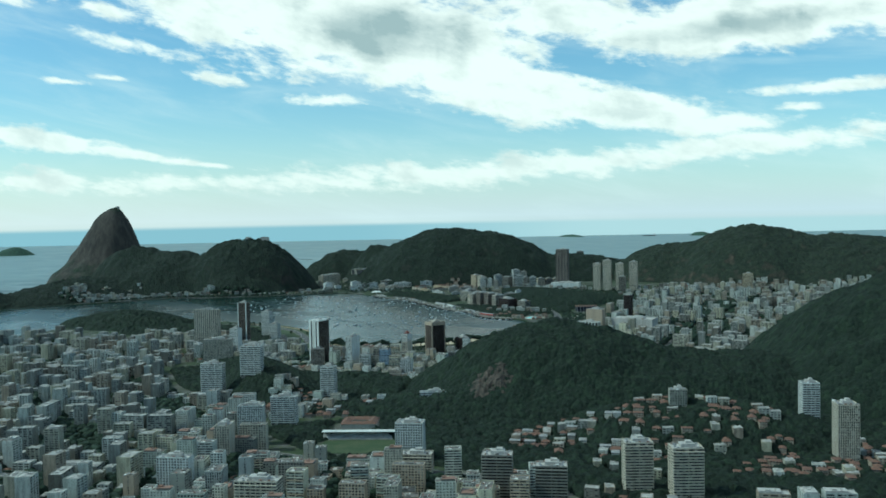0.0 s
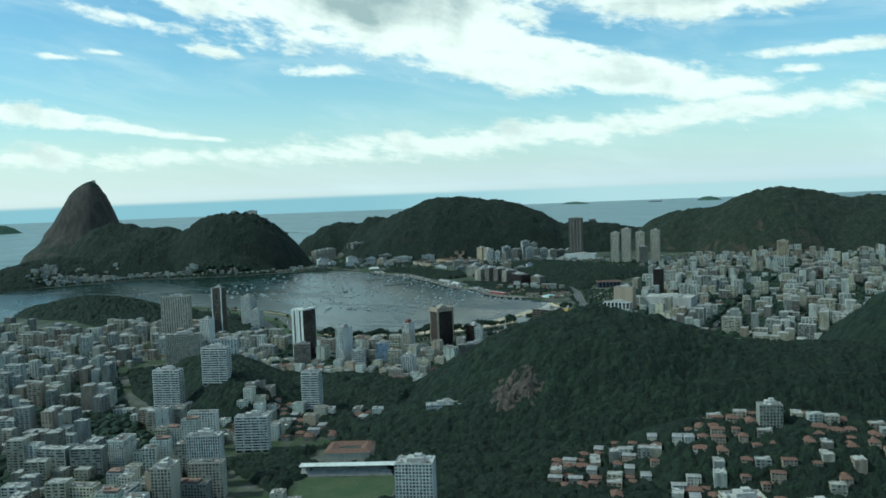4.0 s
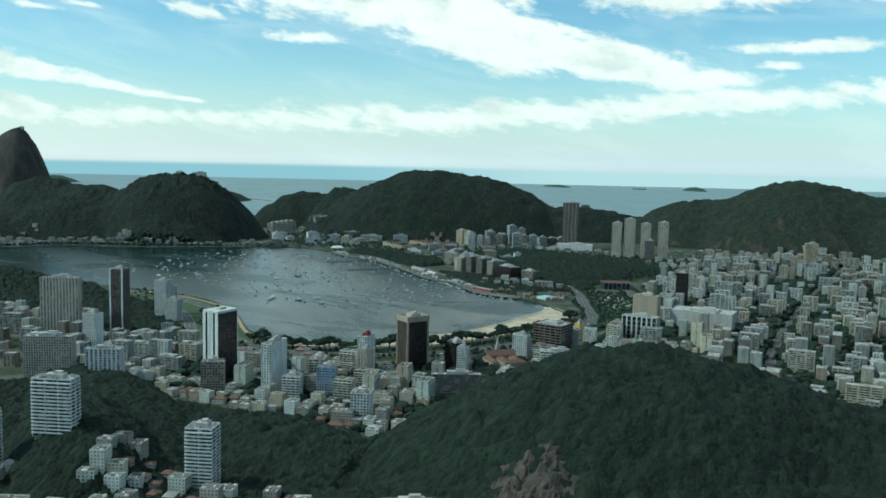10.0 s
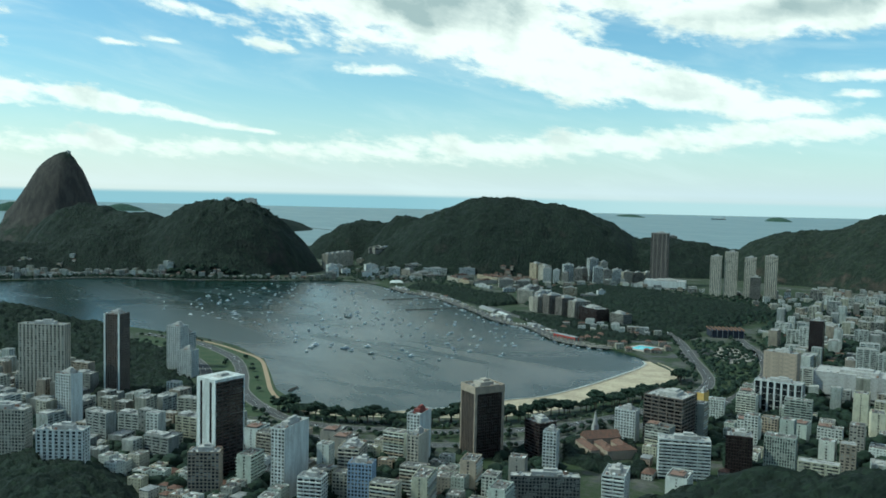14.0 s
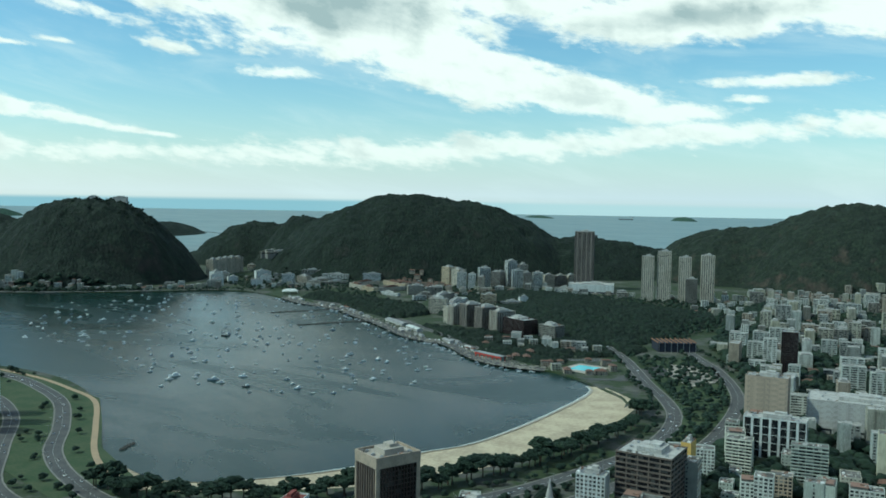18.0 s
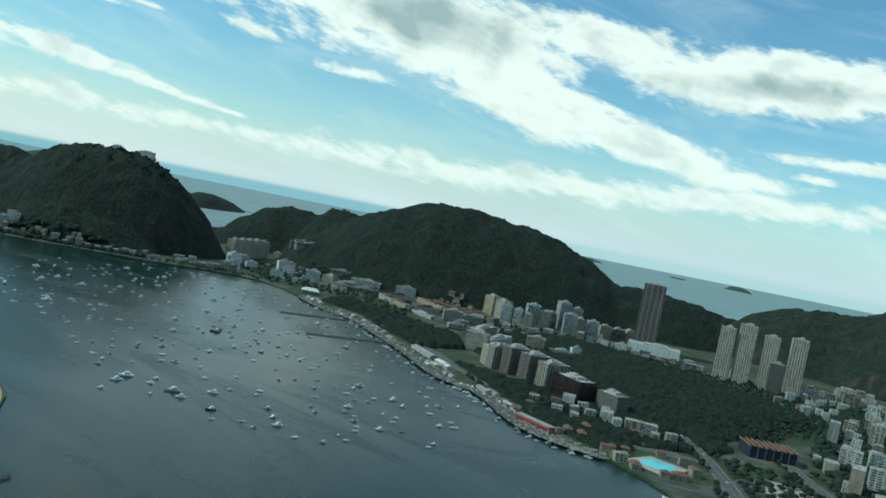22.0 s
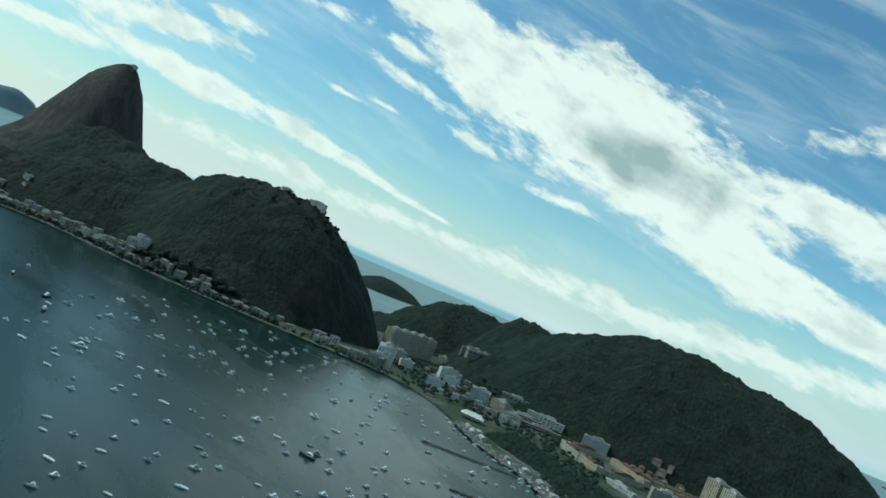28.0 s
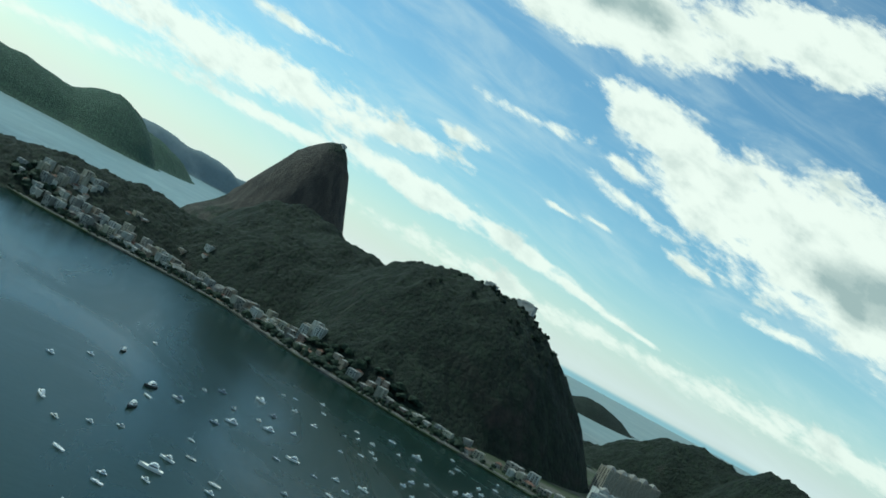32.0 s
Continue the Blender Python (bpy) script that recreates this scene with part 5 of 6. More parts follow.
fronted("low_slab", (1025, -486), (956, -525), 14, 18, "ribbon", WHITE, DARKGLASS, "long low college slab below the wooded ridge")
fronted("low_slab", (934, -376), (892, -452), 12, 11, "ribbon", CREAM, DARKGLASS, "long low college wing with window bands", 3.6)
fronted("low_slab", (1000, -400), (940, -430), 12, 12, "ribbon", SHABBY, DARKGLASS, "long low college wing with window bands", 3.6)
fronted("white_slab", (996, -288), (970, -312), 26, 33, "grid", WHITE, GLASS, "tall white block with slender frames near the cove")
fronted("grey_slab", (992, -342), (956, -346), 20, 25, "plain", SHABBY, GLASS, "weathered grey block near the cove")
fronted("grey_slab", (944, -336), (916, -352), 18, 17, "grid", CREAM, GLASS, "cream block near the cove")
for p_, q, top in (((1150, -340), (1136, -372), 29), ((1156, -388), (1170, -420), 24), ((1120, -326), (1096, -344), 20)):
    fronted("white_house_block", p_, q, 18, top, "plain", WHITE, GLASS, "white apartment house with small windows among trees")
for p_, q, top, mat in (((1092, -104), (1064, -126), 21, DULL), ((1124, -150), (1102, -170), 24, WHITE), ((1160, -178), (1136, -200), 29, WHITE), ((1186, -212), (1188, -244), 32, WHITE), ((1206, -252), (1192, -276), 26, CREAM), ((1150, -232), (1136, -256), 19, WHITE), ((1040, -214), (1018, -236), 20, WHITE)):
    fronted("corner_house_block", p_, q, 18, top, "plain", mat, GLASS, "white apartment house on the corner of the shore road")
for p_, q, deep, top in (((1380, -585), (1338, -640), 16, 32), ((1334, -560), (1300, -612), 14, 27), ((1286, -520), (1258, -600), 14, 22)):
    fronted("stepped_slab", p_, q, deep, top, "ribbon", CREAM, DARKGLASS, "long pale slab in a stepped row below the ridge")
fronted("stepped_slab", (1426, -566), (1404, -578), 12, 20, "grid", CREAM, GLASS, "small pale block beside a stepped row")
for k in range(5):
    fronted("cove_block", (1326 + k * 13.6, -330 - k * 38), (1338 + k * 13.6, -365 - k * 38), 22, 53 - k * 0.7, "fins", CREAM, GLASS, "long pale block between two hills")
sheet("bare_earth", [(784, -196), (772, -226), (720, -206), (694, -172), (716, -160)], 3.0, EARTH, "bare orange earth of a building site", "earth", 0.4)
root = empty("tent_hall", spot(842, -160, 2.6, 46))
tagged(root, "white tent roof on slender posts beside the shore road", "tent")
rv = [(-20, -13, 7), (20, -13, 7), (20, 13, 7), (-20, 13, 7), (-12, 0, 13), (12, 0, 13)]
part("roof", mesh("tent_roof", rv, [(0, 1, 5, 4), (1, 2, 5), (2, 3, 4, 5), (3, 0, 4), (3, 2, 1, 0)], WHITE), root, "white stretched tent roof")
for u in (-19, 0, 19):
    for v in (-12, 12):
        V, F = [], []
        box(V, F, u - 0.4, u + 0.4, v - 0.4, v + 0.4, -1, 7.2)
        part("post", mesh("tent_post", V, F, STEEL), root)
take(842, -160, 20)

# Unfinished hall behind the pool, wrapped in netting.
root = empty("wrapped_hall", spot(-225, 15, 2.6, 35))
tagged(root, "unfinished hall wrapped in dark blue netting with bare rafters", "building")
V, F = [], []
box(V, F, -32, 32, -22, 22, -1, 15, "d")
part("hall", mesh("wrapped_walls", V, F, NETTING), root)
for k in range(9):
    V, F = [], []
    box(V, F, -32.6 + k * 8.1, -31.8 + k * 8.1, -23, 23, 15, 17.2)
    part("rafter", mesh("rafter", V, F, RUST), root, "bare rust-brown rafter")
for k in range(7):
    for y0 in (-22.6, 22.0):
        V, F = [], []
        box(V, F, -32 + k * 10.4, -31.2 + k * 10.4, y0, y0 + 0.6, -1, 16)
        part("scaffold_post", mesh("scaffold_post", V, F, STEEL), root)
take(-225, 15, 36)
sheet("parking_lot", [(-255, 165), (-300, 225), (-270, 300), (-215, 335), (-190, 330), (-238, 310), (-240, 235)], 2.85, ASPHALT, "grey parking ground beside the pool", "parking", 0.3)
sheet("forecourt", [(-330, 130), (-372, 225), (-345, 290), (-290, 230), (-262, 150)], 2.95, PAVING, "pale paved forecourt among park trees", "pavement", 0.3)

# Old football ground with one long stand, and the palace beside the wood.
FIELD = (-750, 1680, 34)
root = empty("football_ground", spot(*FIELD[:2], 2.6, FIELD[2]))
tagged(root, "green football pitch with a long white stand", "stadium")
V, F = [], []
box(V, F, -52, 52, -34, 34, -0.5, 0.35)
part("pitch", mesh("pitch", V, F, GRASS), root, "mown green pitch")
V, F = [], []
for k in range(8):
    box(V, F, -56, 56, -40 - k * 1.2, -38.8 - k * 1.2, -0.5, 1 + k * 0.8)
part("terrace", mesh("terrace", V, F, CONCRETE), root)
V, F = [], []
box(V, F, -57, 57, -51, -38, 11, 11.5)
for k in range(12):
    box(V, F, -55 + k * 10, -54.4 + k * 10, -50, -49.4, -1, 11, "du")
part("stand_roof", mesh("stand_roof", V, F, WHITE), root, "flat white roof on thin columns")
take(-750, 1680, 62)
root = empty("palace", spot(-672, 1585, 2.6, 35))
tagged(root, "broad old palace with red tile roofs and pale walls", "palace")
for k, (x, y, w, d) in enumerate(((0, 0, 54, 14), (-20, 14, 14, 34), (20, 14, 14, 34), (0, 30, 54, 12))):
    V, F = [], []
    box(V, F, x - w / 2, x + w / 2, y - d / 2, y + d / 2, -1, 11, "d")
    part("wing", mesh("wing", V, F, CREAM), root)
    e = min(w, d) / 2
    rv = [(x - w / 2 - 0.7, y - d / 2 - 0.7, 11), (x + w / 2 + 0.7, y - d / 2 - 0.7, 11), (x + w / 2 + 0.7, y + d / 2 + 0.7, 11), (x - w / 2 - 0.7, y + d / 2 + 0.7, 11)]
    rv += [(x - w / 2 + e, y, 14.5), (x + w / 2 - e, y, 14.5)] if w > d else [(x, y - d / 2 + e, 14.5), (x, y + d / 2 - e, 14.5)]
    rf = [(0, 1, 5, 4), (1, 2, 5), (2, 3, 4, 5), (3, 0, 4), (3, 2, 1, 0)] if w > d else [(0, 1, 4), (1, 2, 5, 4), (2, 3, 5), (3, 0, 4, 5), (3, 2, 1, 0)]
    part("roof", mesh("palace_roof", rv, rf, TILE), root, "red clay tile roof")
take(-672, 1600, 42)
root = empty("church", spot(-432, 872, 2.6, 145))
tagged(root, "church with a slate spire and orange tile roofs", "church")
V, F = [], []
box(V, F, -8, 8, -20, 20, -1, 13, "d")
part("nave", mesh("nave", V, F, BEIGE), root)
part("roof", mesh("church_roof", [(-9, -21, 13), (9, -21, 13), (9, 21, 13), (-9, 21, 13), (0, -21, 20), (0, 21, 20)], [(0, 1, 4), (1, 2, 5, 4), (2, 3, 5), (3, 0, 4, 5), (3, 2, 1, 0)], TILE), root, "orange tile roof")
V, F = [], []
box(V, F, -17, -11, -3, 3, -1, 22, "d")
ring(V, F, 3.4, 0.2, 22, 38, 8, -14, 0)
spire = (V, F)
for x, y, w, d in ((22, -6, 26, 12), (22, 14, 26, 12), (40, 4, 12, 34), (20, -24, 40, 11)):
    V, F = [], []
    box(V, F, x - w / 2, x + w / 2, y - d / 2, y + d / 2, -1, 10, "d")
    part("wing", mesh("church_wing", V, F, BEIGE), root)
    e = min(w, d) / 2
    rv = [(x - w / 2 - 0.6, y - d / 2 - 0.6, 10), (x + w / 2 + 0.6, y - d / 2 - 0.6, 10), (x + w / 2 + 0.6, y + d / 2 + 0.6, 10), (x - w / 2 - 0.6, y + d / 2 + 0.6, 10)]
    rv += [(x - w / 2 + e, y, 14), (x + w / 2 - e, y, 14)] if w > d else [(x, y - d / 2 + e, 14), (x, y + d / 2 - e, 14)]
    rf = [(0, 1, 5, 4), (1, 2, 5), (2, 3, 4, 5), (3, 0, 4), (3, 2, 1, 0)] if w > d else [(0, 1, 4), (1, 2, 5, 4), (2, 3, 5), (3, 0, 4, 5), (3, 2, 1, 0)]
    part("wing_roof", mesh("church_wing_roof", rv, rf, TILE), root, "orange tile roof")
V, F = spire
part("spire", mesh("spire", V, F, CONCRETE), root, "grey pointed spire")
take(-432, 872, 20)
take(-456, 890, 24)
take(-478, 905, 14)

take(-174, 262, 34)
# City quarters: outline, bearing of the streets, storeys, spacing, share of houses.
QUARTERS = [
    ([(-560, 2330), (-1120, 1900), (-1090, 1700), (-880, 1750), (-690, 1790), (-560, 1700), (-420, 1610), (-300, 1640), (-150, 1560), (40, 1450), (120, 1330), (560, 1250), (800, 1400), (800, 2300), (0, 2900)], 33, 3, 14, 22, 0.06),
    ([(-120, 1235), (-300, 1225), (-420, 1190), (-500, 1120), (-430, 1000), (-395, 920), (-330, 990), (-240, 1065), (-130, 1110), (0, 1105), (100, 1060), (130, 1150), (330, 1080), (480, 1180), (60, 1290)], 22, 3, 12, 21.5, 0.12),
    ([(60, 1340), (-120, 1300), (-300, 1295), (-420, 1270), (-520, 1290), (-560, 1200), (-500, 1120), (-420, 1190), (-300, 1225), (-120, 1235), (60, 1290)], 22, 2, 6, 15, 0.5),
    ([(-470, 850), (-470, 600), (-470, 330), (-400, 200), (-330, 80), (-260, -60), (-230, -500), (-160, -760), (-420, -1020), (-760, -1150), (-1300, -1250), (-1600, -400), (-1300, 300), (-1120, 620), (-960, 820), (-800, 880), (-640, 930), (-560, 1000)], 12, 2, 14, 25, 0.3),
    ([(-890, 1520), (-940, 1410), (-1130, 1350), (-1270, 1290), (-1400, 1330), (-1400, 1470), (-1200, 1540), (-1060, 1560), (-940, 1570)], 25, 2, 5, 13.8, 0.78),
    ([(-270, 1625), (-370, 1500), (-470, 1478), (-600, 1445), (-650, 1480), (-640, 1540), (-520, 1640), (-420, 1670)], 30, 3, 6, 15.5, 0.45),
    ([(40, 1450), (120, 1330), (560, 1250), (480, 1180), (330, 1100), (140, 1160), (60, 1330)], 30, 3, 10, 25, 0.1),
    ([(722, -455), (640, -470), (610, -560), (690, -640), (800, -680), (830, -600), (790, -520)], 30, 2, 4, 10.5, 0.85),
    ([(-1130, 1720), (-1050, 1560), (-1250, 1620), (-1420, 1560), (-1560, 1700), (-1300, 1900)], 25, 3, 8, 30, 0.3),
    ([*inland(SEA_WALL[:6], 30), *inland(SEA_WALL[:6], 74)[::-1]], 40, 2, 6, 16, 0.6),
    ([*inland(SEA_WALL[5:], 30), *inland(SEA_WALL[5:], 112)[::-1]], 40, 2, 6, 13, 0.3),
    ([*inland(SEA_WALL[7:], 80), *inland(SEA_WALL[7:], 190)[::-1]], 30, 2, 6, 14, 0.3),
    ([(420, -300), (600, -240), (640, -420), (560, -470), (430, -440)], 35, 2, 5, 30, 0.35),
    ([(880, -230), (1020, -190), (1120, -280), (1200, -330), (1180, -480), (1080, -470), (960, -380), (880, -330)], 35, 2, 4, 26, 0.4),
    ([(-210, -470), (-90, -470), (-70, -600), (60, -610), (200, -640), (330, -560), (480, -470), (560, -400), (640, -460), (420, -720), (100, -760), (-180, -760)], 24, 2, 6, 30, 0.2),
    ([(-1300, -1250), (-760, -1150), (-420, -1020), (-160, -780), (-60, -800), (-100, -1020), (-380, -1120), (-760, -1260), (-1250, -1380)], 20, 2, 6, 24, 0.35),
    ([(-95, 300), (-140, 312), (-205, 318), (-232, 240), (-215, 180), (-150, 175), (-60, 215), (-20, 262)], 35, 2, 3, 13, 0.95),
    ([(-60, 210), (-150, 140), (-120, 80), (40, 100), (120, 140), (60, 195)], 30, 2, 5, 24, 0.4),
]
PLACED, COTTAGES = [], []
for poly, way_, lo, hi, gap, share in QUARTERS:
    xs, ys = [p_[0] for p_ in poly], [p_[1] for p_ in poly]
    c, s = math.cos(radians(way_)), math.sin(radians(way_))
    cx, cy = sum(xs) / len(xs), sum(ys) / len(ys)
    reach = int(max(math.hypot(x - cx, y - cy) for x, y in poly) / gap) + 1
    for i in range(-reach, reach + 1):
        for j in range(-reach, reach + 1):
            u, v = i * gap + (i // 4) * 9.0 + RNG.uniform(-0.3, 0.3) * gap, j * gap + (j // 3) * 8.0 + RNG.uniform(-0.33, 0.33) * gap
            x, y = cx + u * c - v * s, cy + u * s + v * c
            if not inside(x, y, poly) or RNG.random() < 0.06 or noise.noise(Vector((x / 65, y / 65, 1.5))) < -0.24:
                continue
            z = rise(x, y)
            if z > 6 and share < 0.2 or z > 60:
                continue
            if any(near_line(x, y, line) < half + 13 for _, line, half in ROADS[:5]):
                continue
            turn = way_ + RNG.choice((0, 0, 90, 90)) + RNG.uniform(-6, 6)
            if RNG.random() < share:
                if free(x, y, 6):
                    COTTAGES.append((RNG.randrange(4), x, y, turn))
                    take(x, y, 6)
                continue
            fits = [k for k in KINDS if lo <= k[8] <= hi and max(k[5], k[6]) < gap * (1.7 if RNG.random() < 0.3 else 1.25)]
            if not fits:
                continue
            kind = RNG.choices(fits, [1.0 / (k[8] + 1) for k in fits])[0]
            r = 0.5 * max(min(kind[5], kind[6]) * 1.02, gap * 0.8)
            if free(x, y, r * 0.9):
                PLACED.append((kind, x, y, turn))
                take(x, y, r)
# The blocks along this stretch of the plan stand singly, those behind are joined.
STRETCH = [(-1250, 2050), (-850, 1850), (-350, 1250), (-450, 700)]
PLACED.sort(key=lambda p_: near_line(p_[1], p_[2], STRETCH))
for i, p_ in enumerate(PLACED[:340]):
    put_block(*p_, single=i < 130)
rest = PLACED[340:]
for k, mat in enumerate(BLOCK_TONES):
    some = rest[k::len(BLOCK_TONES)]
    joined("far_city_blocks", [(kd[9][0], x, y, rise(x, y) - 0.1, t) for kd, x, y, t in some], mat, "crowded pale apartment blocks of the far quarters")
joined("far_city_glazing", [(kd[9][1], x, y, rise(x, y) - 0.1, t) for kd, x, y, t in rest], GLASS, "dark windows of the far quarters")
joined("far_city_roofs", [(kd[10], x, y, rise(x, y) - 0.1, t) for kd, x, y, t in rest], CONCRETE, "grey roofs of the far quarters")
COTTAGES.sort(key=lambda p_: min(near_line(p_[1], p_[2], STRETCH), near_line(p_[1], p_[2], [(1100, 40), (1700, 560)])))
for p_ in COTTAGES[:295]:
    put_house(*p_)
for k, (label, mat) in enumerate((("rendered walls of small far houses", BLOCK_TONES[6]), ("dark windows of small far houses", GLASS), ("clay tile roofs of small far houses", TILE))):
    V, F = [], []
    for kd, x, y, t in COTTAGES[295:]:
        v, f = HOUSES[kd][5][k]
        c, s, z = math.cos(radians(t)), math.sin(radians(t)), rise(x, y) - 0.1
        F += [tuple(i + len(V) for i in q) for q in f]
        V += [(x + a * c - b_ * s, y + a * s + b_ * c, z + h_) for a, b_, h_ in v]
    if V:
        tagged(new("far_houses", mesh("far_houses", V, F, mat)), label, "houses", kind="stuff")

# ---- woods ----
def clump(rng, rings):
    """One leafy crown: a lumpy dome with a ragged skirt."""
    V, F = [], []
    sides = 7 if rings > 2 else 6
    for k in range(rings):
        t = k / rings
        r, z = math.cos(t * 1.45) * (0.82 if k == 0 else 1.0), -0.35 + 1.25 * math.sin(t * 1.5)
        for i in range(sides):
            a = 2 * math.pi * (i + 0.5 * k) / sides
            q = r * rng.uniform(0.6, 1.3)
            V.append((q * math.cos(a), q * math.sin(a), z + rng.uniform(-0.24, 0.24)))
    V.append((0, 0, 0.95))
    for k in range(rings - 1):
        for i in range(sides):
            a, b_ = k * sides + i, k * sides + (i + 1) % sides
            F += [(a, b_, b_ + sides), (a, b_ + sides, a + sides)]
    top_ = len(V) - 1
    F += [((rings - 1) * sides + i, (rings - 1) * sides + (i + 1) % sides, top_) for i in range(sides)]
    return np.array(V), np.array(F)


CLUMPS = [clump(random.Random(k), 4) for k in range(6)]
MID_CLUMPS = [clump(random.Random(20 + k), 3) for k in range(6)]


def wood(name, spots, shapes, mat, label):
    """Many crowns in one mesh: spots of x, y, z, radius, height."""
    rng = random.Random(5)
    Vs, Fs, k = [], [], 0
    for x, y, z, r, h in spots:
        v, f = shapes[rng.randrange(len(shapes))]
        a = rng.uniform(0, 6.28)
        c, s = math.cos(a), math.sin(a)
        w = np.empty_like(v)
        w[:, 0], w[:, 1], w[:, 2] = x + r * (v[:, 0] * c - v[:, 1] * s), y + r * (v[:, 0] * s + v[:, 1] * c), z + h * v[:, 2]
        Vs.append(w * S)
        Fs.append(f + k)
        k += len(v)
    V, F = np.concatenate(Vs), np.concatenate(Fs)
    me = bpy.data.meshes.new(name)
    me.vertices.add(len(V))
    me.vertices.foreach_set("co", V.ravel())
    me.loops.add(3 * len(F))
    me.loops.foreach_set("vertex_index", F.ravel().astype(np.int32))
    me.polygons.add(len(F))
    me.polygons.foreach_set("loop_start", np.arange(0, 3 * len(F), 3, dtype=np.int32))
    me.polygons.foreach_set("use_smooth", [True] * len(F))
    me.update(calc_edges=True)
    me.materials.append(mat)
    tagged(new(name, me), label, "trees", kind="stuff")


GROVES = [([(-560, 1290), (-420, 1280), (-300, 1305), (-150, 1325), (-20, 1375), (20, 1440), (-150, 1540), (-320, 1600), (-430, 1600), (-600, 1560), (-760, 1560), (-900, 1560), (-930, 1440), (-760, 1440), (-600, 1420)], 8.5, 4.6),
          ([(760, -110), (600, -70), (480, -10), (360, 50), (340, -70), (440, -180), (600, -200), (800, -230)], 11, 5.2),
          ([(340, -80), (240, -30), (160, -40), (0, 60), (-160, 60), (-190, -120), (-120, -420), (60, -540), (260, -560), (420, -480), (520, -420), (420, -300)], 9.5, 4.8),
          ([(-210, 120), (-300, 90), (-370, 215), (-430, 340), (-440, 520), (-418, 600), (-395, 480), (-365, 400), (-290, 290)], 14, 4.8),
          ([(330, 905), (520, 890), (640, 840), (780, 850), (900, 1000), (700, 1140), (500, 1170), (340, 1060), (280, 960)], 12, 5.6),
          ([(-100, -100), (-200, -60), (-250, -500), (-160, -760), (100, -640), (300, -660), (600, -600), (700, -420), (480, -420), (300, -560), (60, -540)], 15, 5.0),
          ([(-1180, 1560), (-1130, 1720), (-1000, 1640), (-900, 1570), (-870, 1420), (-960, 1340), (-1060, 1480)], 9, 4.4),
          ([(100, 1060), (190, 1000), (320, 940), (330, 970), (240, 1020), (120, 1090)], 12, 5.0),
          ([(-900, 1700), (-780, 1760), (-560, 1700), (-600, 1620), (-640, 1540), (-960, 1560), (-1050, 1680)], 9, 4.8),
          ([(1100, 40), (1000, -70), (950, -140), (1100, -200), (1250, -260), (1330, -360), (1200, -500), (900, -500), (700, -420), (620, -230), (900, -210)], 17, 5.0),
          ([*inland(SEA_WALL[2:], 24), *inland(SEA_WALL[2:], 84)[::-1]], 13, 4.0),
          ([(-560, 2330), (-1120, 1900), (-1090, 1700), (-690, 1790), (-300, 1640), (40, 1450), (560, 1250), (800, 1400), (800, 2300)], 12.6, 4.4),
          ([(-470, 850), (-470, 330), (-260, -60), (-160, -760), (-760, -1150), (-1300, -1250), (-1600, -400), (-1300, 300), (-960, 820)], 13, 4.8),
          ([(-1060, 1480), (-930, 1420), (-900, 1330), (-1050, 1230), (-1250, 1150), (-1400, 1200), (-1560, 1700), (-1300, 1900), (-1130, 1720)], 11, 4.6),
          ([(-500, 1260), (-560, 1130), (-470, 1000), (-400, 930), (-250, 1070), (-100, 1120), (100, 1080), (120, 1300), (-120, 1290)], 13, 4.2),
          ([(-40, 270), (-140, 300), (-130, 200), (-190, 130), (-200, 60), (-120, -40), (60, 60), (200, 60), (300, 60), (120, 190)], 12, 4.2),
          ([(-500, 960), (-430, 950), (-385, 880), (-375, 800), (-415, 790), (-470, 850), (-530, 930)], 11, 4.2),
          ([(60, 1040), (330, 930), (420, 1000), (330, 1080), (150, 1150), (110, 1080)], 11, 4.6),
          ([(-410, 1040), (-360, 1060), (-300, 1040), (-330, 990), (-400, 960), (-430, 990)], 11, 4.0)]
rng = random.Random(21)
spots = []
# Ground kept clear of trees along the roads.
VERGE = set()
for _, line, half in ROADS[:5]:
    for (ax, ay), (bx, by) in zip(line, line[1:]):
        l = math.hypot(bx - ax, by - ay)
        for i in range(int(l / 4) + 1):
            cx, cy = ax + (bx - ax) * i * 4 / l, ay + (by - ay) * i * 4 / l
            for u in range(-5, 6):
                for v in range(-5, 6):
                    if (u * u + v * v) * 16 < (half + 2) ** 2:
                        VERGE.add((int((cx + u * 4) // 4), int((cy + v * 4) // 4)))


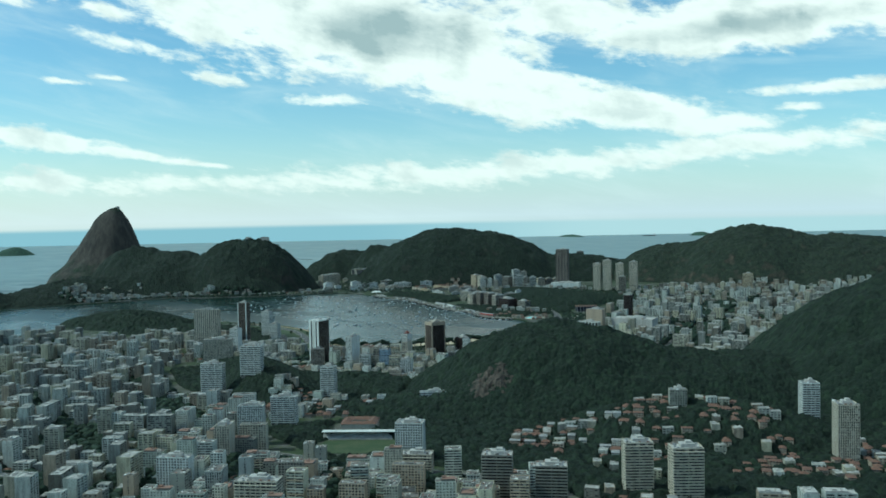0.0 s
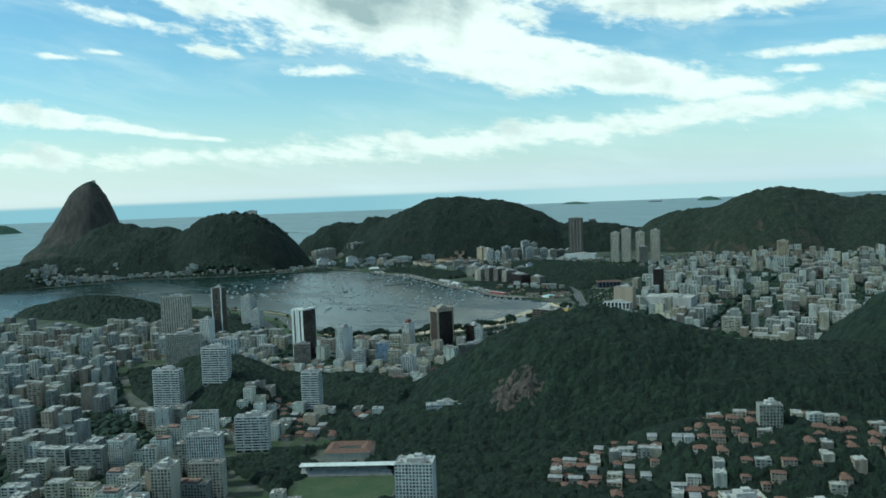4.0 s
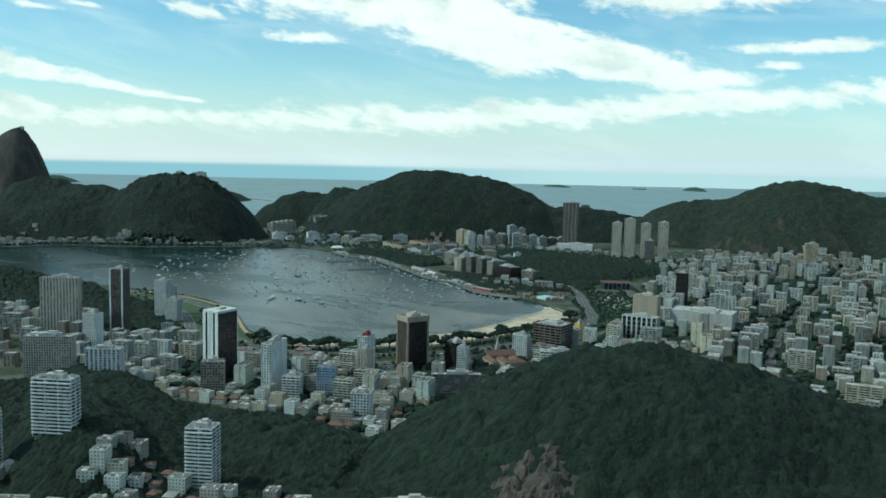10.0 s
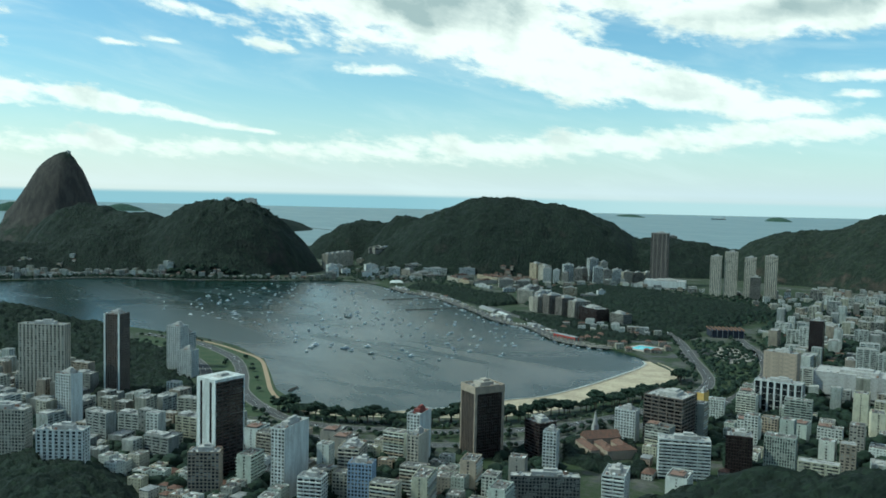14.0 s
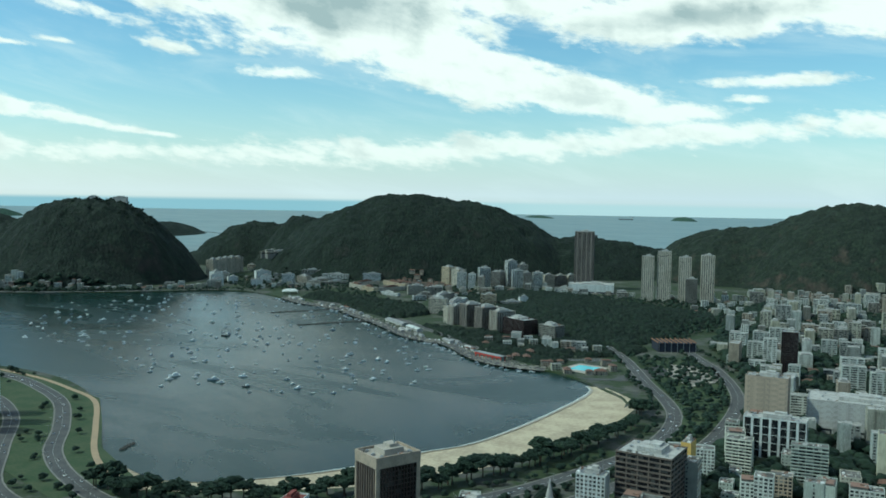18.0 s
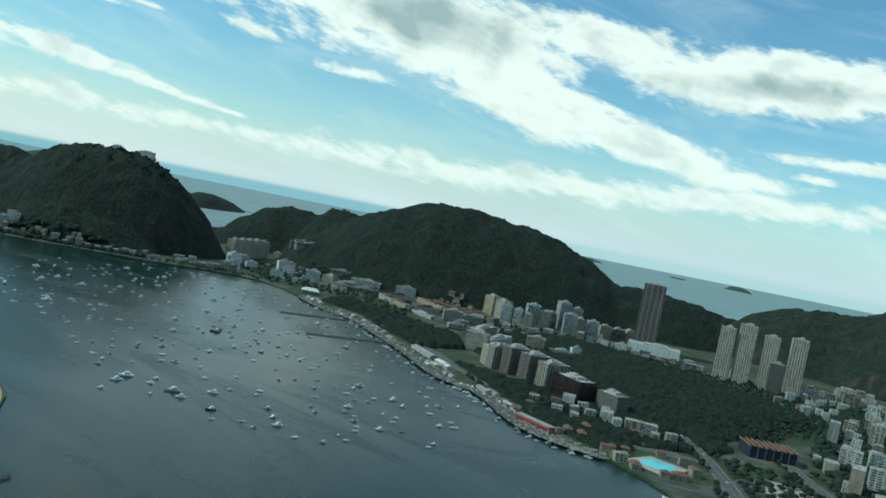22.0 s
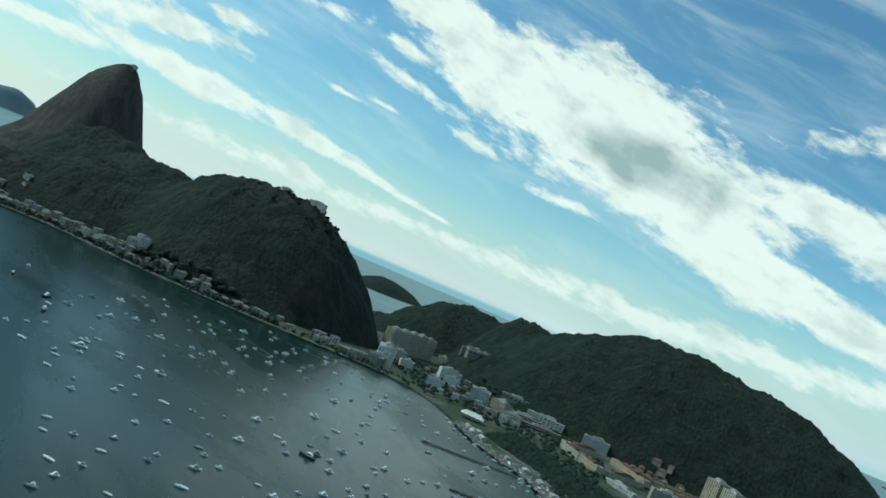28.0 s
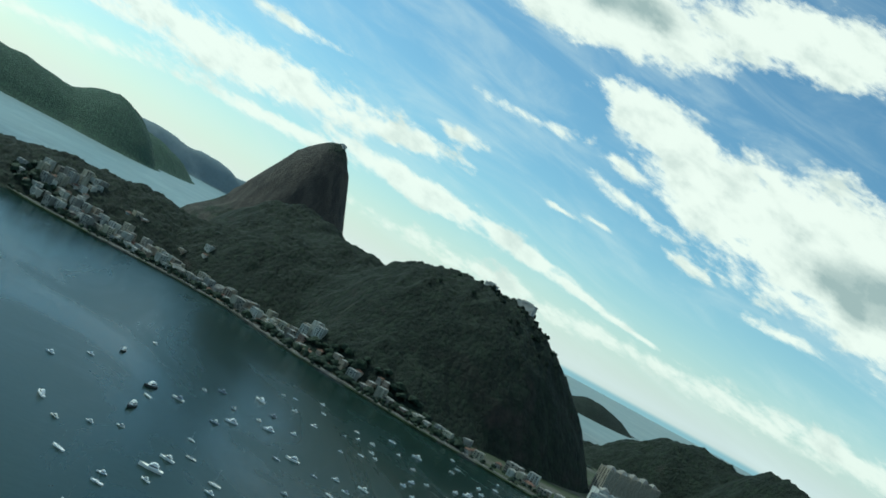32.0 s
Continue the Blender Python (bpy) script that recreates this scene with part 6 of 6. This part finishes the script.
def grove(name, poly, size, tall, label):
    """Closed woodland on low ground: one leafy roof of bulging crowns, with gaps for what stands there."""
    cell = 3.6
    x0, x1, y0, y1 = min(p_[0] for p_ in poly), max(p_[0] for p_ in poly), min(p_[1] for p_ in poly), max(p_[1] for p_ in poly)
    nx, ny = int((x1 - x0) / cell) + 3, int((y1 - y0) / cell) + 3
    V, F, at = [], [], {}
    for j in range(ny):
        for i in range(nx):
            x, y = x0 + (i - 1) * cell, y0 + (j - 1) * cell
            if not inside(x, y, poly):
                continue
            v = Vector((x, y, 0))
            rim = not all(inside(x + u * 5.5, y + w * 5.5, poly) for u, w in ((1, 0), (-1, 0), (0, 1), (0, -1)))
            open_ = rim or (int(x // 4), int(y // 4)) in VERGE or not free(x, y, 1.5) or noise.noise(v / 26) + 0.5 * noise.noise(v / 9) < -0.55
            near = noise.voronoi(v / size)[0][0]
            h = -1.0 if open_ else tall * (0.3 + 0.75 * max(0.0, 1.0 - 1.6 * near * near) + 0.3 * noise.noise(v / (size * 0.5)) + 0.35 * noise.noise(v / 28))
            at[i, j] = len(V)
            V.append((x + 0.8 * noise.noise(v / 3), y + 0.8 * noise.noise(v / 3 + Vector((5, 0, 0))), rise(x, y) + h))
    for (i, j), k in at.items():
        q = [at.get(c) for c in ((i, j), (i + 1, j), (i + 1, j + 1), (i, j + 1))]
        if None not in q:
            F.append(tuple(q))
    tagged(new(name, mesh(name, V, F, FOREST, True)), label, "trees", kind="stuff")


for poly, gap, size in GROVES:
    if gap < 12.5:
        grove("woodland", poly, size * 2.0, size * 2.0, "closed dark green woodland with uneven crowns")
        continue
    xs, ys = [p_[0] for p_ in poly], [p_[1] for p_ in poly]
    y = min(ys)
    while y < max(ys):
        x = min(xs)
        while x < max(xs):
            px, py = x + rng.uniform(-0.5, 0.5) * gap, y + rng.uniform(-0.5, 0.5) * gap
            x += gap
            if inside(px, py, poly) and free(px, py, 1.0) and not any(near_line(px, py, line) < half + 5 for _, line, half in ROADS[:5]):
                r = max(size, gap * 0.72 if gap < 14 else size) * rng.uniform(0.7, 1.25)
                spots.append((px, py, rise(px, py) + size * rng.uniform(0.7, 1.05), r, r * rng.uniform(0.55, 0.85)))
        y += gap
# Trees along the kerbs.
for _, line, half in ROADS[:2] + ROADS[4:5]:
    for (ax, ay), (bx, by) in zip(line, line[1:]):
        l = math.hypot(bx - ax, by - ay)
        for i in range(int(l / 8)):
            for s in (-1, 1):
                if rng.random() < (0.16 if -70 < ax < 420 and ay > 800 else 0.75):
                    o = s * (half + rng.uniform(4, 16))
                    x, y = ax + (bx - ax) * i * 8 / l - (by - ay) / l * o, ay + (by - ay) * i * 8 / l + (bx - ax) / l * o
                    r = rng.uniform(3, 5)
                    if (int(x // 4), int(y // 4)) not in VERGE and free(x, y, 1):
                        spots.append((x, y, 2.6 + r * 0.9, r, r * rng.uniform(0.65, 0.95)))
wood("city_trees", spots, MID_CLUMPS, LEAF2, "green broadleaf trees along streets and parks")


# Single trees behind the beach.
def tree_kind(seed, height, spread):
    rng = random.Random(seed)
    V, F = [], []
    ring(V, F, 0.45, 0.3, -0.5, height * 0.45, 8)
    for k in range(5):
        a, r = k * 1.256 + rng.uniform(-0.3, 0.3), spread * 0.55
        k0 = len(V)
        ring(V, F, 0.2, 0.07, height * 0.4, height * 0.75, 5)
        for q in range(k0 + 5, k0 + 10):
            V[q] = (V[q][0] + r * math.cos(a), V[q][1] + r * math.sin(a), V[q][2])
    trunk = mesh("trunk", V, F, BARK)
    V, F = [], []
    for k in range(46):
        a, q = rng.uniform(0, 6.28), math.sqrt(rng.random())
        x, y = spread * q * math.cos(a), spread * q * math.sin(a)
        z = height * (0.62 + 0.36 * rng.random() * (1 - 0.6 * q * q))
        v, f = CLUMPS[rng.randrange(6)]
        r = rng.uniform(0.2, 0.34) * spread
        F += [tuple(int(i) + len(V) for i in t) for t in f]
        V += [(x + r * a_, y + r * b_, z + 0.75 * r * c_) for a_, b_, c_ in v]
    return trunk, mesh("crown", V, F, LEAF2)


TREES = [tree_kind(k, 9 + k, 5.0 + 0.5 * k) for k in range(4)]


def put_tree(x, y, k, big, turn):
    ob = new("tree", TREES[k][0])
    ob.matrix_basis = spot(x, y, 2.6, turn, big)
    tagged(ob, "round leafy almond tree beside the beach road", "tree", "trees behind the beach")
    part("crown", TREES[k][1], ob)


line = spline([(-60, 1018), (-121, 1012), (-190, 970), (-245, 915), (-296, 855), (-326, 780), (-345, 700), (-358, 640), (-362, 560), (-345, 470)], 9)
for i, (x, y) in enumerate(line):
    if rng.random() < 0.95:
        put_tree(x + rng.uniform(-6, 6), y + rng.uniform(-6, 6), rng.randrange(4), rng.uniform(1.2, 2.0), rng.uniform(0, 360))

# Quarry scar on the near hill.
V, F = [], []
n1, n2 = 40, 38
for j in range(n2):
    for i in range(n1):
        u, v = (i / (n1 - 1) - 0.5) * 86, (j / (n2 - 1) - 0.5) * 84
        x, y = -783 + u * 0.86 - v * 0.5, 1397 + u * 0.5 + v * 0.86
        edge = 1 - (abs(u) / 38) ** 2 - (abs(v) / 36) ** 2 + 0.8 * noise.noise(Vector((x / 9, y / 9, 4)))
        ledge = 5.0 * math.floor(1.6 * noise.noise(Vector((x / 16, y / 30, 8))) + 0.9 * noise.noise(Vector((x / 6, y / 6, 3)))) 
        h = swell(x, y, HILLS["near_hill"])
        V.append((x, y, 2.6 + h + rough_at(x, y, h) + min(7.5, 9 * edge) + 0.55 * ledge + 1.2 * noise.noise(Vector((x / 4, y / 4, 0)))))
F = [(j * n1 + i, j * n1 + i + 1, (j + 1) * n1 + i + 1, (j + 1) * n1 + i) for j in range(n2 - 1) for i in range(n1 - 1)]
tagged(new("rock_scar", mesh("rock_scar", V, F, SCAR)), "bare brown quarried rock face in the wooded hill", "rock", kind="structure")

# ---- boats ----
def loft(sections):
    """Rings of equal length joined into a skin."""
    V, F = [], []
    n = len(sections[0])
    for s_ in sections:
        V += s_
    for k in range(len(sections) - 1):
        for i in range(n - 1):
            a = k * n + i
            F.append((a, a + 1, a + n + 1, a + n))
    return V, F


def boat_kind(length, beam, high, cabin, mast):
    secs = []
    for k in range(9):
        t = k / 8
        w = beam / 2 * (0.82 + 0.18 * math.sin(t * 3.0)) * (1 - max(0, (t - 0.45) / 0.55) ** 2.2)
        sheer = high * (0.85 + 0.45 * t * t)
        x = (t - 0.5) * length
        secs.append([(x, -w, sheer), (x, -w * 0.8, 0.1), (x, 0, -0.5), (x, w * 0.8, 0.1), (x, w, sheer), (x, w * 0.85, sheer - 0.12), (x, 0, sheer - 0.1), (x, -w * 0.85, sheer - 0.12), (x, -w, sheer)])
    V, F = loft(secs)
    F.append(tuple(range(8)))
    hull = mesh("hull", V, F, HULL)
    V, F = [], []
    if cabin:
        L = length
        for x0, x1, z0, z1, k in ((-0.28 * L, 0.14 * L, high * 0.8, high + cabin, 0.36), (-0.2 * L, 0.04 * L, high + cabin, high + cabin * 1.6, 0.28)):
            k0 = len(V)
            box(V, F, x0, x1, -beam * k, beam * k, z0, z1, "d")
            for q in (5, 6):
                V[k0 + q] = (V[k0 + q][0] - 0.06 * L, V[k0 + q][1] * 0.9, V[k0 + q][2])
    else:
        box(V, F, -0.1 * length, 0.18 * length, -beam * 0.22, beam * 0.22, high * 0.8, high + 0.45, "d")
    top = mesh("cabin", V, F, HULL)
    pole = None
    if mast:
        V, F = [], []
        ring(V, F, 0.16, 0.08, high * 0.6, mast, 6, 0.06 * length, 0)
        box(V, F, -0.34 * length, 0.06 * length, -0.12, 0.12, high + 1.0, high + 1.3)
        pole = mesh("mast", V, F, STEEL)
    V, F = [], []
    if cabin:
        box(V, F, -0.24 * length, 0.1 * length, -beam * 0.365, beam * 0.365, high + cabin * 0.35, high + cabin * 0.75)
    glass = mesh("windows", V, F, DARKGLASS) if V else None
    return hull, top, pole, glass


BOATS = [boat_kind(10, 3.4, 1.4, 1.6, 0), boat_kind(12, 3.6, 1.5, 0, 15), boat_kind(8, 2.7, 1.1, 1.2, 0), boat_kind(15, 4.4, 1.9, 2.0, 0), boat_kind(9, 3.0, 1.2, 0, 12), boat_kind(22, 6.2, 2.6, 2.6, 8)]


def put_boat(k, x, y, turn, big=1.0, dark=False, ashore=False):
    hull, top, pole, glass = BOATS[k]
    ob = new("motor_boat" if pole is None or k == 5 else "sailing_boat", hull if not dark else DARK_HULLS[k])
    ob.matrix_basis = spot(x, y, 3.05 if ashore else 0.05, turn, big * 0.74)
    tagged(ob, "white motor boat hauled out on the yacht yard" if ashore else ("dark-hulled" if dark else "white") + (" motor boat at its mooring" if pole is None or k == 5 else " sailing boat with a bare mast at its mooring"), "boat", "moored boats")
    cabin = part("cabin", top, ob)
    if pole:
        part("mast", pole, ob)
    if glass:
        part("window_band", glass, ob)


DARK_HULLS = {}
for k in (3, 5):
    me = BOATS[k][0].copy()
    me.materials.clear()
    me.materials.append(DARKHULL)
    DARK_HULLS[k] = me
MOORING = [(1066, 361), (1138, 120), (973, -70), (880, -60), (700, 10), (526, 30), (330, 150), (143, 250), (-20, 370), (-49, 548), (-15, 625), (68, 645), (110, 700), (247, 690), (330, 700), (551, 640), (720, 610), (900, 500)]
rng = random.Random(3)
moored = []
YACHTS = ((206, 654, 5, 60, False), (139, 656, 3, 70, True), (184, 660, 3, 50, False), (475, 388, 5, 40, True), (480, 459, 3, 75, False), (555, 402, 3, 80, False), (664, 548, 5, 75, False), (693, 534, 3, 60, False), (779, 554, 5, 150, True), (854, 533, 5, 130, True), (851, 508, 3, 60, False), (935, 553, 3, 150, True), (727, 620, 3, 20, False), (268, 670, 5, 65, False))
BUOYS = ((835, 617), (879, 584), (1022, 514), (710, 587), (613, 584), (660, 508), (940, 452), (918, 474), (971, 404), (895, 448), (847, 459), (1051, 342), (872, 417), (807, 409), (894, 385), (801, 368), (921, 300), (520, 595), (469, 558), (408, 384), (487, 286), (393, 609), (338, 655), (362, 631), (440, 634), (403, 513), (562, 539), (639, 472), (650, 373), (622, 291), (192, 612), (229, 723), (252, 642), (381, 452), (412, 339), (226, 486), (328, 395), (281, 364), (375, 211), (242, 303), (217, 428), (78, 621), (19, 583), (77, 461), (187, 464))
for x, y, k, turn, dark in YACHTS:
    put_boat(k, x, y, turn, 1.0, dark)
    moored.append((x, y))
for x, y in BUOYS:
    put_boat(rng.choice((0, 0, 2, 2, 2, 4, 3)), x, y, 65 + rng.uniform(-30, 30), rng.uniform(0.9, 1.2))
    moored.append((x, y))
tries = 0
while len(moored) < 300 and tries < 6000:
    tries += 1
    x, y = rng.uniform(-60, 1140), rng.uniform(-80, 720)
    crowd = noise.noise(Vector((x / 170, y / 170, 5)))
    if not inside(x, y, MOORING) or rng.random() > 0.7 + 0.6 * crowd or any(math.hypot(x - a, y - b_) < 15 for a, b_ in moored):
        continue
    moored.append((x, y))
    put_boat(rng.choice((0, 0, 1, 1, 2, 2, 2, 4, 4, 3)), x, y, 65 + rng.uniform(-28, 28), rng.uniform(0.85, 1.15))
# Boats packed along the yacht yards.
yard = spline([(-120, 322), (-60, 326), (10, 305), (120, 225), (215, 204), (350, 116), (470, 50), (570, -8), (690, -28), (800, -75)], 14)
V, F = ribbon([(x - 9, y - 13) for x, y in yard], 11, 3.0, 1.0)
tagged(new("quay", mesh("quay", V, F, ASPHALT)), "grey concrete apron of the yacht yards", "quay", kind="structure")
for i, (x, y) in enumerate(yard):
    if rng.random() < 0.6:
        put_boat(rng.choice((0, 1, 2, 0, 4)), x + rng.uniform(-5, 9), y + rng.uniform(-2, 12), 55 + rng.uniform(-14, 14), rng.uniform(0.8, 1.05))
        if 24 < i < 112 and rng.random() < 0.5:
            put_boat(rng.choice((0, 0, 2, 1)), x - rng.uniform(6, 22), y - rng.uniform(9, 24), 150 + rng.uniform(-20, 20), rng.uniform(0.7, 0.95), ashore=True)


# Cargo ship far out.
def cargo_ship(x, y, turn):
    root = empty("cargo_ship", spot(x, y, 0, turn))
    tagged(root, "long dark cargo ship at anchor far out at sea", "ship")
    L, B = 170, 26
    secs = []
    for k in range(9):
        t = k / 8
        w = B / 2 * (1 - max(0, (t - 0.75) / 0.25) ** 2)
        xx = (t - 0.5) * L
        secs.append([(xx, -w, 11), (xx, -w, -2), (xx, w, -2), (xx, w, 11), (xx, -w, 11)])
    V, F = loft(secs)
    F.append((0, 1, 2, 3))
    part("hull", mesh("ship_hull", V, F, DARKHULL), root)
    V, F = [], []
    box(V, F, -80, -62, -11, 11, 11, 27)
    part("deckhouse", mesh("deckhouse", V, F, WHITE), root)
    V, F = [], []
    box(V, F, -76, -70, -4, 4, 27, 33)
    part("funnel", mesh("funnel", V, F, DARKRED), root)
    for k in range(5):
        V, F = [], []
        box(V, F, -45 + k * 24, -42 + k * 24, -1, 1, 11, 22)
        part("crane", mesh("crane", V, F, WHITE), root)


cargo_ship(3290, -8390, 12)

# Yacht-yard sheds and the red quay.
def shed(x, y, w, d, hh, turn, mat, label):
    root = empty("shed", spot(x, y, 2.6, turn))
    tagged(root, label, "shed", "yacht yard sheds")
    V, F = [], []
    box(V, F, -w / 2, w / 2, -d / 2, d / 2, -1, hh, "d")
    part("wall", mesh("shed_wall", V, F, CONCRETE), root)
    rv = [(-w / 2 - 0.5, -d / 2 - 0.5, hh), (w / 2 + 0.5, -d / 2 - 0.5, hh), (w / 2 + 0.5, d / 2 + 0.5, hh), (-w / 2 - 0.5, d / 2 + 0.5, hh), (-w / 2 - 0.5, 0, hh + d * 0.16), (w / 2 + 0.5, 0, hh + d * 0.16)]
    part("roof", mesh("shed_roof", rv, [(0, 1, 5, 4), (2, 3, 4, 5), (1, 2, 5), (3, 0, 4), (3, 2, 1, 0)], mat), root)


shed(325, 72, 84, 17, 4, -29, TIN, "very long low yacht yard shed with a grey tin roof")
shed(255, 116, 30, 14, 5, -29, WHITE, "yacht yard hall with a white tent roof")
shed(232, 130, 16, 12, 5, -29, WHITE, "small hall with a white tent roof")
for i, (x, y) in enumerate(yard):
    if i > 26 and rng.random() < 0.27:
        shed(x - rng.uniform(14, 30), y - rng.uniform(20, 32), rng.uniform(9, 24), rng.uniform(6, 11), rng.uniform(2.8, 4.5), -31 + rng.uniform(-9, 9), rng.choice((TIN, TIN, TIN, TILE, CONCRETE, GREYWALL)), "low yacht yard shed with a weathered roof")
root = empty("red_quay_building", spot(-18, 282, 2.6, -15))
tagged(root, "long red open quay building on the water's edge", "building")
for k in range(7):
    for y0 in (-5, 4):
        V, F = [], []
        box(V, F, -30 + k * 9.6, -28.6 + k * 9.6, y0, y0 + 1, -5, 7)
        part("column", mesh("column", V, F, REDPAINT), root)
V, F = [], []
box(V, F, -31, 31, -6, 6, 7, 7.8)
part("roof", mesh("quay_roof", V, F, TIN), root, "weathered tin roof")
V, F = [], []
box(V, F, -30, 30, 5.2, 5.6, 4.6, 6.9)
part("fascia", mesh("fascia", V, F, REDPAINT), root, "red painted fascia board")
V, F = [], []
box(V, F, -29, 29, -3, 3, -1, 5.5)
part("hall", mesh("quay_hall", V, F, DULL), root)

# Dinghies, trailers, huts and parked cars crowding the yacht yards.
rng = random.Random(31)
V, F = [], []
for x, y in spline(yard, 5):
    for _ in range(1):
        a, b_ = x - rng.uniform(-2, 26), y - rng.uniform(-3, 34)
        t, l, w, h = radians(rng.uniform(-60, 60)), rng.uniform(0.8, 3.2), rng.uniform(0.5, 1.5), rng.uniform(0.5, 1.8)
        k = len(V)
        box(V, F, -l, l, -w, w, 2.8, 2.9 + h, "d")
        for q in range(k, len(V)):
            u, v, z = V[q]
            v *= 0.8 if z > 3 else 1.0
            V[q] = (a + u * math.cos(t) - v * math.sin(t), b_ + u * math.sin(t) + v * math.cos(t), z)
tagged(new("yard_clutter", mesh("yard_clutter", V, F, SHABBY)), "dinghies, trailers and huts crowding the yacht yards", "clutter", kind="stuff")

# Summit station and mast on the domes.
def station(x, y, z, w, label):
    root = empty("cable_station", spot(x, y, z, 30))
    tagged(root, label, "station")
    V, F = [], []
    box(V, F, -w / 2, w / 2, -6, 6, -14, 5)
    box(V, F, -w / 4, w / 4, -4, 4, 5, 8)
    part("hall", mesh("station_hall", V, F, CONCRETE), root)
    V, F = [], []
    box(V, F, -w / 2 - 0.6, w / 2 + 0.6, -6.6, 6.6, 5, 5.5)
    part("roof", mesh("station_roof", V, F, WHITE), root)


station(2313, 90, 392, 16, "small cable car station on the summit of the dome")
station(1480, -120, 235, 40, "pale cable car station among trees on the hill top")
station(1525, -62, 236, 24, "pale cable car station among trees on the hill top")


# Trees on the granite hill's top.
rng = random.Random(17)
spots = []
for k in range(130):
    x, y = rng.gauss(1500, 60), rng.gauss(-95, 50)
    h = swell(x, y, HILLS["urca_hill"])
    r = rng.uniform(2.5, 5.5)
    if h > 150 and math.hypot(x - 1480, y + 120) > 16:
        spots.append((x, y, 2.6 + h + rough_at(x, y, h) + 3 + r * 0.4, r, r * rng.uniform(0.8, 1.3)))
wood("summit_trees", spots, CLUMPS, FOREST, "dark trees on the hill top")

# Street lamps along the beach road.
V, F = [], []
ring(V, F, 0.14, 0.08, -0.2, 11, 6)
LAMP_POLE = mesh("lamp_pole", V, F, STEEL)
V, F = [], []
box(V, F, -2.2, 2.2, -0.06, 0.06, 10.9, 11.05)
LAMP_ARM = mesh("lamp_arm", V, F, STEEL)
V, F = [], []
box(V, F, -0.45, 0.45, -0.16, 0.16, 10.75, 10.9)
LAMP_HEAD = mesh("lamp_head", V, F, CONCRETE)
road = ROADS[0][1]
for i in range(18, len(road) - 20, 2):
    (ax, ay), (bx, by) = road[i], road[i + 1]
    a = math.degrees(math.atan2(by - ay, bx - ax))
    l = math.hypot(bx - ax, by - ay)
    lamp = new("street_lamp", LAMP_POLE)
    lamp.matrix_basis = spot(ax - (by - ay) / l * 9.5, ay + (bx - ax) / l * 9.5, 2.9, a + 90)
    tagged(lamp, "tall galvanised street lamp with two heads", "street lamp", "street lamps on the beach road")
    arm = part("arm", LAMP_ARM, lamp)
    for x in (-2.2, 2.2):
        part("lamp_head", LAMP_HEAD, arm).location = (x * S, 0, 0)


# Cars on the shore roads.
def car_kind(seed):
    V, F = [], []
    box(V, F, -2.1, 2.1, -0.85, 0.85, 0.35, 0.95, "d")
    return mesh("car_body", V, F, HULL)


CAR_BODY = car_kind(0)
V, F = [], []
box(V, F, -1.3, 0.9, -0.75, 0.75, 0.95, 1.5, "d")
for q in (4, 5, 6, 7):
    V[q] = (V[q][0] * 0.75, V[q][1] * 0.85, V[q][2])
CAR_TOP = mesh("car_cabin", V, F, DARKGLASS)
V, F = [], []
ring(V, F, 0.32, 0.32, -0.12, 0.12, 8)
F.append((7, 6, 5, 4, 3, 2, 1, 0))
CAR_WHEEL = mesh("car_wheel", V, F, BLACK)
for _, line, half in ROADS[:2]:
    for i in range(len(line) - 1):
        if rng.random() < 0.42:
            (ax, ay), (bx, by) = line[i], line[i + 1]
            a = math.degrees(math.atan2(by - ay, bx - ax))
            lane = rng.choice((-1, 1)) * half * rng.choice((0.3, 0.65))
            t = rng.random()
            ob = new("car", CAR_BODY)
            ob.matrix_basis = spot(ax + (bx - ax) * t - lane * math.sin(radians(a)), ay + (by - ay) * t + lane * math.cos(radians(a)), 2.96, a)
            tagged(ob, "small pale car on the shore road", "car", "cars on the shore road")
            part("cabin", CAR_TOP, ob)
            for x in (-1.3, 1.3):
                for y in (-0.8, 0.8):
                    wheel = part("wheel", CAR_WHEEL, ob)
                    wheel.matrix_basis = pose(x * S, y * S, 0.32 * S, 90)
